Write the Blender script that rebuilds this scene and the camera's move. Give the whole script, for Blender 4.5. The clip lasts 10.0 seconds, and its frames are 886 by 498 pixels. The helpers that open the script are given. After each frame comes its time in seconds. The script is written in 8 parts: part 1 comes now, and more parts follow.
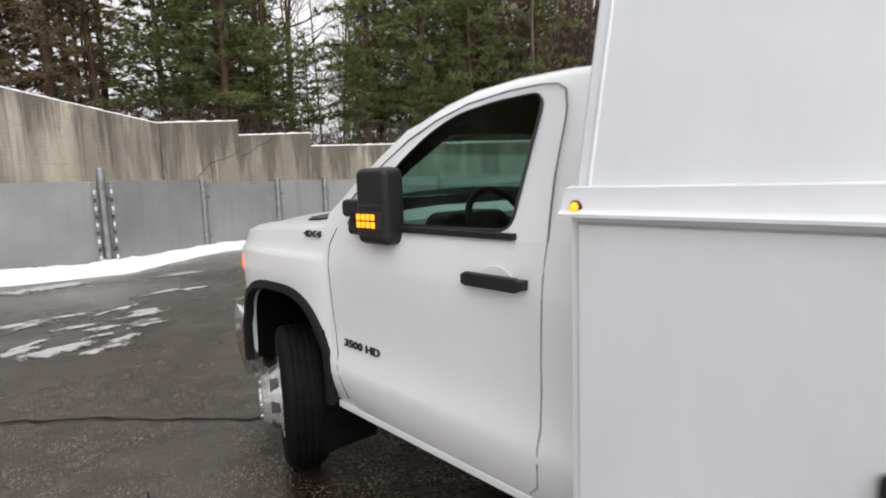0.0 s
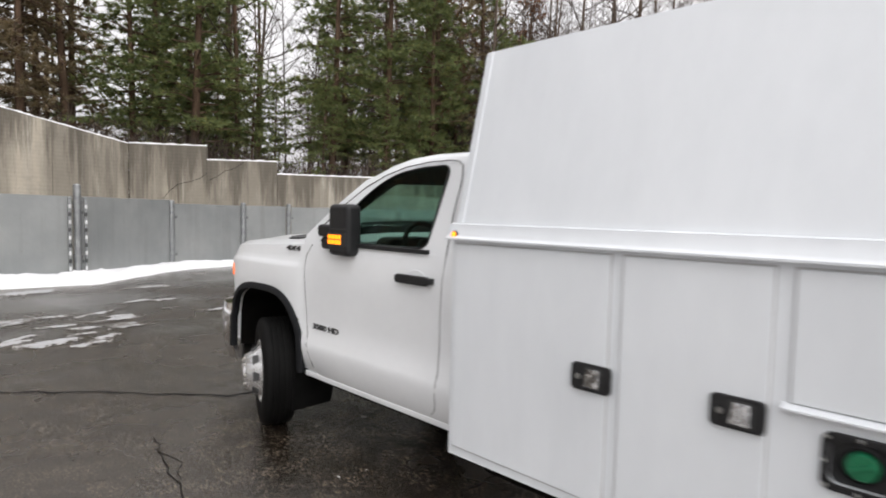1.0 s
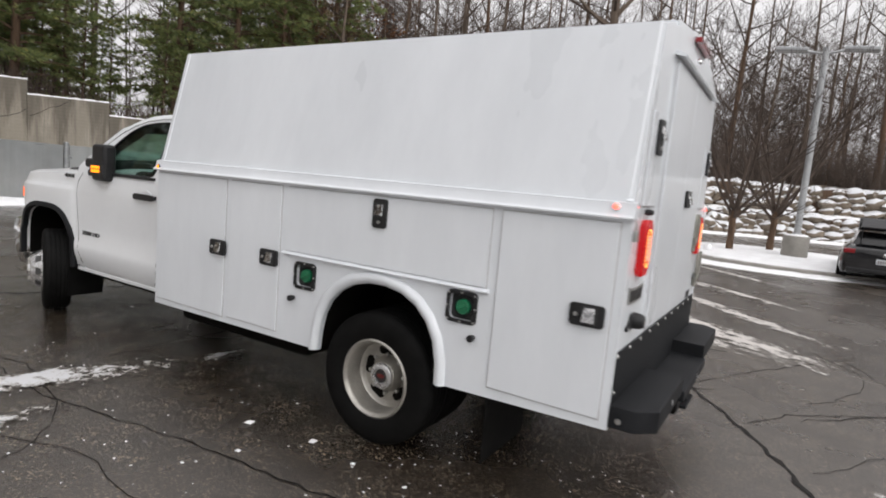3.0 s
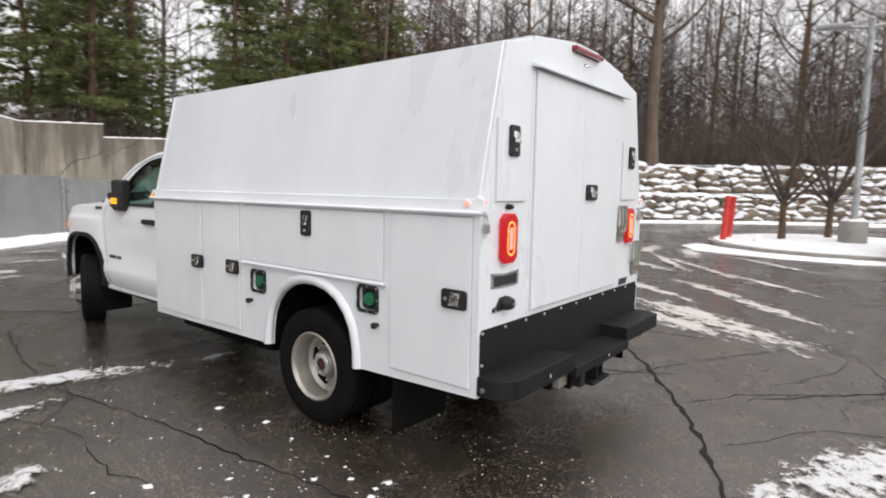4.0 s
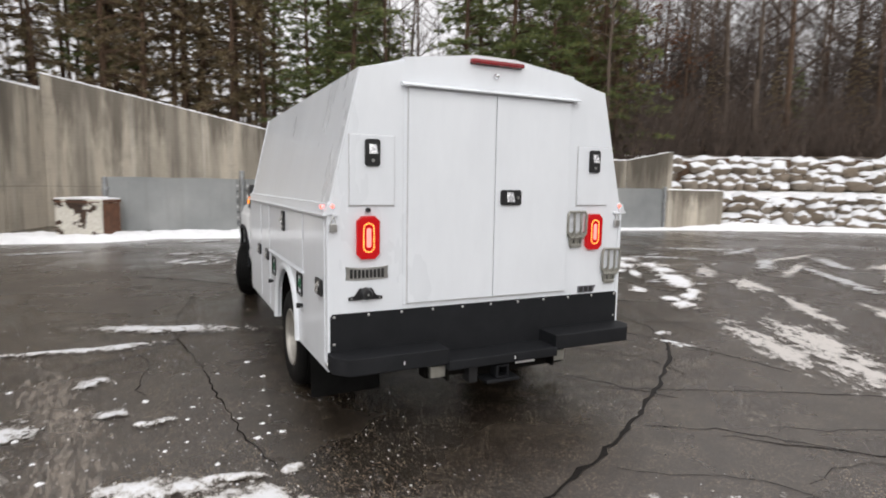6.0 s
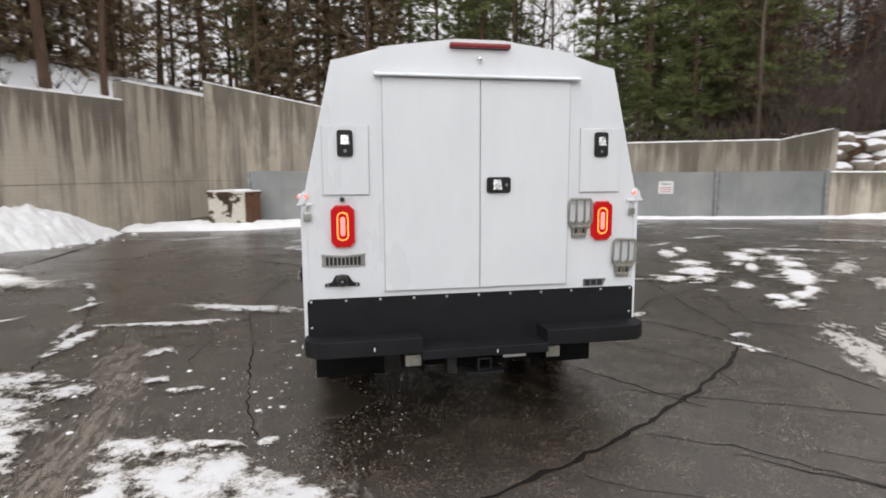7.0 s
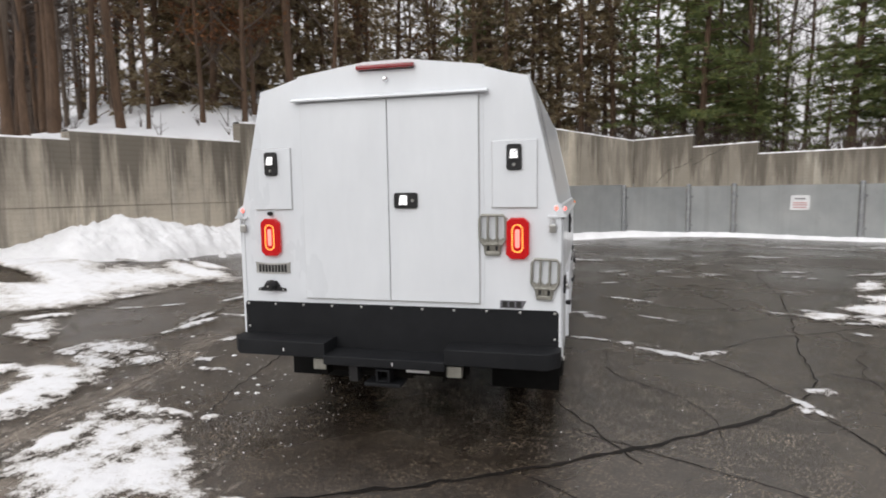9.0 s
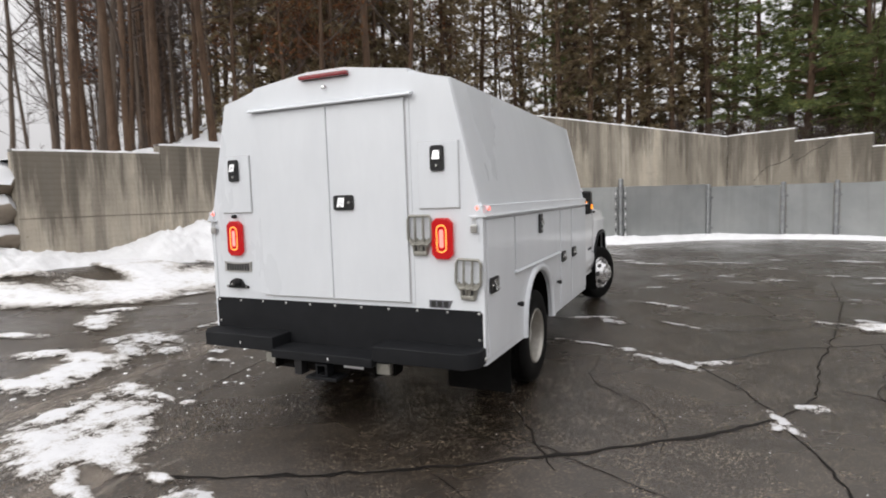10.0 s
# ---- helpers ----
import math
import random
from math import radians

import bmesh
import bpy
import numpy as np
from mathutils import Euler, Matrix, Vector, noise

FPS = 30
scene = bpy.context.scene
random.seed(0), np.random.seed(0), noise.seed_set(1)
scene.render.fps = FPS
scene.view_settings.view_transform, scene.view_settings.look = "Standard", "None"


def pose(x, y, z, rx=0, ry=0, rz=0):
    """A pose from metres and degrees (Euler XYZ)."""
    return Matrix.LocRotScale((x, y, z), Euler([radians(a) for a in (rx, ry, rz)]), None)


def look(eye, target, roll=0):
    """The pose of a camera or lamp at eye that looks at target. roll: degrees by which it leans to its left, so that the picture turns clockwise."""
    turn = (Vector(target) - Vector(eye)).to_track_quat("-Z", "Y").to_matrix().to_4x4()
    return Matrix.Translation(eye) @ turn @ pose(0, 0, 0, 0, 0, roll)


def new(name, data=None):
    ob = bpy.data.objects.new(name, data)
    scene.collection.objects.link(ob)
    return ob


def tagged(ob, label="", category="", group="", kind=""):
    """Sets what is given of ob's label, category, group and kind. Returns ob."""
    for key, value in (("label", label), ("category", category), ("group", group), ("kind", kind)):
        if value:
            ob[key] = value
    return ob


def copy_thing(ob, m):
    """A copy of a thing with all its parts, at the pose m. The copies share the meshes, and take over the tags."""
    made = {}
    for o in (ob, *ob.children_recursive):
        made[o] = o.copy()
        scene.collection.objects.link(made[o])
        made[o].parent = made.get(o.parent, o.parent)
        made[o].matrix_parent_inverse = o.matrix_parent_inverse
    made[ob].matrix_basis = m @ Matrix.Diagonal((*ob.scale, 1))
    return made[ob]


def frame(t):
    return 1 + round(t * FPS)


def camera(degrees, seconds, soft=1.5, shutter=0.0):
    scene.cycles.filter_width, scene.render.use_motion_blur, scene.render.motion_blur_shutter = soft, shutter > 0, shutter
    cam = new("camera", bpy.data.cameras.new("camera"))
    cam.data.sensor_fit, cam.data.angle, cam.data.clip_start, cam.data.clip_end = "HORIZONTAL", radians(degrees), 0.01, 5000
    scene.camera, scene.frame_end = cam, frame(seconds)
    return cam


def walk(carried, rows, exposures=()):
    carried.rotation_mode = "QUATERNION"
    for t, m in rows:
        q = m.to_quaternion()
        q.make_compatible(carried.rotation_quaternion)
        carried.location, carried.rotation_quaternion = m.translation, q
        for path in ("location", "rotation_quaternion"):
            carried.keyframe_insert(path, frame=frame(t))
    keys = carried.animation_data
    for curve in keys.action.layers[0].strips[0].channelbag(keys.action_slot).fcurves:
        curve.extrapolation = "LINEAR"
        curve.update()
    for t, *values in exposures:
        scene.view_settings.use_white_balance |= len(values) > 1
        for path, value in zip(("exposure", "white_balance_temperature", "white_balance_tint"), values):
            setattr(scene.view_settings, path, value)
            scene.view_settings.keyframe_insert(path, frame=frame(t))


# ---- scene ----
cam = camera(76.0, 10.0, 1.8, 0.5)
PATH = [
    (0, (-2.362, 2.652, 1.594), (-1.052, 4.142, 1.350), -2.0),
    (0.5, (-2.743, 2.245, 1.613), (-1.362, 3.681, 1.434), -0.1),
    (1, (-3.068, 1.709, 1.607), (-1.642, 3.107, 1.482), 1.3),
    (1.5, (-3.222, 1.086, 1.556), (-1.664, 2.335, 1.438), 2.0),
    (2, (-3.525, 0.478, 1.574), (-1.826, 1.520, 1.413), 5.2),
    (2.5, (-3.662, -0.075, 1.566), (-1.939, 0.922, 1.367), 6.2),
    (2.7, (-3.695, -0.286, 1.572), (-1.976, 0.711, 1.347), 6.1),
    (3.8, (-3.571, -1.383, 1.589), (-1.966, -0.207, 1.378), 0.8),
    (4, (-3.506, -1.617, 1.611), (-1.946, -0.384, 1.401), 1.0),
    (4.5, (-3.198, -2.09, 1.622), (-1.792, -0.681, 1.421), 0.4),
    (5, (-2.902, -2.579, 1.662), (-1.634, -1.05, 1.424), -0.2),
    (5.2, (-2.748, -2.744, 1.679), (-1.542, -1.163, 1.468), 0.2),
    (6.5, (-1.468, -3.59, 1.677), (-0.855, -1.705, 1.416), 0.4),
    (7, (-0.942, -3.666, 1.681), (-0.568, -1.719, 1.418), -0.3),
    (7.5, (-0.392, -3.76, 1.694), (-0.258, -1.78, 1.445), -1.1),
    (8, (0.155, -3.733, 1.686), (0.074, -1.749, 1.448), -1.1),
    (8.5, (0.741, -3.755, 1.688), (0.445, -1.791, 1.452), -1.6),
    (9, (1.305, -3.663, 1.66), (0.823, -1.732, 1.459), -0.9),
    (9.5, (1.894, -3.567, 1.644), (1.229, -1.691, 1.442), -1.1),
    (10, (2.417, -3.362, 1.616), (1.594, -1.549, 1.437), -1.8),
]
EXPOSURES = [(0.0, 0.60), (1.0, 0.62), (1.5, 0.50), (2.0, 0.36), (2.5, 0.36), (4.0, 0.66), (4.5, 0.66), (5.0, 0.59), (6.5, 0.44), (8.0, 0.37), (10.0, 0.42)]
walk(cam, [(t, look(eye, target, roll)) for t, eye, target, roll in PATH], EXPOSURES)

# ---- light ----
world = bpy.data.worlds.new("overcast_sky")
scene.world = world
world.use_nodes = True
wn, wl = world.node_tree.nodes, world.node_tree.links
sky = wn.new("ShaderNodeTexSky")
sky.sky_type, sky.sun_disc = "NISHITA", False
sky.sun_elevation, sky.sun_rotation = radians(33), radians(203)
sky.air_density, sky.dust_density, sky.ozone_density = 1.0, 6.0, 1.0
grey_sky = wn.new("ShaderNodeHueSaturation")
grey_sky.inputs["Saturation"].default_value = 0.10
wl.new(sky.outputs[0], grey_sky.inputs["Color"])
cloud = wn.new("ShaderNodeMix")      # an even cloud cover over the clear sky
cloud.data_type = "RGBA"
cloud.inputs[0].default_value = 0.85
cloud.inputs[7].default_value = (3.76, 3.68, 3.75, 1)
wl.new(grey_sky.outputs[0], cloud.inputs[6])
sky_at, sky_xyz, sky_grade, sky_mul = wn.new("ShaderNodeTexCoord"), wn.new("ShaderNodeSeparateXYZ"), wn.new("ShaderNodeMapRange"), wn.new("ShaderNodeMix")
wl.new(sky_at.outputs["Generated"], sky_xyz.inputs[0])
wl.new(sky_xyz.outputs["Z"], sky_grade.inputs[0])
sky_grade.inputs[1].default_value, sky_grade.inputs[2].default_value = 0.0, 1.0      # an overcast sky is brightest overhead
sky_grade.inputs[3].default_value, sky_grade.inputs[4].default_value = 0.62, 1.52
sky_mul.data_type, sky_mul.blend_type = "RGBA", "MULTIPLY"
sky_mul.inputs[0].default_value = 1.0
wl.new(cloud.outputs[2], sky_mul.inputs[6])
wl.new(sky_grade.outputs[0], sky_mul.inputs[7])
wl.new(sky_mul.outputs[2], wn["Background"].inputs["Color"])
wn["Background"].inputs["Strength"].default_value = 0.215
sun = new("sun", bpy.data.lights.new("sun", "SUN"))
sun.data.energy, sun.data.angle, sun.data.color = 0.22, radians(100), (1.0, 0.99, 0.98)
sun.matrix_world = look((-20, -47, 34), (0, 0, 0))

# ---- materials ----


def nodes_of(name):
    m = bpy.data.materials.new(name)
    m.use_nodes = True
    nt = m.node_tree
    return m, nt.nodes, nt.links, nt.nodes["Principled BSDF"]


def add_noise(n, l, scale, detail=4.0, rough=0.6, stretch=(1, 1, 1), space="Object"):
    tc = n.new("ShaderNodeTexCoord")
    mp = n.new("ShaderNodeMapping")
    mp.inputs["Scale"].default_value = stretch
    l.new(tc.outputs[space], mp.inputs["Vector"])
    no = n.new("ShaderNodeTexNoise")
    no.inputs["Scale"].default_value, no.inputs["Detail"].default_value, no.inputs["Roughness"].default_value = scale, detail, rough
    l.new(mp.outputs[0], no.inputs["Vector"])
    return no.outputs["Fac"]


def ramp(n, l, fac, stops):
    r = n.new("ShaderNodeValToRGB")
    els = r.color_ramp.elements
    while len(els) < len(stops):
        els.new(0.5)
    for e, (p, c) in zip(els, stops):
        e.position = p
        e.color = (*c, 1) if len(c) == 3 else c
    l.new(fac, r.inputs[0])
    return r.outputs[0]


def mixed(n, l, fac, a, b, blend="MIX"):
    m = n.new("ShaderNodeMix")
    m.data_type, m.blend_type = "RGBA", blend
    for sock, v in ((m.inputs[0], fac), (m.inputs[6], a), (m.inputs[7], b)):
        if hasattr(v, "default_value"):
            l.new(v, sock)
        else:
            sock.default_value = v if isinstance(v, (int, float)) else (*v, 1)
    return m.outputs[2]


def add_bump(n, l, bsdf, height, strength, distance):
    b = n.new("ShaderNodeBump")
    b.inputs["Strength"].default_value, b.inputs["Distance"].default_value = strength, distance
    l.new(height, b.inputs["Height"])
    l.new(b.outputs[0], bsdf.inputs["Normal"])


def surface(name, dark, light, rough=0.5, metal=0.0, scale=6.0, bump=0.0, dist=0.002, coat=0.0, stretch=(1, 1, 1), fine=0.0, spec=0.5, rough_var=0.0):
    """A two-scale mottled surface between two colours, with fine relief."""
    m, n, l, b = nodes_of(name)
    f1 = add_noise(n, l, scale, 5.0, 0.6, stretch)
    col = ramp(n, l, f1, [(0.3, dark), (0.7, light)])
    if fine:
        f2 = add_noise(n, l, fine, 3.0, 0.7, stretch)
        col = mixed(n, l, 0.25, col, ramp(n, l, f2, [(0.3, dark), (0.7, light)]))
        if bump:
            add_bump(n, l, b, f2, bump, dist)
    elif bump:
        add_bump(n, l, b, f1, bump, dist)
    l.new(col, b.inputs["Base Color"])
    b.inputs["Roughness"].default_value, b.inputs["Metallic"].default_value = rough, metal
    if rough_var:
        rr = ramp(n, l, f1, [(0.3, (rough - rough_var,) * 3), (0.7, (rough + rough_var,) * 3)])
        l.new(rr, b.inputs["Roughness"])
    b.inputs["Coat Weight"].default_value, b.inputs["Coat Roughness"].default_value = coat, 0.08
    b.inputs["Specular IOR Level"].default_value = spec
    return m


def lamp_mat(name, colour, strength, base=None):
    m, n, l, b = nodes_of(name)
    b.inputs["Base Color"].default_value = (*(base or colour), 1)
    b.inputs["Emission Color"].default_value = (*colour, 1)
    b.inputs["Emission Strength"].default_value = strength
    b.inputs["Roughness"].default_value = 0.25
    return m


def add_cells(n, l, scale):
    """Random value for each stone of a crushed aggregate."""
    tc = n.new("ShaderNodeTexCoord")
    vo = n.new("ShaderNodeTexVoronoi")
    vo.inputs["Scale"].default_value = scale
    l.new(tc.outputs["Object"], vo.inputs["Vector"])
    sep = n.new("ShaderNodeSeparateColor")
    l.new(vo.outputs["Color"], sep.inputs[0])
    return sep.outputs[0], vo.outputs["Distance"]


def turned_noise(n, l, scale, detail, rough, stretch, turn):
    """Noise drawn out along a direction of the ground plane."""
    tc = n.new("ShaderNodeTexCoord")
    mp, mp2 = n.new("ShaderNodeMapping"), n.new("ShaderNodeMapping")
    mp.inputs["Rotation"].default_value = (0, 0, radians(-turn))
    mp2.inputs["Scale"].default_value = (1 / stretch, 1, 1)
    no = n.new("ShaderNodeTexNoise")
    no.inputs["Scale"].default_value, no.inputs["Detail"].default_value, no.inputs["Roughness"].default_value = scale, detail, rough
    l.new(tc.outputs["Object"], mp.inputs["Vector"])
    l.new(mp.outputs[0], mp2.inputs["Vector"])
    l.new(mp2.outputs[0], no.inputs["Vector"])
    return no.outputs["Fac"]


def make_asphalt():
    m, n, l, b = nodes_of("asphalt")
    big = add_noise(n, l, 0.45, 5.0, 0.6)
    mid = add_noise(n, l, 4.0, 6.0, 0.7)
    grit = add_noise(n, l, 46.0, 5.0, 0.80)
    cell, dist = add_cells(n, l, 135.0)
    col = ramp(n, l, big, [(0.32, (0.003, 0.0021, 0.0015)), (0.68, (0.021, 0.0140, 0.0096))])
    col = mixed(n, l, 0.45, col, ramp(n, l, mid, [(0.3, (0.002, 0.0014, 0.0010)), (0.7, (0.026, 0.0176, 0.0120))]))
    col = mixed(n, l, 0.55, col, ramp(n, l, grit, [(0.44, (0.0012, 0.0009, 0.0007)), (0.66, (0.085, 0.062, 0.043))]))
    # pale stones of the aggregate, bare where the surface is worn
    stone = ramp(n, l, cell, [(0.84, (0, 0, 0)), (0.94, (0.9, 0.9, 0.9))])
    worn = ramp(n, l, mid, [(0.40, (0.12, 0.12, 0.12)), (0.60, (1, 1, 1))])
    col = mixed(n, l, mixed(n, l, 1.0, stone, worn, "MULTIPLY"), col, (0.32, 0.255, 0.18))
    # dried salt and thin slush, drawn out by tyres
    salt = turned_noise(n, l, 1.5, 8.0, 0.70, 4.0, 62)
    film = ramp(n, l, salt, [(0.52, (0, 0, 0)), (0.74, (0.32, 0.32, 0.32))])
    col = mixed(n, l, film, col, (0.11, 0.090, 0.070))
    l.new(col, b.inputs["Base Color"])
    l.new(ramp(n, l, big, [(0.38, (0.15,) * 3), (0.62, (0.34,) * 3)]), b.inputs["Roughness"])
    b.inputs["Specular IOR Level"].default_value = 0.95
    b.inputs["IOR"].default_value = 1.72
    b.inputs["Specular Tint"].default_value = (1.0, 0.95, 0.90, 1)
    add_bump(n, l, b, mixed(n, l, 0.6, dist, grit), 0.55, 0.007)
    return m


def make_snow(name="snow", dirty=0.16):
    m, n, l, b = nodes_of(name)
    f = add_noise(n, l, 2.2, 7.0, 0.7)
    f2 = add_noise(n, l, 24.0, 5.0, 0.7)
    col = ramp(n, l, f, [(0.30, (0.78, 0.78, 0.79)), (0.6, (0.91, 0.915, 0.925))])
    dirt = ramp(n, l, f2, [(0.52, (0, 0, 0)), (0.8, (dirty,) * 3)])
    col = mixed(n, l, dirt, col, (0.33, 0.29, 0.25))
    l.new(col, b.inputs["Base Color"])
    b.inputs["Roughness"].default_value = 0.65
    add_bump(n, l, b, f2, 0.6, 0.03)
    return m


def make_lying_snow(name, most=1.0, white=0.70, ragged=1.2, stretch=1.0, turn=0.0, scale=11.0, soft=0.30, top=None):
    """Snow lying on asphalt: solid where it is thick, worn through to the asphalt where it is thin."""
    m, n, l, b = nodes_of(name)
    at = n.new("ShaderNodeAttribute")
    at.attribute_name = "thick"
    f = turned_noise(n, l, scale * 0.55, 10.0, 0.80, stretch, turn)
    f2 = turned_noise(n, l, 46.0, 5.0, 0.75, max(1.0, stretch * 0.5), turn)
    mul = n.new("ShaderNodeMath")
    mul.operation = "MULTIPLY_ADD"
    l.new(f, mul.inputs[0])
    mul.inputs[1].default_value, mul.inputs[2].default_value = ragged * 2, -ragged
    mul2 = n.new("ShaderNodeMath")
    mul2.operation = "MULTIPLY_ADD"
    l.new(f2, mul2.inputs[0])
    mul2.inputs[1].default_value, mul2.inputs[2].default_value = 0.9, -0.45
    add1, add2 = n.new("ShaderNodeMath"), n.new("ShaderNodeMath")
    l.new(at.outputs["Fac"], add1.inputs[0])
    l.new(mul.outputs[0], add1.inputs[1])
    l.new(add1.outputs[0], add2.inputs[0])
    l.new(mul2.outputs[0], add2.inputs[1])
    v = add2.outputs[0]
    half = (0.5 * white, 0.478 * white, 0.450 * white)
    col = ramp(n, l, v, [(0.05, (0.17, 0.136, 0.102)), (0.30, tuple(1.35 * c for c in half)), (0.62, top or (white, white * 1.005, white * 1.025))])
    l.new(col, b.inputs["Base Color"])
    l.new(ramp(n, l, v, [(0.0, (0, 0, 0)), (soft, (most,) * 3)]), b.inputs["Alpha"])
    b.inputs["Specular IOR Level"].default_value = 0.15
    b.inputs["Roughness"].default_value = 0.6
    add_bump(n, l, b, f2, 0.6, 0.012)
    return m


def make_concrete():
    m, n, l, b = nodes_of("stained_concrete")
    big = add_noise(n, l, 0.5, 5.0, 0.6)
    fine = add_noise(n, l, 30.0, 4.0, 0.7)
    runs = add_noise(n, l, 1.0, 7.0, 0.66, (0.75, 0.75, 0.07))
    runs2 = add_noise(n, l, 1.0, 7.0, 0.74, (2.0, 2.0, 0.09))
    blot = add_noise(n, l, 0.9, 6.0, 0.7)
    col = ramp(n, l, big, [(0.3, (0.47, 0.412, 0.325)), (0.7, (0.65, 0.58, 0.465))])
    # the eastern walls are wetter and more stained
    tc2, sx, mr, less = n.new("ShaderNodeTexCoord"), n.new("ShaderNodeSeparateXYZ"), n.new("ShaderNodeMapRange"), n.new("ShaderNodeMath")
    l.new(tc2.outputs["Object"], sx.inputs[0])
    mr.inputs[1].default_value, mr.inputs[2].default_value = -7.0, 4.0
    mr.inputs[3].default_value, mr.inputs[4].default_value = -0.08, 0.10
    l.new(sx.outputs["X"], mr.inputs[0])
    less.operation = "SUBTRACT"
    l.new(runs, less.inputs[0])
    l.new(mr.outputs[0], less.inputs[1])
    runs = less.outputs[0]
    col = mixed(n, l, ramp(n, l, runs, [(0.40, (0.60,) * 3), (0.56, (0, 0, 0))]), col, (0.150, 0.130, 0.100))
    col = mixed(n, l, ramp(n, l, runs2, [(0.38, (0.62,) * 3), (0.475, (0, 0, 0))]), col, (0.125, 0.107, 0.083))
    col = mixed(n, l, ramp(n, l, runs2, [(0.55, (0, 0, 0)), (0.64, (0.75,) * 3)]), col, (0.62, 0.57, 0.48))
    col = mixed(n, l, ramp(n, l, blot, [(0.50, (0, 0, 0)), (0.70, (0.45,) * 3)]), col, (0.20, 0.178, 0.145))
    col = mixed(n, l, 0.12, col, ramp(n, l, fine, [(0.3, (0.1, 0.1, 0.1)), (0.7, (0.6, 0.58, 0.55))]))
    # water stains that run down from the top of each wall
    tg, sg, sumd = n.new("ShaderNodeTexCoord"), n.new("ShaderNodeSeparateXYZ"), n.new("ShaderNodeMath")
    l.new(tg.outputs["Generated"], sg.inputs[0])
    drips = add_noise(n, l, 1.0, 8.0, 0.72, (1.7, 1.7, 0.12))
    sumd.operation = "MULTIPLY_ADD"
    l.new(sg.outputs["Z"], sumd.inputs[0])
    sumd.inputs[1].default_value = 0.34
    l.new(drips, sumd.inputs[2])
    col = mixed(n, l, ramp(n, l, sumd.outputs[0], [(0.71, (0, 0, 0)), (0.82, (0.78,) * 3)]), col, (0.105, 0.090, 0.070))
    # board marks of the formwork
    tc = n.new("ShaderNodeTexCoord")
    wv = n.new("ShaderNodeTexWave")
    wv.wave_type, wv.bands_direction = "BANDS", "Z"
    wv.inputs["Scale"].default_value, wv.inputs["Distortion"].default_value, wv.inputs["Detail"].default_value = 2.6, 1.6, 3.0
    l.new(tc.outputs["Object"], wv.inputs["Vector"])
    col = mixed(n, l, 0.045, col, ramp(n, l, wv.outputs["Fac"], [(0.0, (0.08, 0.08, 0.07)), (0.35, (0.42, 0.40, 0.36))]))
    l.new(col, b.inputs["Base Color"])
    b.inputs["Roughness"].default_value = 0.85
    add_bump(n, l, b, wv.outputs["Fac"], 0.12, 0.01)
    return m


def make_flaked():
    """White paint that has come off in large flakes over dark rust."""
    m, n, l, b = nodes_of("flaked_white_paint")
    flake = add_noise(n, l, 2.3, 5.0, 0.62)
    fine = add_noise(n, l, 14.0, 5.0, 0.7)
    paint = ramp(n, l, fine, [(0.3, (0.56, 0.52, 0.44)), (0.7, (0.80, 0.78, 0.71))])
    bare = ramp(n, l, fine, [(0.3, (0.012, 0.009, 0.007)), (0.7, (0.10, 0.055, 0.032))])
    l.new(mixed(n, l, ramp(n, l, flake, [(0.535, (0, 0, 0)), (0.555, (1, 1, 1))]), paint, bare), b.inputs["Base Color"])
    b.inputs["Roughness"].default_value = 0.65
    add_bump(n, l, b, flake, 0.4, 0.01)
    return m


def make_sheet_metal():
    """Weathered galvanised sheet with dirty runs."""
    m, n, l, b = nodes_of("galvanised_sheet")
    big = add_noise(n, l, 0.8, 5.0, 0.6)
    runs = add_noise(n, l, 1.0, 7.0, 0.72, (3.2, 3.2, 0.16))
    spots = add_noise(n, l, 9.0, 6.0, 0.75)
    col = ramp(n, l, big, [(0.3, (0.47, 0.495, 0.50)), (0.7, (0.64, 0.655, 0.65))])
    col = mixed(n, l, ramp(n, l, runs, [(0.30, (0.32,) * 3), (0.48, (0, 0, 0))]), col, (0.36, 0.37, 0.36))
    col = mixed(n, l, ramp(n, l, runs, [(0.60, (0, 0, 0)), (0.76, (0.3,) * 3)]), col, (0.72, 0.74, 0.72))
    col = mixed(n, l, ramp(n, l, spots, [(0.62, (0, 0, 0)), (0.74, (0.5,) * 3)]), col, (0.30, 0.27, 0.22))
    l.new(col, b.inputs["Base Color"])
    l.new(ramp(n, l, big, [(0.3, (0.28,) * 3), (0.7, (0.46,) * 3)]), b.inputs["Roughness"])
    b.inputs["Metallic"].default_value = 0.3
    add_bump(n, l, b, big, 0.3, 0.05)
    return m


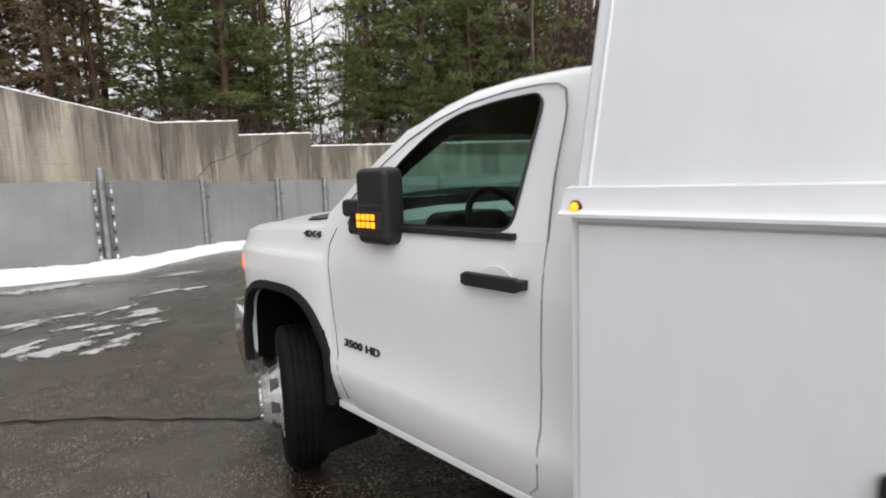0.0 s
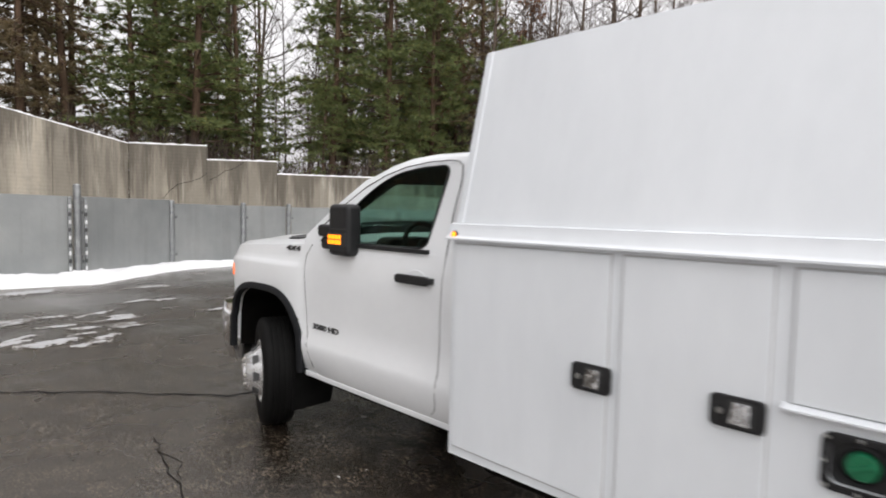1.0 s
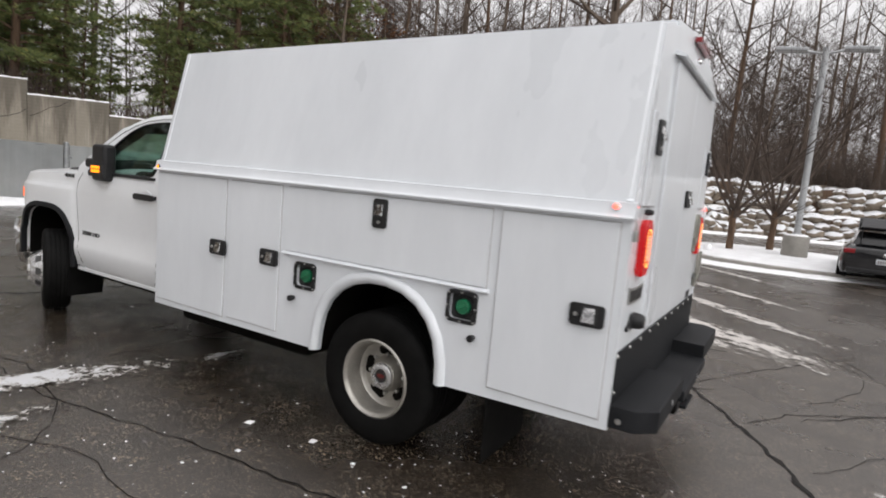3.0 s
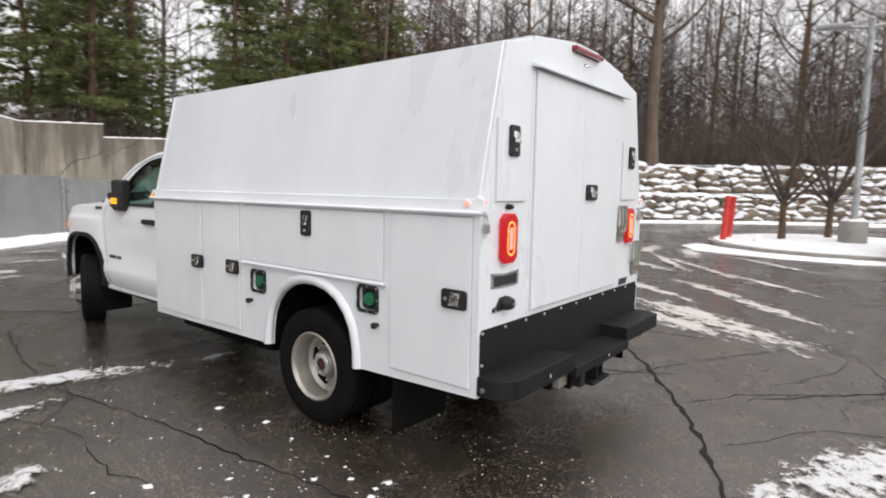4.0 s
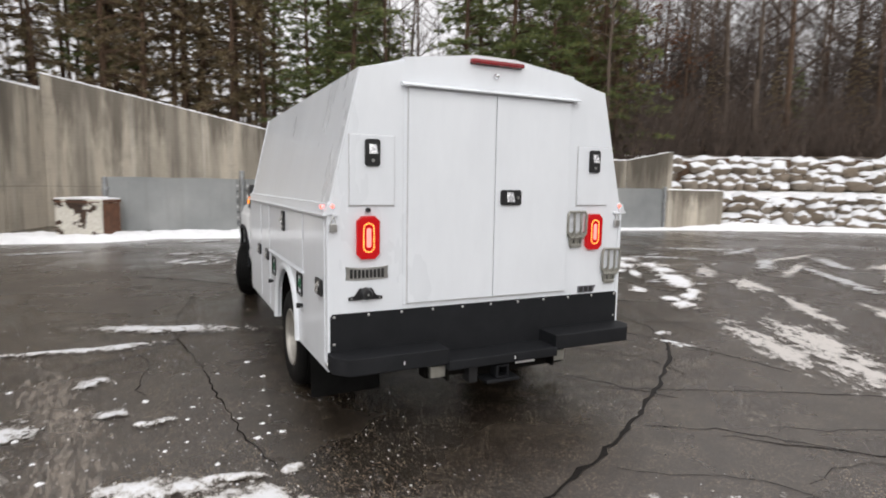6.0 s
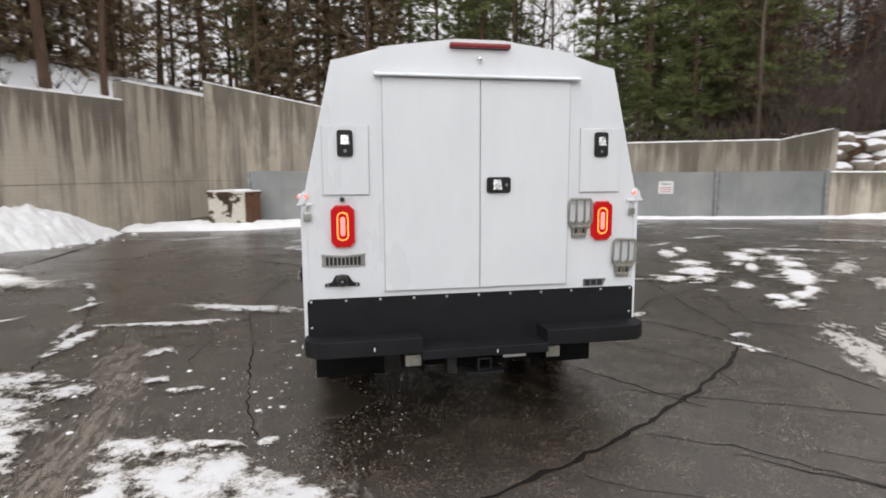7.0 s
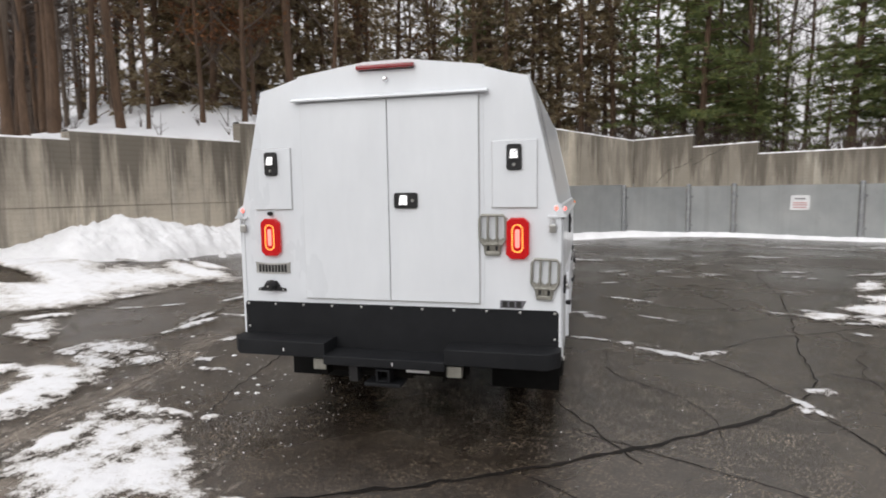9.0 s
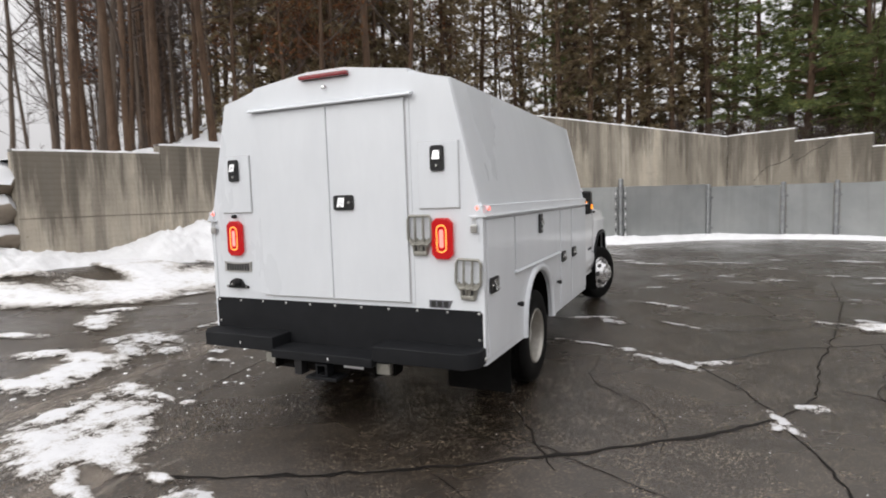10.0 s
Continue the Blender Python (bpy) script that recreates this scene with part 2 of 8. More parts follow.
def make_boulder():
    m, n, l, b = nodes_of("snowy_boulder")
    f = add_noise(n, l, 2.5, 6.0, 0.65)
    oi = n.new("ShaderNodeObjectInfo")
    col = ramp(n, l, f, [(0.3, (0.080, 0.062, 0.045)), (0.7, (0.27, 0.225, 0.175))])
    col = mixed(n, l, 0.45, col, ramp(n, l, oi.outputs["Random"], [(0.0, (0.085, 0.068, 0.05)), (0.5, (0.23, 0.18, 0.13)), (1.0, (0.33, 0.29, 0.24))]))
    geo = n.new("ShaderNodeNewGeometry")
    sep = n.new("ShaderNodeSeparateXYZ")
    l.new(geo.outputs["Normal"], sep.inputs[0])
    add = n.new("ShaderNodeMath")
    add.operation = "MULTIPLY_ADD"
    l.new(f, add.inputs[0])
    add.inputs[1].default_value = 0.7
    l.new(sep.outputs["Z"], add.inputs[2])
    snowy = ramp(n, l, add.outputs[0], [(0.66, (0, 0, 0)), (0.78, (1, 1, 1))])
    col = mixed(n, l, snowy, col, (0.74, 0.75, 0.77))
    l.new(col, b.inputs["Base Color"])
    b.inputs["Roughness"].default_value = 0.85
    add_bump(n, l, b, f, 0.6, 0.05)
    return m


def make_hill():
    """Woodland floor: fallen leaves with snow lying between them."""
    m, n, l, b = nodes_of("snowy_leaf_litter")
    f = add_noise(n, l, 0.16, 7.0, 0.68)
    f2 = add_noise(n, l, 3.0, 6.0, 0.7)
    litter = ramp(n, l, f2, [(0.3, (0.035, 0.026, 0.018)), (0.7, (0.12, 0.085, 0.055))])
    tc = n.new("ShaderNodeTexCoord")
    sep = n.new("ShaderNodeSeparateXYZ")
    l.new(tc.outputs["Object"], sep.inputs[0])
    # more snow on the open western bank than under the dense eastern wood
    mr = n.new("ShaderNodeMapRange")
    mr.inputs[1].default_value, mr.inputs[2].default_value = -8.0, 6.0
    mr.inputs[3].default_value, mr.inputs[4].default_value = 0.30, 0.0
    l.new(sep.outputs["X"], mr.inputs[0])
    su = n.new("ShaderNodeMath")
    su.operation = "ADD"
    l.new(f, su.inputs[0])
    l.new(mr.outputs[0], su.inputs[1])
    # leaves and twigs show through the snow
    poke = n.new("ShaderNodeMath")
    poke.operation = "MULTIPLY_ADD"
    l.new(add_noise(n, l, 1.6, 9.0, 0.78), poke.inputs[0])
    poke.inputs[1].default_value = -0.48
    half = n.new("ShaderNodeMath")
    half.operation = "ADD"
    l.new(su.outputs[0], half.inputs[0])
    half.inputs[1].default_value = 0.285
    l.new(half.outputs[0], poke.inputs[2])
    su = poke
    mask = ramp(n, l, su.outputs[0], [(0.55, (0, 0, 0)), (0.64, (1, 1, 1))])
    l.new(mixed(n, l, mask, litter, (0.78, 0.79, 0.81)), b.inputs["Base Color"])
    b.inputs["Roughness"].default_value = 0.9
    add_bump(n, l, b, f2, 0.8, 0.08)
    return m


def make_leaf(name, dark, light, alt=None):
    m, n, l, b = nodes_of(name)
    geo = n.new("ShaderNodeNewGeometry")
    col = ramp(n, l, geo.outputs["Random Per Island"], [(0.0, dark), (0.75, light), (1.0, alt or light)])
    l.new(col, b.inputs["Base Color"])
    b.inputs["Roughness"].default_value = 0.7
    b.inputs["Specular IOR Level"].default_value = 0.2
    thin, both = n.new("ShaderNodeBsdfTranslucent"), n.new("ShaderNodeMixShader")
    l.new(col, thin.inputs["Color"])
    both.inputs[0].default_value = 0.45
    l.new(b.outputs[0], both.inputs[1])
    l.new(thin.outputs[0], both.inputs[2])
    l.new(both.outputs[0], n["Material Output"].inputs["Surface"])
    return m


def make_glass(name, tint, alpha):
    m, n, l, b = nodes_of(name)
    b.inputs["Base Color"].default_value = (*tint, 1)
    b.inputs["Roughness"].default_value = 0.02
    b.inputs["IOR"].default_value = 1.47
    b.inputs["Transmission Weight"].default_value = alpha
    return m


PAINT = surface("white_truck_paint", (0.80, 0.815, 0.83), (0.86, 0.875, 0.89), 0.30, 0, 1.3, coat=0.5, fine=14.0)
BODY = surface("white_powder_coat", (0.700, 0.728, 0.760), (0.825, 0.853, 0.884), 0.33, 0, 0.9, coat=0.5, fine=5.0, stretch=(1.2, 1.2, 0.40), rough_var=0.10)
GAP = surface("grey_panel_gap", (0.48, 0.48, 0.485), (0.58, 0.58, 0.585), 0.8)
SEAM = surface("dark_panel_gap", (0.05, 0.05, 0.05), (0.09, 0.09, 0.09), 0.8)
SHUTLINE = surface("shaded_shut_line", (0.10, 0.10, 0.10), (0.16, 0.16, 0.16), 0.8)
BLACK = surface("black_plastic", (0.012, 0.012, 0.013), (0.022, 0.022, 0.023), 0.42, 0, 9, fine=80.0, bump=0.1, spec=0.35)
TEXBLACK = surface("black_grip_coating", (0.007, 0.0075, 0.009), (0.015, 0.016, 0.018), 0.6, 0, 5, fine=160.0, bump=0.5, dist=0.002, spec=0.22)
RUBBER = surface("tyre_rubber", (0.003, 0.003, 0.003), (0.009, 0.0088, 0.0085), 0.7, 0, 8, fine=60.0, bump=0.15, spec=0.12)
# almost black with very little gloss, for chassis, housings and wheel slots
UNDER = surface("near_black_underbody", (0.002, 0.0018, 0.0016), (0.007, 0.006, 0.005), 0.8, 0, 5, spec=0.1)
CHROME = surface("chrome", (0.72, 0.72, 0.73), (0.86, 0.86, 0.86), 0.13, 1.0, 6, rough_var=0.05)
ALLOY = surface("brushed_steel", (0.42, 0.42, 0.41), (0.62, 0.62, 0.60), 0.34, 1.0, 7, fine=50.0, rough_var=0.1)
RIM = surface("dusty_wheel_steel", (0.30, 0.285, 0.255), (0.48, 0.46, 0.42), 0.38, 0.65, 5, fine=40.0, rough_var=0.12)
PEWTER = surface("cast_aluminium", (0.22, 0.215, 0.19), (0.42, 0.41, 0.365), 0.40, 0.6, 9, fine=60.0, bump=0.1)
REDLENS = lamp_mat("red_lens", (1.0, 0.004, 0.008), 0.24, (0.20, 0.002, 0.004))
DARKRED = surface("dark_red_lens", (0.20, 0.006, 0.010), (0.27, 0.010, 0.014), 0.18, coat=0.6)
LED = lamp_mat("lit_amber_diode", (1.0, 0.34, 0.07), 2.2)
BAR = lamp_mat("lit_red_bar", (1.0, 0.20, 0.18), 1.15)
PADDLE = surface("worn_chrome_paddle", (0.16, 0.16, 0.165), (0.86, 0.86, 0.86), 0.24, 1.0, 40, rough_var=0.1, bump=0.5, dist=0.004)
AMBER = lamp_mat("lit_amber_lamp", (1.0, 0.27, 0.006), 1.5)
AMBERDIM = lamp_mat("amber_lens", (1.0, 0.16, 0.02), 0.8)
REDLAMP = lamp_mat("lit_red_marker", (1.0, 0.09, 0.06), 2.8)
GREEN = surface("green_plastic", (0.008, 0.13, 0.055), (0.015, 0.19, 0.085), 0.4)
GLASS = make_glass("tinted_side_glass", (0.50, 0.68, 0.61), 1.0)
CABIN = surface("dark_cabin_trim", (0.006, 0.006, 0.0065), (0.014, 0.014, 0.015), 0.6, spec=0.25)
ASPHALT, SNOW = make_asphalt(), make_snow()
CLEANSNOW = make_snow("clean_snow", 0.06)
STRIPSNOW = make_lying_snow("splattered_snow", 0.95, 0.66, 2.6, 1.0, 0.0, 16.0, 0.35)
OLDSNOW = make_lying_snow("old_snow", 1.0, 0.76, 1.5, soft=0.38)
BRIGHTSNOW = make_lying_snow("bright_lying_snow", 1.0, 0.84, 0.75)
THINSNOW = make_lying_snow("thin_snow", 0.85, 0.56, 2.6)
TRACKSNOW = make_lying_snow("snow_in_tyre_tracks", 0.88, 0.62, 3.0, 1.9, 54.0, 13.0, 0.4, (0.62, 0.585, 0.55))
SLUSH = make_lying_snow("brown_slush_film", 0.46, 0.34, 3.4, 4.5, 96.0, 34.0, 0.8, (0.40, 0.345, 0.29))
TAR = surface("crack_sealer", (0.003, 0.0025, 0.002), (0.013, 0.010, 0.008), 0.6, 0, 12, spec=0.22, fine=70.0, bump=0.4)
CONCRETE = make_concrete()
JOINT = surface("concrete_joint", (0.11, 0.096, 0.078), (0.25, 0.22, 0.18), 0.9, 0, 2.0, fine=20.0)
KERB = surface("kerb_concrete", (0.20, 0.19, 0.17), (0.34, 0.32, 0.29), 0.85, 0, 3, fine=40.0, bump=0.3)
GALV = make_sheet_metal()
BRIGHTSTEEL = surface("polished_wheel_steel", (0.58, 0.58, 0.58), (0.76, 0.76, 0.76), 0.26, 0.75, 8, rough_var=0.08)
POSTMETAL = surface("galvanised_post", (0.25, 0.26, 0.265), (0.42, 0.43, 0.435), 0.42, 0.7, 6)
FLAKED = make_flaked()
RUST = surface("rusty_steel", (0.075, 0.035, 0.02), (0.19, 0.085, 0.045), 0.8, 0, 5, fine=40.0)
SIGNWHITE = surface("sign_white", (0.68, 0.68, 0.68), (0.78, 0.78, 0.78), 0.5)
SIGNRED = surface("faded_red_print", (0.56, 0.33, 0.33), (0.64, 0.40, 0.39), 0.6)
SIGNGREY = surface("grey_print", (0.20, 0.19, 0.19), (0.27, 0.26, 0.26), 0.6)
BOULDER, HILL = make_boulder(), make_hill()
BARK = surface("grey_brown_bark", (0.050, 0.029, 0.017), (0.150, 0.092, 0.056), 0.9, 0, 3.0, bump=0.7, dist=0.03, stretch=(3, 3, 0.6), fine=12.0)
PALEBARK = surface("pale_grey_bark", (0.07, 0.05, 0.036), (0.17, 0.13, 0.10), 0.9, 0, 2.0, bump=0.6, dist=0.02, stretch=(3, 3, 0.5), fine=12.0)
TWIG = surface("bare_twigs", (0.042, 0.030, 0.023), (0.105, 0.077, 0.060), 0.9, 0, 2.0)
NEEDLES = make_leaf("pine_needles", (0.125, 0.165, 0.075), (0.250, 0.295, 0.120), (0.38, 0.36, 0.125))
DARKNEEDLES = make_leaf("hemlock_needles", (0.200, 0.155, 0.090), (0.330, 0.258, 0.146), (0.40, 0.35, 0.27))
BROWNLEAF = make_leaf("dead_brown_leaves", (0.075, 0.030, 0.013), (0.19, 0.080, 0.034), (0.24, 0.12, 0.05))
REDPAINT = surface("red_plastic_post", (0.50, 0.028, 0.022), (0.66, 0.045, 0.035), 0.45)
POLEPAINT = surface("grey_pole_paint", (0.36, 0.37, 0.38), (0.48, 0.49, 0.50), 0.4, 0.3, 4)
CARPAINT = surface("black_car_paint", (0.008, 0.008, 0.009), (0.014, 0.014, 0.016), 0.15, coat=1.0)
PLATE = surface("pale_number_plate", (0.55, 0.57, 0.60), (0.68, 0.70, 0.72), 0.5)
BADGEDARK = surface("badge_black", (0.015, 0.015, 0.016), (0.03, 0.03, 0.03), 0.35)
BADGEGREY = surface("badge_grey", (0.13, 0.13, 0.15), (0.20, 0.20, 0.22), 0.4, 0.4)
BURNTRED = surface("emblem_red", (0.10, 0.012, 0.012), (0.16, 0.02, 0.018), 0.4)

# ---- building tools ----
WORLD_OF = {}


def thing(name, at, label, category, group="", kind=""):
    ob = new(name)
    ob.empty_display_size = 0.2
    ob.location = at
    WORLD_OF[ob.name] = Matrix.Translation(at)
    return tagged(ob, label, category, group, kind)


def flat_normals(me, limit):
    """Normals weighted by area, so that wide flat faces stay flat beside their bevels."""
    at = {}
    for p in me.polygons:
        for v in p.vertices:
            at.setdefault(v, []).append(p.index)
    fn = [p.normal.copy() for p in me.polygons]
    fa = [p.area for p in me.polygons]
    out = []
    for p in me.polygons:
        for v in p.vertices:
            n = Vector((0, 0, 0))
            for q in at[v]:
                if fn[q].dot(fn[p.index]) > limit:
                    n += fn[q] * fa[q]
            out.append(n.normalized() if n.length > 1e-12 else fn[p.index])
    me.normals_split_custom_set(out)


def mesh_of(name, bm, material, angle=38):
    me = bpy.data.meshes.new(name)
    bmesh.ops.recalc_face_normals(bm, faces=bm.faces)
    bm.to_mesh(me)
    bm.free()
    if material:
        me.materials.append(material)
    if angle:
        me.shade_smooth()
        me.set_sharp_from_angle(angle=radians(angle))
        if angle == 38 and len(me.polygons) < 1500:
            flat_normals(me, math.cos(radians(50)))
    return me


def part(name, bm, material, parent=None, label="", angle=38):
    ob = new(name, mesh_of(name, bm, material, angle))
    if parent is not None:
        ob.parent = parent
        ob.matrix_parent_inverse = WORLD_OF.get(parent.name, Matrix()).inverted()
    return tagged(ob, label)


def alone(name, bm, material, label, category, group="", kind="", angle=38):
    return tagged(part(name, bm, material, None, label, angle), "", category, group, kind)


def box(bm, x0, x1, y0, y1, z0, z1, bevel=0.0, segments=2, m=None):
    made = bmesh.ops.create_cube(bm, size=1.0)["verts"]
    t = Matrix.Translation(((x0 + x1) / 2, (y0 + y1) / 2, (z0 + z1) / 2)) @ Matrix.Diagonal((abs(x1 - x0), abs(y1 - y0), abs(z1 - z0), 1))
    bmesh.ops.transform(bm, matrix=(m @ t if m else t), verts=made)
    if bevel:
        edges = list({e for v in made for e in v.link_edges})
        bmesh.ops.bevel(bm, geom=edges, offset=bevel, segments=segments, affect="EDGES", profile=0.5)
    return bm


def nb():
    return bmesh.new()


def boxed(*a, **k):
    return box(nb(), *a, **k)


def prism(bm, outline, axis, a, b, bevel=0.0, segments=2):
    """Extrudes a flat outline along an axis from a to b. The outline gives the other two coordinates in x, y, z order."""
    def place(p, c):
        return {"x": (c, p[0], p[1]), "y": (p[0], c, p[1]), "z": (p[0], p[1], c)}[axis]
    lo = [bm.verts.new(place(p, a)) for p in outline]
    hi = [bm.verts.new(place(p, b)) for p in outline]
    faces = [bm.faces.new(lo), bm.faces.new(hi[::-1])]
    n = len(outline)
    faces += [bm.faces.new((lo[i], hi[i], hi[(i + 1) % n], lo[(i + 1) % n])) for i in range(n)]
    if bevel:
        edges = list({e for f in faces[:2] for e in f.edges})
        bmesh.ops.bevel(bm, geom=edges, offset=bevel, segments=segments, affect="EDGES", profile=0.5)
    return bm


def lathe(bm, profile, m=None, seg=32, closed=False):
    """Turns (radius, height) points round the z axis."""
    m = m or Matrix()
    rings = []
    for r, z in profile:
        rings.append([bm.verts.new(m @ Vector((r * math.cos(2 * math.pi * k / seg), r * math.sin(2 * math.pi * k / seg), z))) for k in range(seg)] if r > 1e-6 else [bm.verts.new(m @ Vector((0, 0, z)))])
    pairs = list(zip(rings, rings[1:])) + ([(rings[-1], rings[0])] if closed else [])
    for a, b in pairs:
        for k in range(seg):
            quad = [a[k % len(a)], a[(k + 1) % len(a)], b[(k + 1) % len(b)], b[k % len(b)]]
            quad = list(dict.fromkeys(quad))
            if len(quad) > 2:
                bm.faces.new(quad)
    return bm


def tube(bm, points, radii, sides=6, cap=True):
    """A pipe along points; radii is one number or one a point."""
    pts = [Vector(p) for p in points]
    if isinstance(radii, (int, float)):
        radii = [radii] * len(pts)
    rings, side = [], None
    for i, p in enumerate(pts):
        d = (pts[min(i + 1, len(pts) - 1)] - pts[max(i - 1, 0)]).normalized()
        if side is None or abs(side.dot(d)) > 0.95:
            side = d.orthogonal().normalized()
        side = (side - d * side.dot(d)).normalized()
        up = d.cross(side)
        rings.append([bm.verts.new(p + radii[i] * (math.cos(2 * math.pi * k / sides) * side + math.sin(2 * math.pi * k / sides) * up)) for k in range(sides)])
    for a, b in zip(rings, rings[1:]):
        for k in range(sides):
            bm.faces.new((a[k], a[(k + 1) % sides], b[(k + 1) % sides], b[k]))
    if cap and sides > 2:
        bm.faces.new(rings[0][::-1])
        bm.faces.new(rings[-1])
    return bm


def rounded(w, h, r, n=4):
    """Outline of a rounded rectangle about the origin."""
    out = []
    for cx, cy, a0 in ((w / 2 - r, h / 2 - r, 0), (-w / 2 + r, h / 2 - r, 90), (-w / 2 + r, -h / 2 + r, 180), (w / 2 - r, -h / 2 + r, 270)):
        out += [(cx + r * math.cos(radians(a0 + 90 * k / n)), cy + r * math.sin(radians(a0 + 90 * k / n))) for k in range(n + 1)]
    return out


def cut(bm, *cutters):
    """bm less the cutters, by exact boolean."""
    a = bpy.data.objects.new("cut_tmp", mesh_of("cut_tmp", bm, None, 0))
    scene.collection.objects.link(a)
    tools = []
    for c in cutters:
        t = bpy.data.objects.new("cutter_tmp", mesh_of("cutter_tmp", c, None, 0))
        scene.collection.objects.link(t)
        mod = a.modifiers.new("cut", "BOOLEAN")
        mod.operation, mod.solver, mod.object = "DIFFERENCE", "EXACT", t
        tools.append(t)
    me = bpy.data.meshes.new_from_object(a.evaluated_get(bpy.context.evaluated_depsgraph_get()))
    out = nb()
    out.from_mesh(me)
    for t in (a, *tools):
        old = t.data
        bpy.data.objects.remove(t)
        bpy.data.meshes.remove(old)
    bpy.data.meshes.remove(me)
    return out


def shifted(bm, m):
    bmesh.ops.transform(bm, matrix=m, verts=bm.verts)
    return bm


def lettering(name, text, size, depth, m, material, parent):
    cu = bpy.data.curves.new(name, "FONT")
    cu.body, cu.size, cu.extrude, cu.align_x, cu.offset = text, size, depth, "CENTER", size * 0.022
    tmp = bpy.data.objects.new("text_tmp", cu)
    scene.collection.objects.link(tmp)
    me = bpy.data.meshes.new_from_object(tmp.evaluated_get(bpy.context.evaluated_depsgraph_get()))
    bpy.data.objects.remove(tmp)
    bpy.data.curves.remove(cu)
    bm = nb()
    bm.from_mesh(me)
    bpy.data.meshes.remove(me)
    return part(name, shifted(bm, m), material, parent)

# ---- the utility truck ----
CX = 0.012          # the truck's middle line
HW = 1.155          # half the width of the utility body


def on_face(origin, face):
    """Local x to the right, y up and z outward on a face of the truck, for someone who looks at that face."""
    u, n = {"left": ((0, -1, 0), (-1, 0, 0)), "right": ((0, 1, 0), (1, 0, 0)), "rear": ((1, 0, 0), (0, -1, 0))}[face]
    m = Matrix((u, (0, 0, 1), n)).transposed().to_4x4()
    return Matrix.Translation(origin) @ m


truck = thing("utility_truck", (CX, 3.2, 0), "white utility service truck parked on wet asphalt with its lights on", "truck")


def side_x(side):
    return CX - HW if side == "left" else CX + HW


def add_latch(origin, face, parent, upright, turned=1):
    w, h = (0.098, 0.165) if upright else (0.165, 0.105)
    m = on_face(origin, face)
    latch = part("latch", shifted(prism(nb(), rounded(w, h, 0.018), "z", 0, 0.016, 0.004), m), BLACK, parent, "black recessed paddle latch")
    pw, ph = (w - 0.042, 0.062) if upright else (0.062, h - 0.036)
    ox, oy = (0, 0.018) if upright else (0.012 * turned, 0)
    pad = prism(nb(), [(-pw / 2 * 0.82, ph / 2), (pw / 2 * 0.82, ph / 2), (pw / 2, -ph / 2), (-pw / 2, -ph / 2)], "z", 0, 0.012, 0.003)
    part("paddle", shifted(pad, m @ pose(ox, oy, 0.016, -15, 0, 0)), PADDLE, latch, "worn chrome paddle")
    part("paddle_well", shifted(prism(nb(), rounded(pw + 0.016, ph + 0.016, 0.010), "z", 0.0135, 0.0172, 0.001), m @ pose(ox, oy, 0)), BADGEDARK, latch)
    kx, ky = (0, -0.048) if upright else (-0.05 * turned, 0)
    part("key_lock", shifted(lathe(nb(), [(0, 0.02), (0.009, 0.02), (0.011, 0.015), (0.011, 0)], seg=12), m @ pose(kx, ky, 0.004)), ALLOY, latch)
    return latch


# shell of the upper body
half = [(1.140, 1.548), (0.948, 2.385), (0.655, 2.448), (0.655, 2.474), (0.155, 2.540)]
profile = [(CX + x, z) for x, z in half] + [(CX - x, z) for x, z in half[::-1]]
upper = part("upper_body", prism(nb(), profile, "y", 0.034, 3.535, 0.012, 3), BODY, truck, "white powder-coated upper body with sloped sides")
for sgn in (-1, 1):
    edge = [(CX + sgn * 1.139, 3.49, 1.555), (CX + sgn * 0.949, 3.49, 2.384)]
    part("corner_trim", tube(nb(), edge, 0.005, 8), BODY, upper)

# arch outline over the rear wheel: y, z
AX = 1.385
arch0 = [(0.935, 0.510), (0.940, 0.60), (0.965, 0.70), (1.02, 0.795), (1.10, 0.870), (1.20, 0.920), (1.32, 0.942), (1.44, 0.940), (1.56, 0.912), (1.66, 0.860), (1.74, 0.785), (1.79, 0.69), (1.815, 0.59), (1.825, 0.495)]
arch = [(AX + (y - AX) * 0.962, z + (0.026 if z > 0.65 else 0.010 if z > 0.55 else -0.012)) for y, z in arch0]
lower = part("lower_body", boxed(CX - HW + 0.03, CX + HW - 0.03, 0.03, 0.86, 0.53, 1.49), BODY, truck, "white lower body with tool compartments")
part("front_bulkhead", boxed(CX - HW + 0.03, CX + HW - 0.03, 1.90, 3.525, 0.49, 1.49), BODY, lower)
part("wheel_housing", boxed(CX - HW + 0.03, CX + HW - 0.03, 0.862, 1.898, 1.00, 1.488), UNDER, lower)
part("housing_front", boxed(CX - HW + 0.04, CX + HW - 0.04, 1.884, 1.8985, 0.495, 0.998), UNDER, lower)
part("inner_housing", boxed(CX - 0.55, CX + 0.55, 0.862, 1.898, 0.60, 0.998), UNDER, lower)

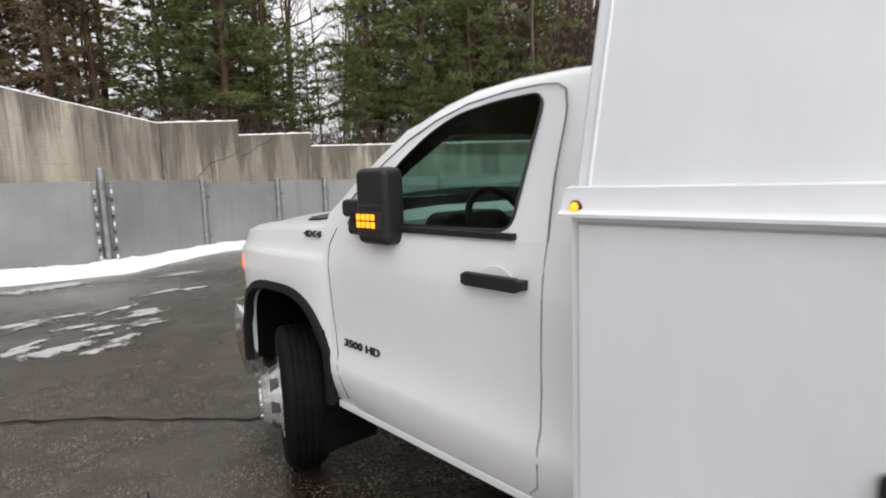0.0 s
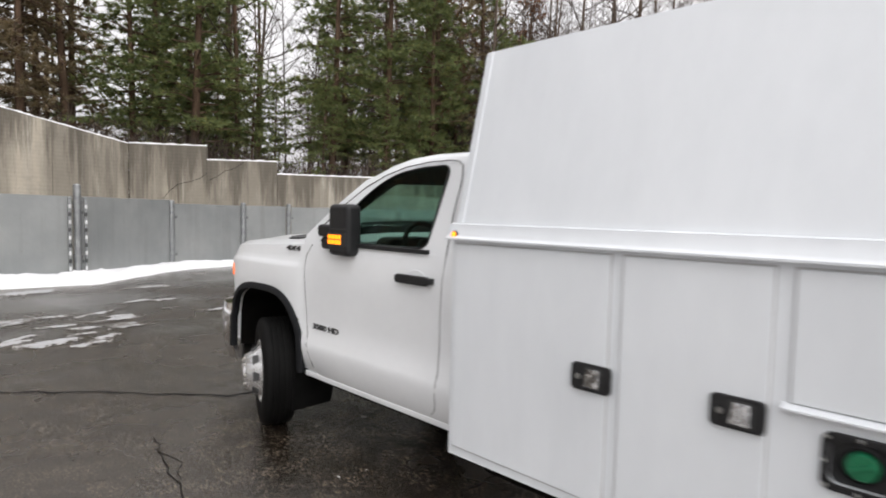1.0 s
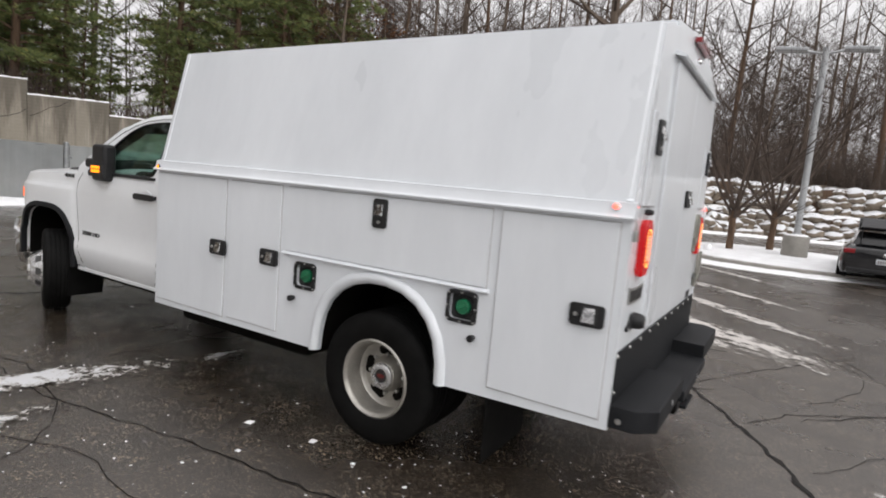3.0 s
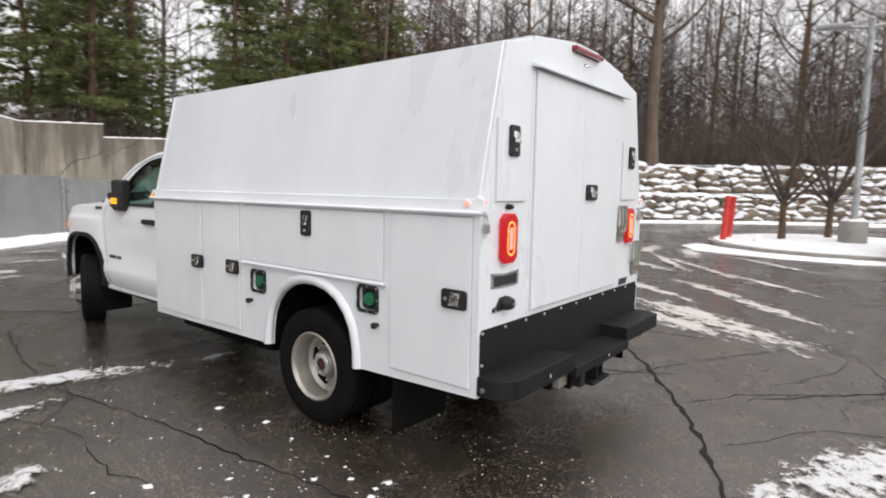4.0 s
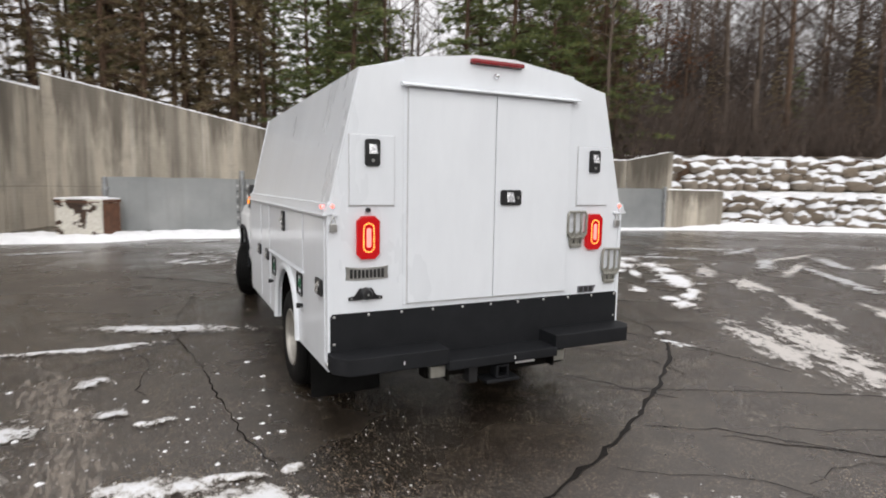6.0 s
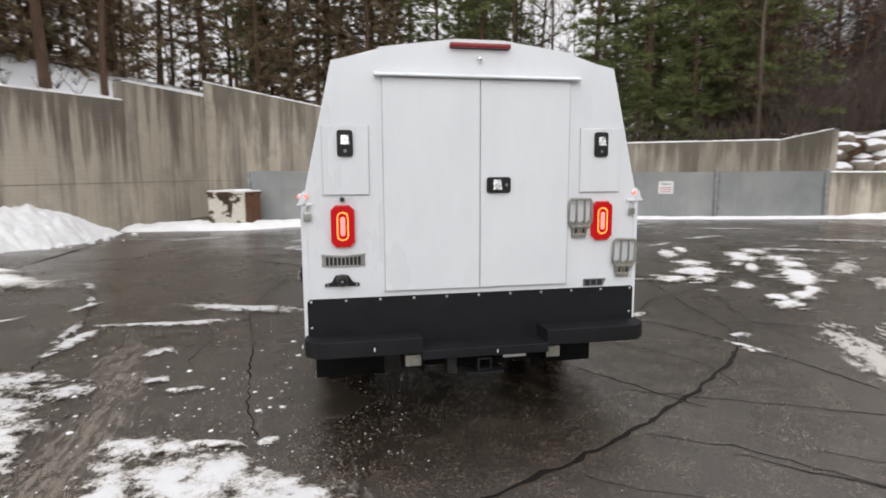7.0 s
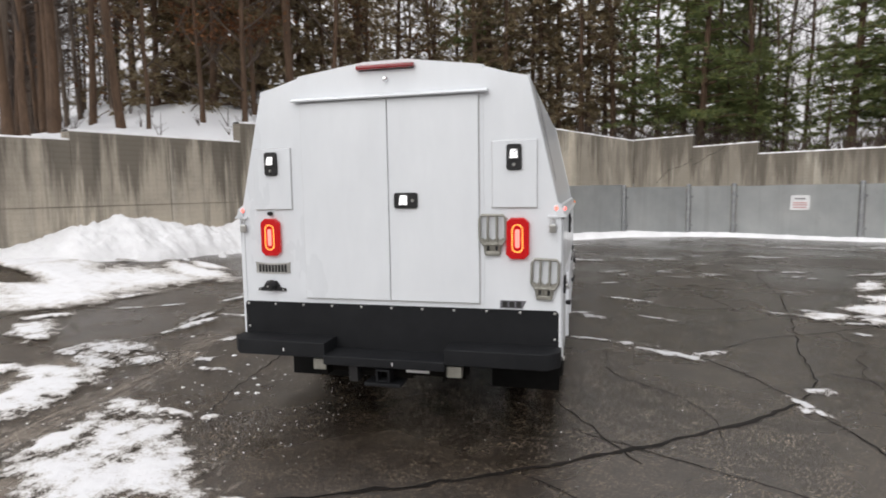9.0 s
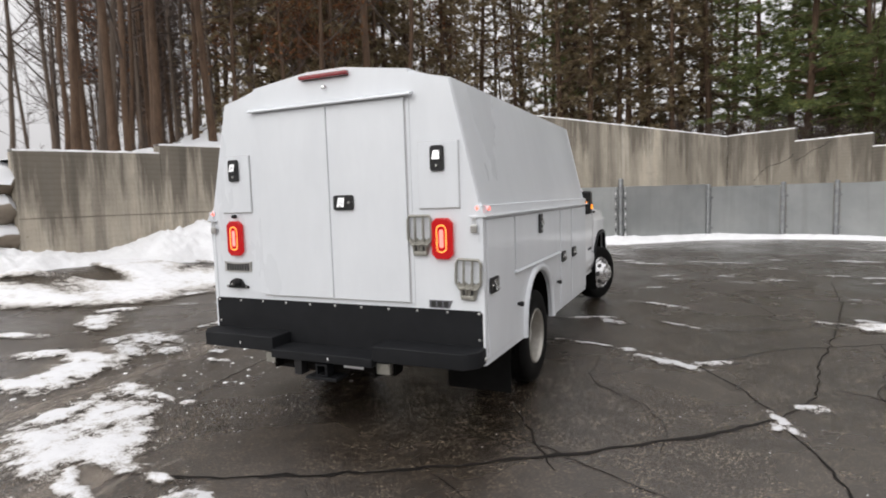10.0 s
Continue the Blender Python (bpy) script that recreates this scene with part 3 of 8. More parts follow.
FILLERS = ((1.948, 0.926), (0.818, 0.946))
for side in ("left", "right"):
    sx = side_x(side)
    inn = sx + (0.03 if side == "left" else -0.03)
    o = -1 if side == "left" else 1
    out = [(0.012, 0.522)] + arch + [(3.53, 0.468), (3.53, 1.487), (0.012, 1.487)]
    wall_bm = prism(nb(), out, "x", inn, sx)
    if side == "left":     # the fillers sit in wells behind the panel
        wall_bm = cut(wall_bm, *[shifted(prism(nb(), rounded(0.150, 0.138, 0.024), "z", -0.05, 0.05), on_face((sx, y, z), side)) for y, z in FILLERS])
    panel = part("side_panel", wall_bm, BODY, lower)
    # rolled wheel-arch flare
    bm = nb()
    ring = []
    for i, (y, z) in enumerate(arch):
        d = Vector((y - AX, z - 0.50)).normalized()
        sec = [(0.0, 0.0), (0.016, 0.010), (0.026, 0.030), (0.026, 0.050), (0.010, 0.066), (0.0, 0.070), (-0.02, 0.0)]
        ring.append([bm.verts.new((sx + o * a, y + d.x * b, z + d.y * b)) for a, b in sec])
    for a, b in zip(ring, ring[1:]):
        for k in range(len(a)):
            bm.faces.new((a[k], a[(k + 1) % len(a)], b[(k + 1) % len(a)], b[k]))
    bm.faces.new(ring[0])
    bm.faces.new(ring[-1][::-1])
    part("wheel_arch_flare", bm, BODY, lower, "rolled white wheel-arch flare", 50)
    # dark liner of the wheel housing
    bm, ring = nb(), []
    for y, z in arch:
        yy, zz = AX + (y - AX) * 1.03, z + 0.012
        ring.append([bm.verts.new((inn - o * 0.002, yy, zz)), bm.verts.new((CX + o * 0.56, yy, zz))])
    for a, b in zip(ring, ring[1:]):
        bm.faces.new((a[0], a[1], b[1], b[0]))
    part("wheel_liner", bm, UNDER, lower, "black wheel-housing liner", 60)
    # compartment doors
    for y0, y1, z0, z1, ly, lz, up in ((2.725, 3.505, 0.515, 1.468, 2.780, 0.998, False), (2.185, 2.672, 0.525, 1.468, 2.265, 1.000, False), (0.690, 2.125, 1.068, 1.468, 1.385, 1.375, True), (0.058, 0.630, 0.565, 1.468, 0.158, 1.035, False)):
        part("door_gap", prism(nb(), [(y0 - 0.006, z0 - 0.006), (y1 + 0.006, z0 - 0.006), (y1 + 0.006, z1 + 0.006), (y0 - 0.006, z1 + 0.006)], "x", sx, sx + o * 0.002), GAP, panel)
        door = part("compartment_door", prism(nb(), [(y0, z0), (y1, z0), (y1, z1), (y0, z1)], "x", sx + o * 0.001, sx + o * 0.010, 0.004), BODY, lower, "white compartment door")
        add_latch((sx + o * 0.010, ly, lz), side, door, up)
        if up:
            lip = [(sx, 1.040), (sx + o * 0.026, 1.046), (sx + o * 0.026, 1.052), (sx, 1.066)]
            part("drip_lip", prism(nb(), lip, "y", y0 - 0.02, y1 + 0.02), BODY, door)
    # belt rail with its drip edge
    rail = [(sx - o * 0.03, 1.566), (sx + o * 0.002, 1.560), (sx + o * 0.011, 1.510), (sx + o * 0.034, 1.496), (sx + o * 0.034, 1.488), (sx - o * 0.03, 1.486)]
    part("belt_rail", prism(nb(), rail, "y", 0.0, 3.552, 0.003), BODY, truck, "white belt rail with a folded drip edge")
    for y, mat, lab in ((3.508, AMBER, "lit amber marker lamp"), (0.085, REDLAMP, "lit red marker lamp")):
        m = on_face((sx + o * (0.008 if y < 1 else 0.012), y, 1.540 if y < 1 else 1.512), side)
        lampbody = part("marker_lamp", shifted(lathe(nb(), [(0.018, 0), (0.018, 0.006), (0.0135, 0.010), (0.0135, 0)], seg=20), m), BLACK if mat is AMBER else BODY, truck, lab)
        part("lens", shifted(lathe(nb(), [(0.0135, 0.004), (0.012, 0.012), (0.007, 0.016), (0, 0.017)], seg=20), m), mat, lampbody)
    # filler plates with caps; the off side has bump stops alone
    if side == "left":
        for y, z in FILLERS:
            m = on_face((sx, y, z), side)
            ring = cut(prism(nb(), rounded(0.185, 0.172, 0.03), "z", 0, 0.012, 0.004), prism(nb(), rounded(0.146, 0.134, 0.024), "z", -0.1, 0.1))
            plate = part("filler_plate", shifted(ring, m), BLACK, lower, "black filler plate with a green cap")
            part("filler_well", shifted(prism(nb(), rounded(0.149, 0.137, 0.024), "z", -0.0295, -0.024), m), BADGEDARK, plate)
            part("filler_dish", shifted(lathe(nb(), [(0.062, -0.024), (0.060, -0.014), (0.052, -0.012), (0.048, -0.022), (0, -0.022)], seg=24), m), BLACK, plate)
            part("filler_cap", shifted(lathe(nb(), [(0.041, -0.022), (0.041, 0.000), (0.036, 0.006), (0, 0.006)], seg=24), m @ pose(0.004, 0, 0)), GREEN, plate, "green screw cap")
            part("cap_grip", shifted(boxed(-0.034, 0.034, -0.007, 0.007, 0.004, 0.016, 0.003), m @ pose(0.004, 0, 0, 0, 0, 25)), GREEN, plate)
            for k in range(8):
                u, v = [(-0.078, 0.070), (0, 0.0765), (0.078, 0.070), (0.083, 0), (0.078, -0.070), (0, -0.0765), (-0.078, -0.070), (-0.083, 0)][k]
                part("bolt", shifted(lathe(nb(), [(0.006, 0), (0.006, 0.003), (0, 0.004)], seg=8), m @ pose(u, v, 0.012)), ALLOY, plate)
    for y, z in ((2.035, 0.775), (0.735, 0.800)):
        m = on_face((sx, y, z), side)
        part("bump_stop", shifted(lathe(nb(), [(0.012, 0), (0.014, 0.010), (0.020, 0.030), (0.018, 0.045), (0, 0.046)], seg=14), m), BLACK, lower, "black rubber bump stop")

# rear face with its doors
before_rear = set(bpy.data.meshes)
rear = part("rear_panel", prism(nb(), [(CX - 1.150, 0.54), (CX + 1.150, 0.54), (CX + 1.150, 1.57), (CX + 1.128, 1.58), (CX + 0.942, 2.380), (CX + 0.652, 2.444), (CX + 0.652, 2.470), (CX + 0.155, 2.536), (CX - 0.155, 2.536), (CX - 0.652, 2.470), (CX - 0.652, 2.444), (CX - 0.942, 2.380), (CX - 1.128, 1.58), (CX - 1.150, 1.57)], "y", -0.004, 0.028), BODY, truck, "white rear panel")
part("door_frame", prism(nb(), [(-0.652, 0.905), (0.668, 0.905), (0.668, 2.296), (-0.652, 2.296)], "y", -0.009, -0.003), BODY, rear)
part("door_gap", boxed(-0.628, 0.644, -0.0105, -0.0085, 0.908, 2.29), GAP, rear)
for x0, x1 in ((-0.622, 0.012), (0.019, 0.636)):
    door = part("rear_door", prism(nb(), [(x0, 0.918), (x1, 0.918), (x1, 2.285), (x0, 2.285)], "y", -0.024, -0.010, 0.004), BODY, truck, "white rear cargo door, closed")
    if x0 > 0:
        add_latch((0.140, -0.024, 1.605), "rear", door, False, -1)
part("door_drip_rail", prism(nb(), [(-0.006, 2.300), (-0.058, 2.288), (-0.062, 2.296), (-0.030, 2.314), (-0.006, 2.320)], "x", -0.672, 0.700), BODY, rear, "folded rain gutter over the rear doors")
for x0, x1, lx in ((-1.005, -0.715, -0.862), (0.725, 1.012, 0.868)):
    o2 = [(x0, 1.552), (x1, 1.552), (x1, 1.982), (x0, 1.982)]
    part("hatch_gap", prism(nb(), [(x + (0.004 if x > (x0 + x1) / 2 else -0.004), z + (0.004 if z > 1.7 else -0.006)) for x, z in o2], "y", -0.008, -0.002), GAP, rear)
    hatch = part("upper_hatch", prism(nb(), o2, "y", -0.018, -0.006, 0.004), BODY, truck, "small white upper hatch")
    add_latch((lx, -0.018, 1.874), "rear", hatch, True)
brake = part("high_brake_light", boxed(-0.190, 0.214, -0.045, -0.004, 2.478, 2.508, 0.008), DARKRED, truck, "dark red unlit high brake light bar")
part("lamp_base", boxed(-0.185, 0.209, -0.012, -0.003, 2.474, 2.511, 0.003), BLACK, brake)
part("eye_bolt", shifted(lathe(nb(), [(0.020, 0), (0.018, 0.012), (0.010, 0.020), (0.012, 0.030), (0, 0.034)], seg=16), on_face((0.010, -0.004, 2.412), "rear")), CHROME, rear, "small chrome door fitting")
part("door_bumper", shifted(lathe(nb(), [(0.014, 0), (0.016, 0.02), (0.010, 0.04), (0, 0.042)], seg=14), on_face((-0.888, -0.004, 1.522), "rear")), BLACK, rear)

# tail lights, each with a ring of diodes round a lit bar
for x in (-0.889, 0.889):
    m = on_face((x, -0.004, 1.352), "rear")
    w, h, c = 0.150, 0.270, 0.032
    oct_out = [(-w / 2 + c, -h / 2), (w / 2 - c, -h / 2), (w / 2, -h / 2 + c), (w / 2, h / 2 - c), (w / 2 - c, h / 2), (-w / 2 + c, h / 2), (-w / 2, h / 2 - c), (-w / 2, -h / 2 + c)]
    tail = part("tail_light", shifted(prism(nb(), oct_out, "z", 0, 0.034, 0.010, 3), m), REDLENS, truck, "lit red tail light with a ring of diodes")
    part("diode_bezel", shifted(prism(nb(), rounded(0.088, 0.208, 0.040, 6), "z", 0.030, 0.0355, 0.001), m), REDLENS, tail)
    part("light_bar", shifted(prism(nb(), rounded(0.030, 0.120, 0.012, 4), "z", 0.035, 0.0375, 0.001), m), BAR, tail, "lit red bar")
    leds = nb()
    track = rounded(0.066, 0.176, 0.031, 7)
    length = [0.0]
    for a, b in zip(track, track[1:] + track[:1]):
        length.append(length[-1] + math.dist(a, b))
    for k in range(26):
        s = length[-1] * k / 26
        i = max(j for j in range(len(track)) if length[j] <= s)
        a, b = Vector(track[i]), Vector(track[(i + 1) % len(track)])
        p = a.lerp(b, (s - length[i]) / max(1e-6, length[i + 1] - length[i]))
        lathe(leds, [(0.0056, 0.035), (0.0050, 0.0375), (0, 0.0384)], m @ pose(p.x, p.y, 0), 6)
    tagged(part("diode_ring", leds, LED, tail, "ring of lit amber diodes"), kind="stuff")
for x in (-1.118, 1.140):
    m = on_face((x, -0.006, 1.545), "rear")
    lampbody = part("marker_lamp", shifted(lathe(nb(), [(0.020, 0), (0.020, 0.006), (0.0155, 0.010), (0.0155, 0)], seg=20), m), BODY, truck, "lit red marker lamp")
    part("lens", shifted(lathe(nb(), [(0.0155, 0.004), (0.014, 0.013), (0, 0.018)], seg=20), m), REDLAMP, lampbody)
# hasps with padlocks
for x, d in ((-1.108, 1), (1.112, -1)):
    hasp = part("hasp", boxed(x - 0.030, x + 0.030, -0.022, -0.004, 1.484, 1.500, 0.003), BODY, truck, "white hasp with a hanging padlock")
    part("staple", tube(nb(), [(x, -0.018, 1.486), (x - 0.012, -0.022, 1.462), (x - 0.012, -0.022, 1.440), (x + 0.012, -0.022, 1.440), (x + 0.012, -0.022, 1.462), (x, -0.018, 1.486)], 0.0035, 6), ALLOY, hasp)
    part("padlock", boxed(x - 0.022, x + 0.022, -0.034, -0.012, 1.390, 1.440, 0.005), ALLOY, hasp, "small steel padlock")
    part("hasp_rod", tube(nb(), [(x - d * 0.028, -0.014, 1.484), (x - d * 0.028, -0.014, 1.33)], 0.003, 6), BODY, hasp)

# maker's plates, drawn as plain bars
m = on_face((-0.890, -0.004, 1.126), "rear")
badge_o = [(-0.140, -0.034), (-0.090, -0.040), (0, -0.042), (0.090, -0.040), (0.140, -0.034), (0.132, 0), (0.140, 0.046), (0.090, 0.036), (0, 0.034), (-0.090, 0.036), (-0.140, 0.046), (-0.132, 0)]
badge = part("maker_plate", shifted(prism(nb(), badge_o, "z", 0, 0.006, 0.002), m), ALLOY, truck, "silver maker plate with dark bars")
for k in range(9):
    part("dark_bar", shifted(boxed(-0.112 + k * 0.0255, -0.112 + k * 0.0255 + 0.018, -0.028, 0.028 - 0.006 * (1 - abs(k - 4) / 4), 0.005, 0.009, 0.001), m), BADGEDARK, badge)
m = on_face((0.856, -0.004, 0.914), "rear")
badge = part("model_plate", shifted(prism(nb(), [(-0.085, -0.026), (0.062, -0.026), (0.088, 0.026), (-0.085, 0.026)], "z", 0, 0.004), m), BADGEGREY, truck, "grey model plate with dark bars")
for k in range(3):
    part("dark_bar", shifted(boxed(-0.070 + k * 0.046, -0.070 + k * 0.046 + 0.034, -0.020, 0.020, 0.003, 0.006, 0.001), m), BADGEDARK, badge)
m = on_face((-0.902, -0.004, 0.990), "rear")
pod = part("plate_lamp_bracket", shifted(prism(nb(), [(-0.110, -0.030), (0.110, -0.030), (0.110, -0.010), (0.066, -0.008), (0.050, 0.030), (0.036, 0.044), (-0.036, 0.044), (-0.050, 0.030), (-0.066, -0.008), (-0.110, -0.010)], "z", 0, 0.016, 0.005), m), BLACK, truck, "black number-plate lamp bracket")
part("lamp_dome", shifted(lathe(nb(), [(0.040, 0), (0.038, 0.030), (0.028, 0.052), (0, 0.058)], seg=18), m @ pose(0, 0.010, 0.012)), BLACK, pod)
for u in (-0.092, 0, 0.092):
    part("screw", shifted(lathe(nb(), [(0.007, 0), (0.006, 0.003), (0, 0.004)], seg=8), m @ pose(u, -0.020 + (0.03 if u == 0 else 0), 0.016 if u else 0.068)), ALLOY, pod)

# folding steps on the rear, flipped up
for x, z, rz in ((0.728, 1.378, 0), (1.066, 1.092, -2)):
    m = on_face((x, -0.006, z), "rear") @ pose(0, 0, 0, 0, 0, rz)
    step = part("folding_step", shifted(prism(nb(), [(-0.056, -0.130), (0.050, -0.130), (0.062, -0.066), (-0.066, -0.066)], "z", 0, 0.016, 0.004), m), PEWTER, truck, "cast aluminium folding step, flipped up")
    for u in (-0.031, 0.028):
        part("tread_bar", shifted(tube(nb(), [(u, -0.064, 0.020), (u, 0.0, 0.030), (u, 0.118, 0.026)], 0.0085, 8), m), PEWTER, step)
    fr = [(-0.086, -0.030), (-0.086, 0.100), (-0.072, 0.124), (0.070, 0.124), (0.084, 0.100), (0.084, -0.030), (0.060, -0.066), (-0.062, -0.066), (-0.086, -0.030)]
    part("step_frame", shifted(tube(nb(), [(a, b, 0.022) for a, b in fr], 0.010, 8), m), PEWTER, step)
    web = [(-0.080, -0.034), (-0.058, -0.066), (0.056, -0.066), (0.078, -0.034), (0.066, -0.022), (0.048, -0.040), (0.034, -0.022), (0.020, -0.022), (0.0, -0.042), (-0.022, -0.022), (-0.038, -0.022), (-0.052, -0.040), (-0.068, -0.022)]
    part("step_web", shifted(prism(nb(), web, "z", 0.012, 0.024, 0.002), m), PEWTER, step)
    for u in (-0.030, 0.026):
        loop = [(u - 0.014, -0.112, 0.018), (u - 0.014, -0.070, 0.026), (u - 0.009, -0.056, 0.028), (u + 0.009, -0.056, 0.028), (u + 0.014, -0.070, 0.026), (u + 0.014, -0.112, 0.018)]
        part("pivot_hook", shifted(tube(nb(), loop, 0.0065, 8), m), PEWTER, step)
        part("pivot_slot", shifted(boxed(u - 0.008, u + 0.008, -0.108, -0.066, 0.0155, 0.0175), m), BADGEDARK, step)
    part("step_foot", shifted(boxed(-0.052, 0.046, -0.140, -0.112, 0.004, 0.024, 0.005), m), PEWTER, step)
    part("hinge_pin", shifted(tube(nb(), [(-0.070, -0.068, 0.020), (0.068, -0.068, 0.020)], 0.008, 8), m), ALLOY, step)

# kick plate, stepped bumper and what hangs below
kick = part("kick_plate", prism(nb(), [(CX - 1.140, 0.53), (CX + 1.140, 0.53), (CX + 1.140, 0.862), (CX + 1.125, 0.880), (CX - 1.125, 0.880), (CX - 1.140, 0.862)], "y", -0.012, -0.0045, 0.002), TEXBLACK, truck, "black grip-coated kick plate with rivets")
for k in range(11):
    part("rivet", shifted(lathe(nb(), [(0.010, 0), (0.008, 0.004), (0, 0.006)], seg=10), on_face((CX - 1.115 + 2.23 * k / 10, -0.012, 0.862), "rear")), ALLOY, kick)
for x in (-1.115, 1.115):
    part("rivet", shifted(lathe(nb(), [(0.010, 0), (0.008, 0.004), (0, 0.006)], seg=10), on_face((CX + x, -0.012, 0.690), "rear")), ALLOY, kick)
bumper = part("step_bumper", boxed(CX - 0.425, CX + 0.425, -0.230, -0.013, 0.500, 0.562, 0.006), TEXBLACK, truck, "black grip-coated stepped rear bumper")
for s in (-1, 1):
    o3 = [(CX + s * 1.158, -0.013), (CX + s * 1.158, -0.125), (CX + s * 1.075, -0.215), (CX + s * 0.42, -0.215), (CX + s * 0.42, -0.013)]
    part("bumper_step", prism(nb(), o3 if s > 0 else o3[::-1], "z", 0.540, 0.645, 0.006), TEXBLACK, bumper)
    part("frame_bracket", boxed(CX + s * 0.475 - 0.052, CX + s * 0.475 + 0.052, -0.17, -0.05, 0.445, 0.520, 0.004), PEWTER, bumper, "bare metal frame bracket")
    part("frame_hook", boxed(CX + s * 0.415 - 0.008, CX + s * 0.415 + 0.008, -0.195, -0.04, 0.420, 0.545, 0.003), UNDER, bumper)
for u, v, r in ((-0.72, 0.575, 0.005), (0.08, 0.520, 0.006)):
    part("paint_chip", boxed(u, u + 0.008, -0.2165 if u < 0 else -0.2315, -0.206, v, v + 0.022), SIGNWHITE, bumper)
for x in (-1.159, 1.183):
    part("bumper_bolt", shifted(lathe(nb(), [(0.014, 0), (0.013, 0.008), (0, 0.010)], seg=10), on_face((x, -0.06, 0.585), "left" if x < 0 else "right")), ALLOY, bumper)
hitch = part("tow_hitch", boxed(-0.195, 0.190, -0.12, -0.04, 0.405, 0.500, 0.006), UNDER, truck, "dark tow hitch under the bumper")
part("receiver", cut(boxed(-0.045, 0.055, -0.205, -0.02, 0.392, 0.482, 0.006), boxed(-0.030, 0.040, -0.24, -0.05, 0.405, 0.469)), TEXBLACK, hitch)
part("hitch_lip", boxed(-0.125, 0.135, -0.215, -0.06, 0.366, 0.389, 0.005), TEXBLACK, hitch)
part("socket_box", boxed(-0.245, -0.180, -0.185, -0.09, 0.380, 0.500, 0.005), BLACK, hitch)
part("hitch_label", boxed(0.150, 0.310, -0.135, -0.130, 0.452, 0.478), SIGNWHITE, hitch, "white label strip")
part("crossmember", boxed(CX - 0.55, CX + 0.55, -0.125, -0.02, 0.430, 0.505, 0.006), UNDER, hitch)
for me in set(bpy.data.meshes) - before_rear:
    me.transform(Matrix.Translation((0, 0.022, 0)))

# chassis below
chassis = part("chassis", boxed(CX - 0.46, CX - 0.38, 0.04, 6.2, 0.48, 0.66), UNDER, truck, "near-black chassis")
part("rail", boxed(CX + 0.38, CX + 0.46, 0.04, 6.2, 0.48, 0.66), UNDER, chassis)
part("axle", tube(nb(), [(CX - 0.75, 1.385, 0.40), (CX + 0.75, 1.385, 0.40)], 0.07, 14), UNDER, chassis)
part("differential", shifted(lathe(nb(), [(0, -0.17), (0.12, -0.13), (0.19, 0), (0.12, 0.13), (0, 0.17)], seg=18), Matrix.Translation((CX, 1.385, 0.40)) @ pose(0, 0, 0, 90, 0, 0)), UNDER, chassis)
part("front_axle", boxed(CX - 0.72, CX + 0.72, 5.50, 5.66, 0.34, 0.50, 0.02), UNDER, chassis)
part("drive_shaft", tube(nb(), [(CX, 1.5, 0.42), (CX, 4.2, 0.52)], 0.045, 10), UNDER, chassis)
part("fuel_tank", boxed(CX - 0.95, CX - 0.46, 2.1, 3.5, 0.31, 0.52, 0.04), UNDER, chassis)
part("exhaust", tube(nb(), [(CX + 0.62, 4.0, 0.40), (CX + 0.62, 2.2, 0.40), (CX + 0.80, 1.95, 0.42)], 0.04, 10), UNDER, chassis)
# oversized unseen gearbox box, added to block light below the truck
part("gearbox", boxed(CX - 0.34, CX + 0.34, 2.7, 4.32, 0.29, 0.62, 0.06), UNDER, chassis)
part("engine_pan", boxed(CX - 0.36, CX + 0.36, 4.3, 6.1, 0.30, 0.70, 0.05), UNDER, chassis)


# wheels
def tyre_bm(r, w, m):
    h = w / 2
    rim = 0.222
    pts = [(rim, -h * 0.80), (rim + 0.03, -h * 0.96), (r - 0.09, -h), (r - 0.045, -h * 0.98), (r - 0.016, -h * 0.88), (r - 0.002, -h * 0.74)]
    for k in (-0.45, -0.15, 0.15, 0.45):
        pts += [(r, h * (k - 0.055)), (r - 0.010, h * (k - 0.05)), (r - 0.010, h * (k + 0.05)), (r, h * (k + 0.055))]
    pts += [(r - 0.002, h * 0.74), (r - 0.016, h * 0.88), (r - 0.045, h * 0.98), (r - 0.09, h), (rim + 0.03, h * 0.96), (rim, h * 0.80)]
    return lathe(nb(), pts, m, 56, True)


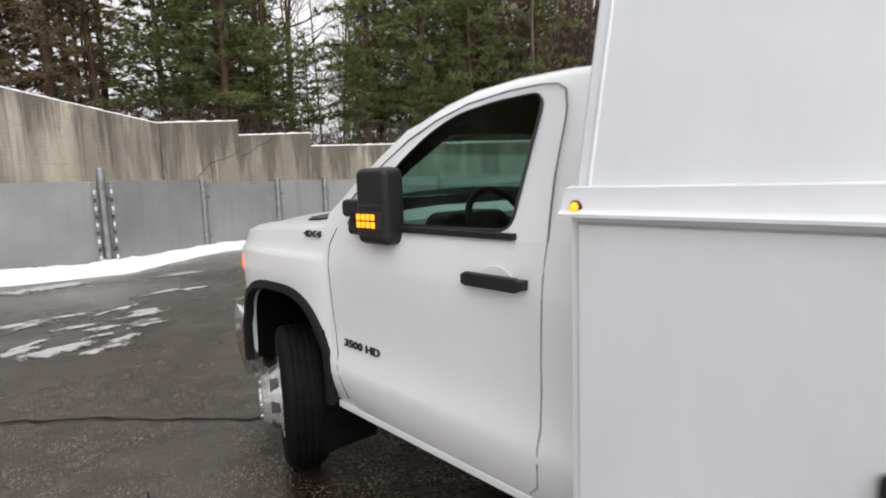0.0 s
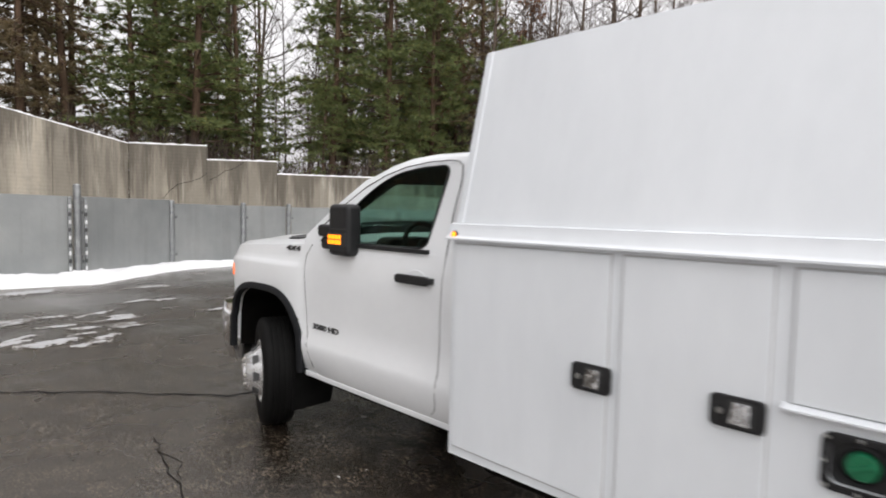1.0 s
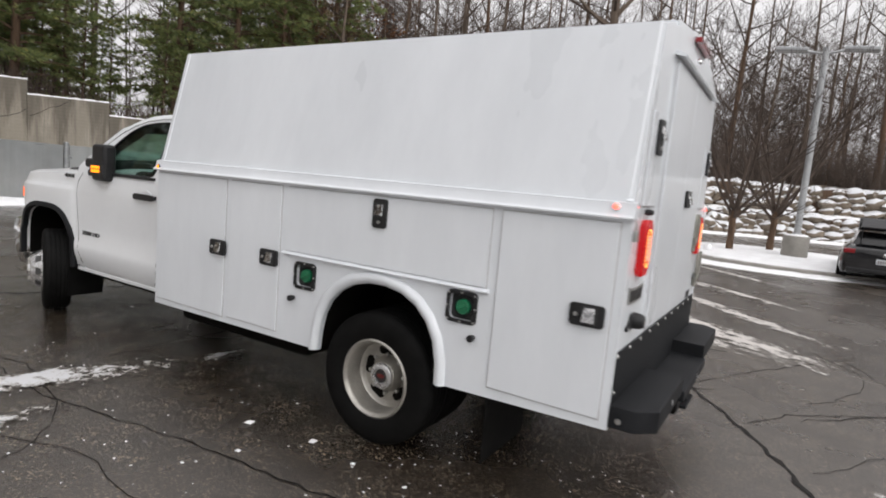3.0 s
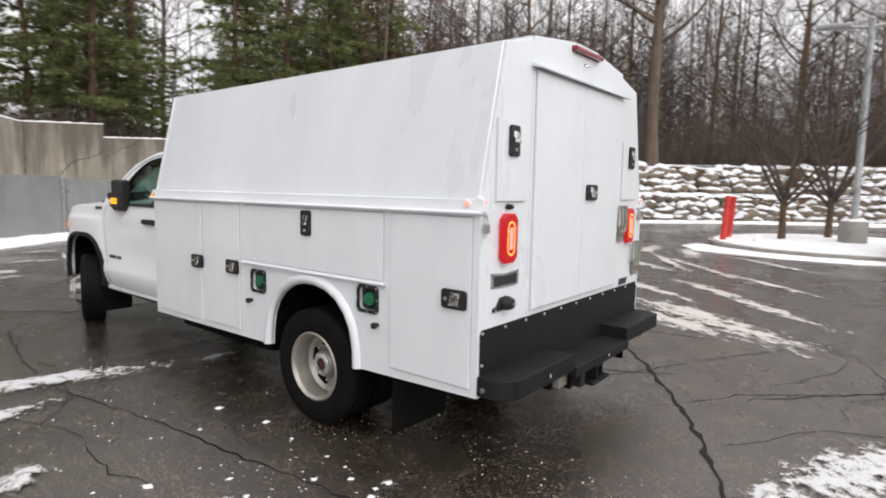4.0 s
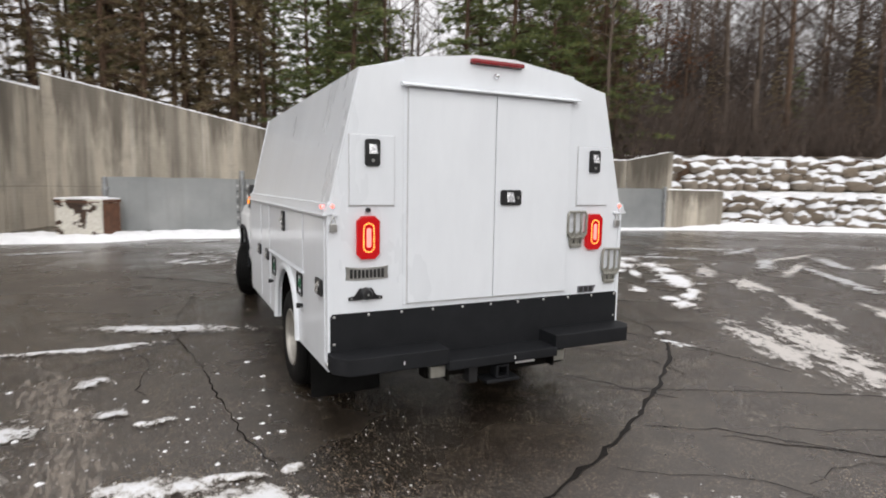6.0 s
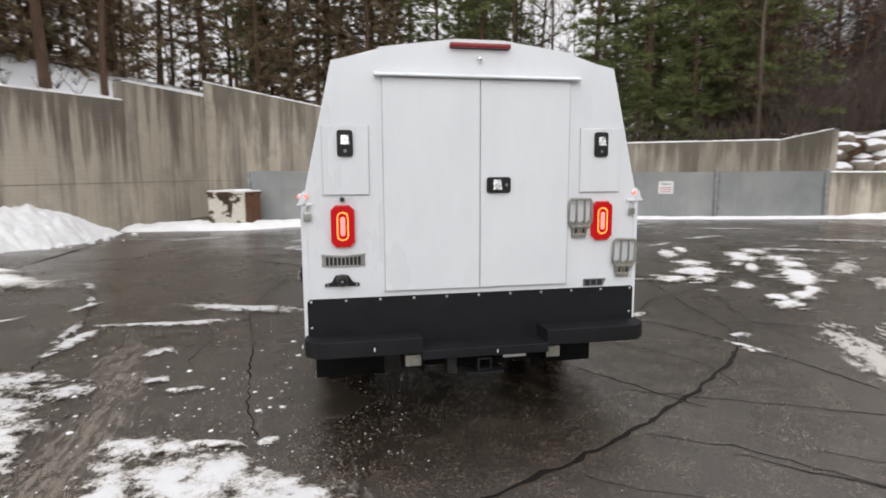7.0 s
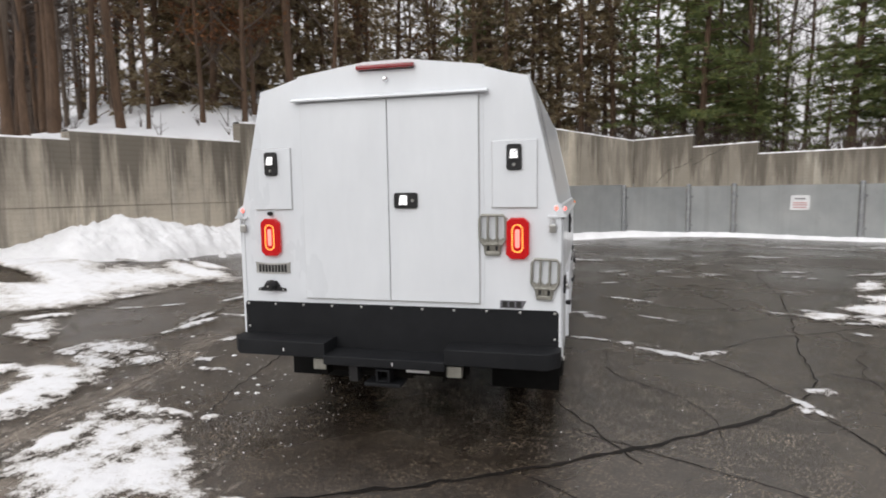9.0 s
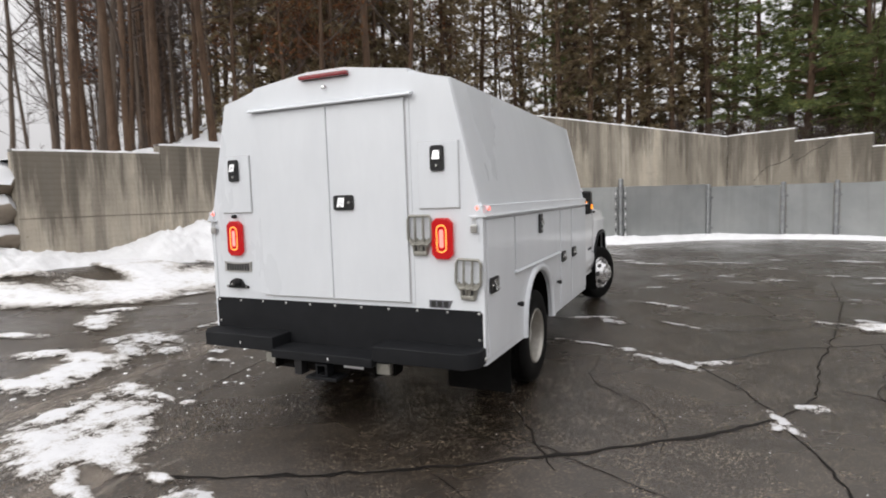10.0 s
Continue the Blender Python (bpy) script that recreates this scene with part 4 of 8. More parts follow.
def add_wheel(centre, side, steer, front):
    """Local z of the wheel points outward."""
    o = -1 if side == "left" else 1
    turn = Matrix.Rotation(radians(steer), 4, "Z") @ Matrix(((0, 0, o), (o, 0, 0), (0, 1, 0))).to_4x4()
    m = Matrix.Translation(centre) @ turn
    w = 0.235
    wheel = part("wheel", tyre_bm(0.398, w, m), RUBBER, truck, "black tyre on a dusty steel wheel")
    if front:
        rim = [(0.228, 0.085), (0.236, 0.104), (0.226, 0.112), (0.214, 0.102), (0.208, 0.080), (0.200, 0.085), (0.190, 0.110), (0.140, 0.185), (0.130, 0.205), (0.118, 0.214), (0.085, 0.216), (0.080, 0.195), (0, 0.195)]
    else:
        rim = [(0.228, 0.088), (0.238, 0.106), (0.228, 0.114), (0.215, 0.104), (0.208, 0.085), (0.203, 0.020), (0.200, -0.012), (0.188, -0.020), (0.182, -0.036), (0.172, -0.040), (0.095, -0.034), (0.090, -0.020), (0, -0.020)]
    part("rim", lathe(nb(), rim, m, 48), RIM if not front else BRIGHTSTEEL, wheel, "dusty grey steel rim" if not front else "bright steel dual-wheel rim")
    if front:
        for k in range(8):
            a = 2 * math.pi * k / 8
            hole = prism(nb(), [(-0.026, -0.036), (0.024, -0.026), (0.024, 0.026), (-0.026, 0.036)][::-1], "z", 0.088, 0.102, 0.003)
            part("rim_hole", shifted(hole, m @ pose(0, 0, 0, 0, 0, math.degrees(a)) @ pose(0.165, 0, 0.1475, 0, 56, 0) @ pose(0, 0, -0.096)), SEAM, wheel)
            part("lug_nut", shifted(lathe(nb(), [(0.011, 0), (0.010, 0.012), (0, 0.015)], seg=6), m @ pose(0.100 * math.cos(a), 0.100 * math.sin(a), 0.214)), RIM, wheel)
        part("hub_cap", shifted(lathe(nb(), [(0.074, 0), (0.070, 0.028), (0.060, 0.038), (0, 0.042)], seg=26), m @ pose(0, 0, 0.195)), BRIGHTSTEEL, wheel)
    else:
        for k in range(5):
            a = 2 * math.pi * (k + 0.35) / 5
            hole = prism(nb(), rounded(0.052, 0.112, 0.0250, 5), "z", -0.042, -0.0300)
            part("rim_slot", shifted(hole, m @ pose(0, 0, 0, 0, 0, math.degrees(a)) @ pose(0.143, 0, 0)), UNDER, wheel)
        part("hub_cone", shifted(lathe(nb(), [(0.112, -0.034), (0.102, -0.010), (0.088, 0.020), (0.080, 0.026), (0.060, 0.026)], seg=30), m), RIM, wheel)
        part("hub_cap", shifted(lathe(nb(), [(0.078, 0.02), (0.078, 0.036), (0.072, 0.043), (0.045, 0.043), (0.043, 0.036), (0, 0.036)], seg=30), m), BRIGHTSTEEL, wheel)
        part("hub_centre", shifted(lathe(nb(), [(0.042, 0.0355), (0.041, 0.0375), (0, 0.0375)], seg=24), m), BADGEDARK, wheel)
        for k in range(8):
            a = 2 * math.pi * k / 8
            part("lug_nut", shifted(lathe(nb(), [(0.012, 0), (0.011, 0.02), (0, 0.024)], seg=6), m @ pose(0.122 * math.cos(a), 0.122 * math.sin(a), -0.03)), ALLOY, wheel)
        emblem = prism(nb(), [(0.026 * math.cos(t), 0.013 * math.sin(t)) for t in [2 * math.pi * k / 20 for k in range(20)]], "z", 0.036, 0.0405)
        part("hub_emblem", shifted(emblem, m), BURNTRED, wheel, "dark red hub emblem")
        # the inner twin of the pair
        inner = Matrix.Translation(Vector(centre) - Vector((o * 0.29, 0, 0))) @ turn
        part("inner_tyre", tyre_bm(0.398, w, inner), RUBBER, wheel)
    return wheel


add_wheel((CX - 1.012, 1.385, 0.398), "left", 0, False)
add_wheel((CX + 1.012, 1.385, 0.398), "right", 0, False)
add_wheel((CX - 0.930, 5.58, 0.398), "left", -22, True)
add_wheel((CX + 0.930, 5.58, 0.398), "right", -22, True)
for s in (-1, 1):
    part("mud_flap", boxed(CX + s * 0.60, CX + s * 1.12, 0.640, 0.648, 0.13, 0.56), RUBBER, truck, "black rubber mud flap")
    flap = [(5.035, 0.86), (5.020, 0.70), (5.030, 0.52), (5.060, 0.34), (5.085, 0.19), (5.073, 0.19), (5.046, 0.34), (5.014, 0.52), (5.004, 0.70), (5.018, 0.86)]
    part("front_mud_flap", prism(nb(), [(y + 0.125, z) for y, z in flap], "x", CX + s * 0.68, CX + s * 1.010), RUBBER, truck, "black rubber mud flap")

# ---- the cab ----
def arch_point(k, n=24, grow=0.0):
    """Point k of n on the squarish front wheel arch: y, z and the outward way."""
    t = math.pi * k / n
    c, s = math.cos(t), math.sin(t)
    e = 2 / (3.4 if c > 0 else 2.7)
    half_len = 0.565 if c > 0 else 0.465
    y = 5.575 + (half_len + grow) * math.copysign(abs(c) ** e, c)
    z = 0.49 + (0.535 + grow) * abs(s) ** e
    d = Vector((math.copysign(abs(c) ** (2 - e), c) / half_len, abs(s) ** (2 - e) / 0.535)).normalized()
    return y, z, d.x, d.y


def wing_flare(y, z):
    """How far the wing stands out beyond the door's flank."""
    if y <= 4.95:
        return 0.0
    step, top = min(1.0, max(0.0, (y - 5.10) / 0.07)), min(1.0, max(0.0, (1.265 - z) / 0.05))
    return 0.034 * step * top * (0.35 + 0.65 * math.exp(-((y - 5.58) / 0.60) ** 2)) * min(1.0, max(0.0, (z - 0.5) / 0.3))


# side section of the doors and wings: half width, height
flank = [(0.900, 0.475), (0.955, 0.490), (0.975, 0.530), (0.992, 0.600), (1.004, 0.665), (1.000, 0.715), (0.984, 0.760), (0.978, 0.900), (0.984, 1.080), (0.986, 1.205), (0.985, 1.222), (0.983, 1.242), (0.981, 1.262), (0.976, 1.300), (0.958, 1.380)]


def loft(stations, close_ends=True):
    bm = nb()
    rings = [[bm.verts.new(p) for p in st] for st in stations]
    n = len(rings[0])
    for a, b in zip(rings, rings[1:]):
        for k in range(n):
            bm.faces.new((a[k], a[(k + 1) % n], b[(k + 1) % n], b[k]))
    if close_ends:
        bm.faces.new(rings[0][::-1])
        bm.faces.new(rings[-1])
    return bm


def clip_section(y):
    """Closed section of the lower cab and front clip at y."""
    nose = max(0.0, (y - 5.95) / 0.55)
    wide = 1.0 - 0.26 * nose ** 2.2
    top_c = 1.40 if y < 4.95 else 1.455 - 0.045 * (y - 4.95) - 0.30 * max(0.0, (y - 6.15) / 0.4) ** 2
    shoulder = 1.385 if y < 4.95 else 1.385 - 0.055 * (y - 4.95) - 0.30 * max(0.0, (y - 6.1) / 0.4) ** 2
    pts = []
    for hw, z in flank:
        zz = z if z < 1.2 else 1.2 + (z - 1.2) * max(0.2, (shoulder - 1.2) / 0.18)
        if y > 4.95:
            hw = hw + wing_flare(y, z)
            zz = zz + (0.02 if z < 0.6 else 0.0)
        pts.append((hw * wide, zz))
    if y < 4.95:
        crown = [(0.80, shoulder + 0.006), (0.40, top_c), (0.0, top_c)]
    else:
        crown = [(0.885 * wide, shoulder + 0.030), (0.70 * wide, top_c - 0.035), (0.52 * wide, top_c - 0.010), (0.30 * wide, top_c), (0.0, top_c)]
    if y < 4.95:
        crown = [(0.885, shoulder + 0.003), (0.80, shoulder + 0.006), (0.52, top_c), (0.30, top_c), (0.0, top_c)]
    right = pts + crown
    left = [(-x, z) for x, z in right[::-1][1:]]
    return [(CX + x, y, z) for x, z in right + left]


ys = [3.60, 3.75, 4.2, 4.6, 4.90, 4.98, 5.09, 5.11, 5.14, 5.18, 5.35, 5.55, 5.75, 5.95, 6.10, 6.22, 6.32, 6.40, 6.46]
clip = loft([clip_section(y) for y in ys])
wells = []
for s in (-1, 1):
    c = nb()
    o4 = [arch_point(k)[:2] for k in range(25)] + [(5.110, 0.20), (6.140, 0.20)]
    prism(c, o4, "x", CX + s * 0.52, CX + s * 1.30)
    wells.append(c)
hollow = boxed(CX - 0.90, CX + 0.90, 3.66, 4.86, 0.58, 1.9)
cab = part("cab_body", cut(clip, *wells, hollow), PAINT, truck, "white single cab with bonnet and wings", 32)
# dark inner wheel housings and trims round the arches
for s in (-1, 1):
    part("inner_wing", boxed(CX + s * 0.500, CX + s * 0.518, 4.98, 6.15, 0.35, 1.06), UNDER, cab)
    bm, ring = nb(), []
    for k in range(25):
        y, z, ny, nz = arch_point(k)
        nose = max(0.0, (y - 5.95) / 0.55)
        hw = (0.985 + wing_flare(y, max(0.8, z))) * (1.0 - 0.26 * nose ** 2.2)
        if z < 0.75:
            hw += 0.012
        sec = [(hw + 0.006, -0.016), (hw + 0.018, -0.012), (hw + 0.018, 0.022), (hw + 0.004, 0.034), (hw - 0.03, 0.02), (hw - 0.03, -0.016)]
        ring.append([bm.verts.new((CX + s * a, y + b * ny, z + b * nz)) for a, b in sec])
    for a, b in zip(ring, ring[1:]):
        for k in range(6):
            bm.faces.new((a[k], a[(k + 1) % 6], b[(k + 1) % 6], b[k]))
    bm.faces.new(ring[0])
    bm.faces.new(ring[-1][::-1])
    part("arch_trim", bm, TEXBLACK, cab, "black plastic wheel-arch trim", 50)
    bm2, ring2 = nb(), []
    for k in range(25):
        y, z = arch_point(k, 24, -0.008)[:2]
        ring2.append([bm2.verts.new((CX + s * (0.955 - 0.20 * max(0.0, (y - 5.95) / 0.55) ** 2), y, z)), bm2.verts.new((CX + s * 0.53, y, z))])
    for a, b in zip(ring2, ring2[1:]):
        bm2.faces.new((a[0], a[1], b[1], b[0]))
    bm2.faces.new([r[1] for r in ring2])
    part("wheel_liner", bm2, UNDER, cab, "black wheel-housing liner", 60)
    part("sill", prism(nb(), [(3.60, 0.465), (5.10, 0.465), (5.10, 0.50), (3.60, 0.50)], "x", CX + s * 0.86, CX + s * 0.962, 0.006), PAINT, cab)
    part("under_sill", boxed(CX + s * 0.55, CX + s * 0.90, 3.6, 5.05, 0.42, 0.60, 0.01), UNDER, cab)

# greenhouse: roof, pillars and the rear wall, hollow inside
roofline = [(3.600, 1.372), (3.600, 1.895), (3.640, 1.930), (3.80, 1.944), (4.05, 1.946), (4.25, 1.930), (4.42, 1.893), (4.60, 1.808), (4.78, 1.690), (4.96, 1.560), (5.12, 1.440), (5.14, 1.372)]


def greenhouse(shrink):
    bm = nb()
    cols = []
    xs = [-1, -0.985, -0.95, -0.85, -0.6, -0.3, 0, 0.3, 0.6, 0.85, 0.95, 0.985, 1]
    for f in xs:
        col = []
        for y, z in roofline:
            zz = z if shrink == 0 else z + (-shrink if z > 1.5 else -0.2)
            yy = y + (shrink if y < 3.7 else (-shrink * 1.6 if z < 1.9 and y > 4.3 else 0))
            k = (z - 1.372) / 0.56
            hw = 0.958 - 0.165 * k ** 1.25 - shrink * 1.4
            edge = abs(f)
            drop = 0.030 * max(0.0, (edge - 0.95) / 0.05) ** 2 * (1 if z > 1.85 else 0)
            crown = 0.022 * (1 - f * f) * max(0.0, min(1.0, (z - 1.5) / 0.4))
            bowed = 0.10 * (1 - f * f) * (1 if y > 4.40 else 0) * max(0.0, min(1.0, (y - 4.4) / 0.4))
            col.append(bm.verts.new((CX + f * hw, yy + bowed, zz - drop + crown)))
        cols.append(col)
    n = len(roofline)
    for a, b in zip(cols, cols[1:]):
        for k in range(n):
            bm.faces.new((a[k], b[k], b[(k + 1) % n], a[(k + 1) % n]))
    bm.faces.new(cols[0])
    bm.faces.new(cols[-1][::-1])
    return bm


def softened(pts, r, n=5):
    """A closed outline with its corners rounded."""
    out = []
    for i, p in enumerate(pts):
        p, a, b = Vector(p), Vector(pts[i - 1]), Vector(pts[(i + 1) % len(pts)])
        ra, rb_ = min(r, (a - p).length * 0.45), min(r, (b - p).length * 0.45)
        u, v = p + (a - p).normalized() * ra, p + (b - p).normalized() * rb_
        out += [tuple(u * (1 - t) ** 2 + p * 2 * t * (1 - t) + v * t * t) for t in [k / n for k in range(n + 1)]]
    return out


side_win = softened([(3.925, 1.412), (4.90, 1.400), (4.74, 1.560), (4.58, 1.694), (4.44, 1.786), (4.30, 1.842), (4.11, 1.868), (3.880, 1.876)], 0.065)
wcut = nb()
quad = [(-0.80, 5.055, 1.505), (0.80, 5.055, 1.505), (0.665, 4.545, 1.845), (-0.665, 4.545, 1.845)]
nrm = Vector((0, 0.55, 0.83))
vs = [wcut.verts.new(Vector((CX + x, y, z)) - nrm * 0.12) for x, y, z in quad] + [wcut.verts.new(Vector((CX + x, y, z)) + nrm * 0.30) for x, y, z in quad]
wcut.faces.new(vs[:4][::-1])
wcut.faces.new(vs[4:])
for k in range(4):
    wcut.faces.new((vs[k], vs[(k + 1) % 4], vs[4 + (k + 1) % 4], vs[4 + k]))
house = cut(greenhouse(0), greenhouse(0.045), prism(nb(), side_win, "x", CX - 1.3, CX + 1.3), wcut, prism(nb(), [(CX + a, b) for a, b in ((-0.55, 1.47), (0.55, 1.47), (0.50, 1.80), (-0.50, 1.80))], "y", 3.3, 3.75))
roof = part("cab_roof", house, PAINT, cab, "white cab roof and pillars", 40)
roof.data.materials.append(CABIN)
for f in roof.data.polygons:
    if (f.center - Vector((CX, 4.3, 1.5))).dot(f.normal) < -0.05:
        f.material_index = 1   # dark lining


def house_hw(z):
    return 0.958 - 0.165 * max(0.0, (z - 1.372) / 0.56) ** 1.25


for s in (-1, 1):
    bm = nb()
    vs = [bm.verts.new((CX + s * (house_hw(z) - 0.012), y, z)) for y, z in side_win]
    f = bm.faces.new(vs if s < 0 else vs[::-1])
    ext = bmesh.ops.extrude_face_region(bm, geom=[f])
    bmesh.ops.translate(bm, vec=(-s * 0.005, 0, 0), verts=[v for v in ext["geom"] if isinstance(v, bmesh.types.BMVert)])
    pane = part("side_window", bm, GLASS, cab, "green-tinted side window")
    pane.visible_shadow = False
    rim = [(CX + s * (house_hw(z) - 0.004), y, z) for y, z in side_win]
    part("window_seal", tube(nb(), rim + rim[:1], 0.0055, 6), BLACK, cab)
    part("window_trim", boxed(CX + s * 0.952, CX + s * 0.975, 3.895, 4.90, 1.384, 1.408, 0.004), BLACK, cab, "black trim along the window sill")
    # door shut lines
    line = [(3.783, 1.835), (3.775, 1.81), (3.771, 1.77), (3.772, 1.60), (3.765, 1.40), (3.768, 1.20), (3.778, 1.00), (3.785, 0.65), (3.80, 0.56), (3.84, 0.52)]

    def flank_hw(z):
        if z > 1.38:
            return house_hw(z)
        for (a, za), (b, zb) in zip(flank, flank[1:]):
            if za <= z <= zb:
                return a + (b - a) * (z - za) / (zb - za)
        return 0.95

    def seam(pts, name):
        fine = []
        for (ya, za), (yb, zb) in zip(pts, pts[1:]):
            n = max(1, int(abs(zb - za) / 0.05))
            fine += [(ya + (yb - ya) * k / n, za + (zb - za) * k / n) for k in range(n)]
        fine.append(pts[-1])
        part(name, tube(nb(), [(CX + s * (flank_hw(z) + wing_flare(y, z) - 0.001), y, z) for y, z in fine], 0.0034, 6), SHUTLINE, cab)

    seam(line, "door_gap")
    seam([(4.97, 1.485), (4.90, 1.545), (4.74, 1.662), (4.58, 1.764), (4.42, 1.832), (4.25, 1.878), (4.05, 1.900), (3.90, 1.902), (3.83, 1.893), (3.795, 1.872)] + line[:1], "door_gap")
    seam([(5.075, 1.30), (5.085, 1.19), (5.070, 0.95), (5.03, 0.70), (4.975, 0.545)], "door_gap")
    part("door_gap", tube(nb(), [(CX + s * (0.976 - 0.001), 5.075, 1.30), (CX + s * 0.958, 5.03, 1.375), (CX + s * 0.92, 4.96, 1.410)], 0.004, 6), SEAM, cab)
    # door handle
    m = on_face((CX + s * 0.985, 3.965, 1.245), "left" if s < 0 else "right")
    grip = prism(nb(), [(-0.140, -0.018), (-0.120, -0.026), (0.110, -0.026), (0.140, -0.012), (0.140, 0.014), (0.110, 0.024), (-0.120, 0.024), (-0.140, 0.014)], "z", 0.012, 0.040, 0.008, 3)
    handle = part("door_handle", shifted(grip, m), BLACK, cab, "black plastic door handle")
    part("handle_cup", shifted(prism(nb(), [(0.052 * math.cos(t) * 1.5, 0.052 * math.sin(t)) for t in [2 * math.pi * k / 24 for k in range(24)]], "z", -0.004, 0.003, 0.002), m), PAINT, handle)
    for u in (-0.125, 0.125):
        part("handle_post", shifted(boxed(u - 0.014, u + 0.014, -0.016, 0.016, -0.006, 0.02), m), BLACK, handle)
    # badges on the door and the wing
    mm = on_face((CX + s * 0.981, 4.83, 0.822), "left" if s < 0 else "right")
    lettering("door_badge", "3500 HD", 0.050, 0.004, mm @ pose(0, -0.006, 0.002) @ Matrix.Diagonal((1.58, 1, 1, 1)), BADGEDARK, cab)
    mm = on_face((CX + s * 0.977, 5.25, 1.322), "left" if s < 0 else "right")
    lettering("wing_badge", "4X4", 0.042, 0.004, mm @ pose(0, 0.004, -0.002, -12, 0, 0) @ Matrix.Diagonal((2.5, 1.1, 1, 1)), BADGEDARK, cab)
    # towing mirror, folded flat against the door
    hx0, hx1 = CX + s * 0.930, CX + s * 1.046
    mirror = part("towing_mirror", boxed(hx0, hx1, 4.512, 4.728, 1.330, 1.652, 0.036, 4), BLACK, truck, "black towing mirror folded in, with a lit amber lamp")
    part("mirror_arm", boxed(CX + s * 0.930, CX + s * 1.020, 4.70, 4.885, 1.440, 1.520, 0.022, 3), BLACK, mirror)
    part("mirror_arm", boxed(CX + s * 0.930, CX + s * 1.015, 4.70, 4.850, 1.362, 1.425, 0.020, 3), BLACK, mirror)
    part("mirror_foot", prism(nb(), [(4.60, 1.405), (4.93, 1.405), (4.80, 1.53), (4.66, 1.60), (4.60, 1.50)], "x", CX + s * 0.900, CX + s * 0.968, 0.008), BLACK, mirror)
    part("shell_crease", boxed(hx1 - s * 0.004, hx1 + s * 0.002, 4.535, 4.70, 1.494, 1.499), SEAM, mirror)
    turn_lamp = part("turn_lamp", boxed(hx1 - s * 0.010, hx1 + s * 0.003, 4.530, 4.722, 1.392, 1.470, 0.004), BADGEDARK, mirror, "lit amber turn lamp")
    for r_ in range(2):
        for c_ in range(4):
            part("diode", boxed(hx1 + s * 0.001, hx1 + s * 0.007, 4.578 + c_ * 0.035, 4.605 + c_ * 0.035, 1.403 + r_ * 0.032, 1.428 + r_ * 0.032, 0.004), AMBER, turn_lamp)
    # corner lamp, bonnet vent and bumper end
    part("corner_lamp", shifted(prism(nb(), rounded(0.07, 0.10, 0.03, 3), "z", -0.02, 0.014, 0.006), Matrix.Translation((CX + s * 0.946, 6.205, 1.115)) @ Matrix.Rotation(radians(s * 28), 4, "Z") @ on_face((0, 0, 0), "left" if s < 0 else "right")), AMBERDIM, cab, "lit amber corner lamp")
    part("headlight", shifted(boxed(-0.20, 0.20, -0.05, 0.05, -0.12, 0.12, 0.02), Matrix.Translation((CX + s * 0.66, 6.36, 1.08)) @ Matrix.Rotation(radians(-s * 22), 4, "Z")), CHROME, cab)
    vent = part("bonnet_vent", shifted(boxed(-0.17, 0.17, -0.07, 0.07, -0.004, 0.006, 0.003), Matrix.Translation((CX + s * 0.64, 5.52, 1.412)) @ pose(0, 0, 0, -2.6, s * 6, 0)), BLACK, cab, "black louvred bonnet vent")
    for k in range(4):
        part("louvre", shifted(boxed(-0.16, 0.16, -0.012, 0.012, 0.004, 0.010), Matrix.Translation((CX + s * 0.64, 5.475 + 0.03 * k, 1.412)) @ pose(0, 0, 0, 20, s * 6, 0)), SEAM, vent)
part("windscreen", loft([[Vector((CX + x, y, z)) for x, y, z in quad], [Vector((CX + x, y, z)) + nrm * 0.006 for x, y, z in quad]]), GLASS, cab, "windscreen").visible_shadow = False
part("rear_window", boxed(CX - 0.56, CX + 0.56, 3.615, 3.620, 1.46, 1.81), GLASS, cab).visible_shadow = False
bar_pts = [(-0.955, 6.145), (-0.962, 6.27), (-0.90, 6.44), (-0.72, 6.58), (-0.4, 6.62), (0, 6.63), (0.4, 6.62), (0.72, 6.58), (0.90, 6.44), (0.962, 6.27), (0.955, 6.145)]
secs = []
for x, y in bar_pts:
    n2 = Vector((x * 0.9, (y - 6.0) * 1.6)).normalized()
    secs.append([(CX + x + n2.x * a, y + n2.y * a, z) for a, z in ((-0.05, 0.37), (0.005, 0.37), (0.042, 0.52), (0.055, 0.72), (0.03, 0.83), (-0.05, 0.85))])
part("front_bumper", loft(secs), CHROME, truck, "chrome front bumper", 50)
part("air_dam", boxed(CX - 0.80, CX + 0.80, 6.20, 6.45, 0.33, 0.47, 0.03), BLACK, truck)
part("grille", boxed(CX - 0.50, CX + 0.50, 6.44, 6.50, 0.88, 1.20, 0.02), CHROME, truck)

# cabin
cabin = part("dashboard", prism(nb(), [(4.72, 0.70), (5.02, 0.70), (5.04, 1.34), (4.90, 1.37), (4.70, 1.35), (4.62, 1.25), (4.66, 1.05)], "x", CX - 0.88, CX + 0.88, 0.02), CABIN, truck, "dark dashboard")
part("cluster_hood", shifted(prism(nb(), rounded(0.44, 0.17, 0.07, 4), "z", 0, 0.16, 0.02), on_face((CX - 0.42, 4.76, 1.35), "rear")), CABIN, cabin)
part("centre_stack", boxed(CX - 0.16, CX + 0.16, 4.52, 4.75, 0.80, 1.30, 0.03), CABIN, cabin)
sm = Matrix.Translation((CX - 0.42, 4.46, 1.365)) @ pose(0, 0, 0, 66, 0, 0)
ringp = [(0.190 * math.cos(2 * math.pi * k / 28), 0.190 * math.sin(2 * math.pi * k / 28), 0) for k in range(29)]
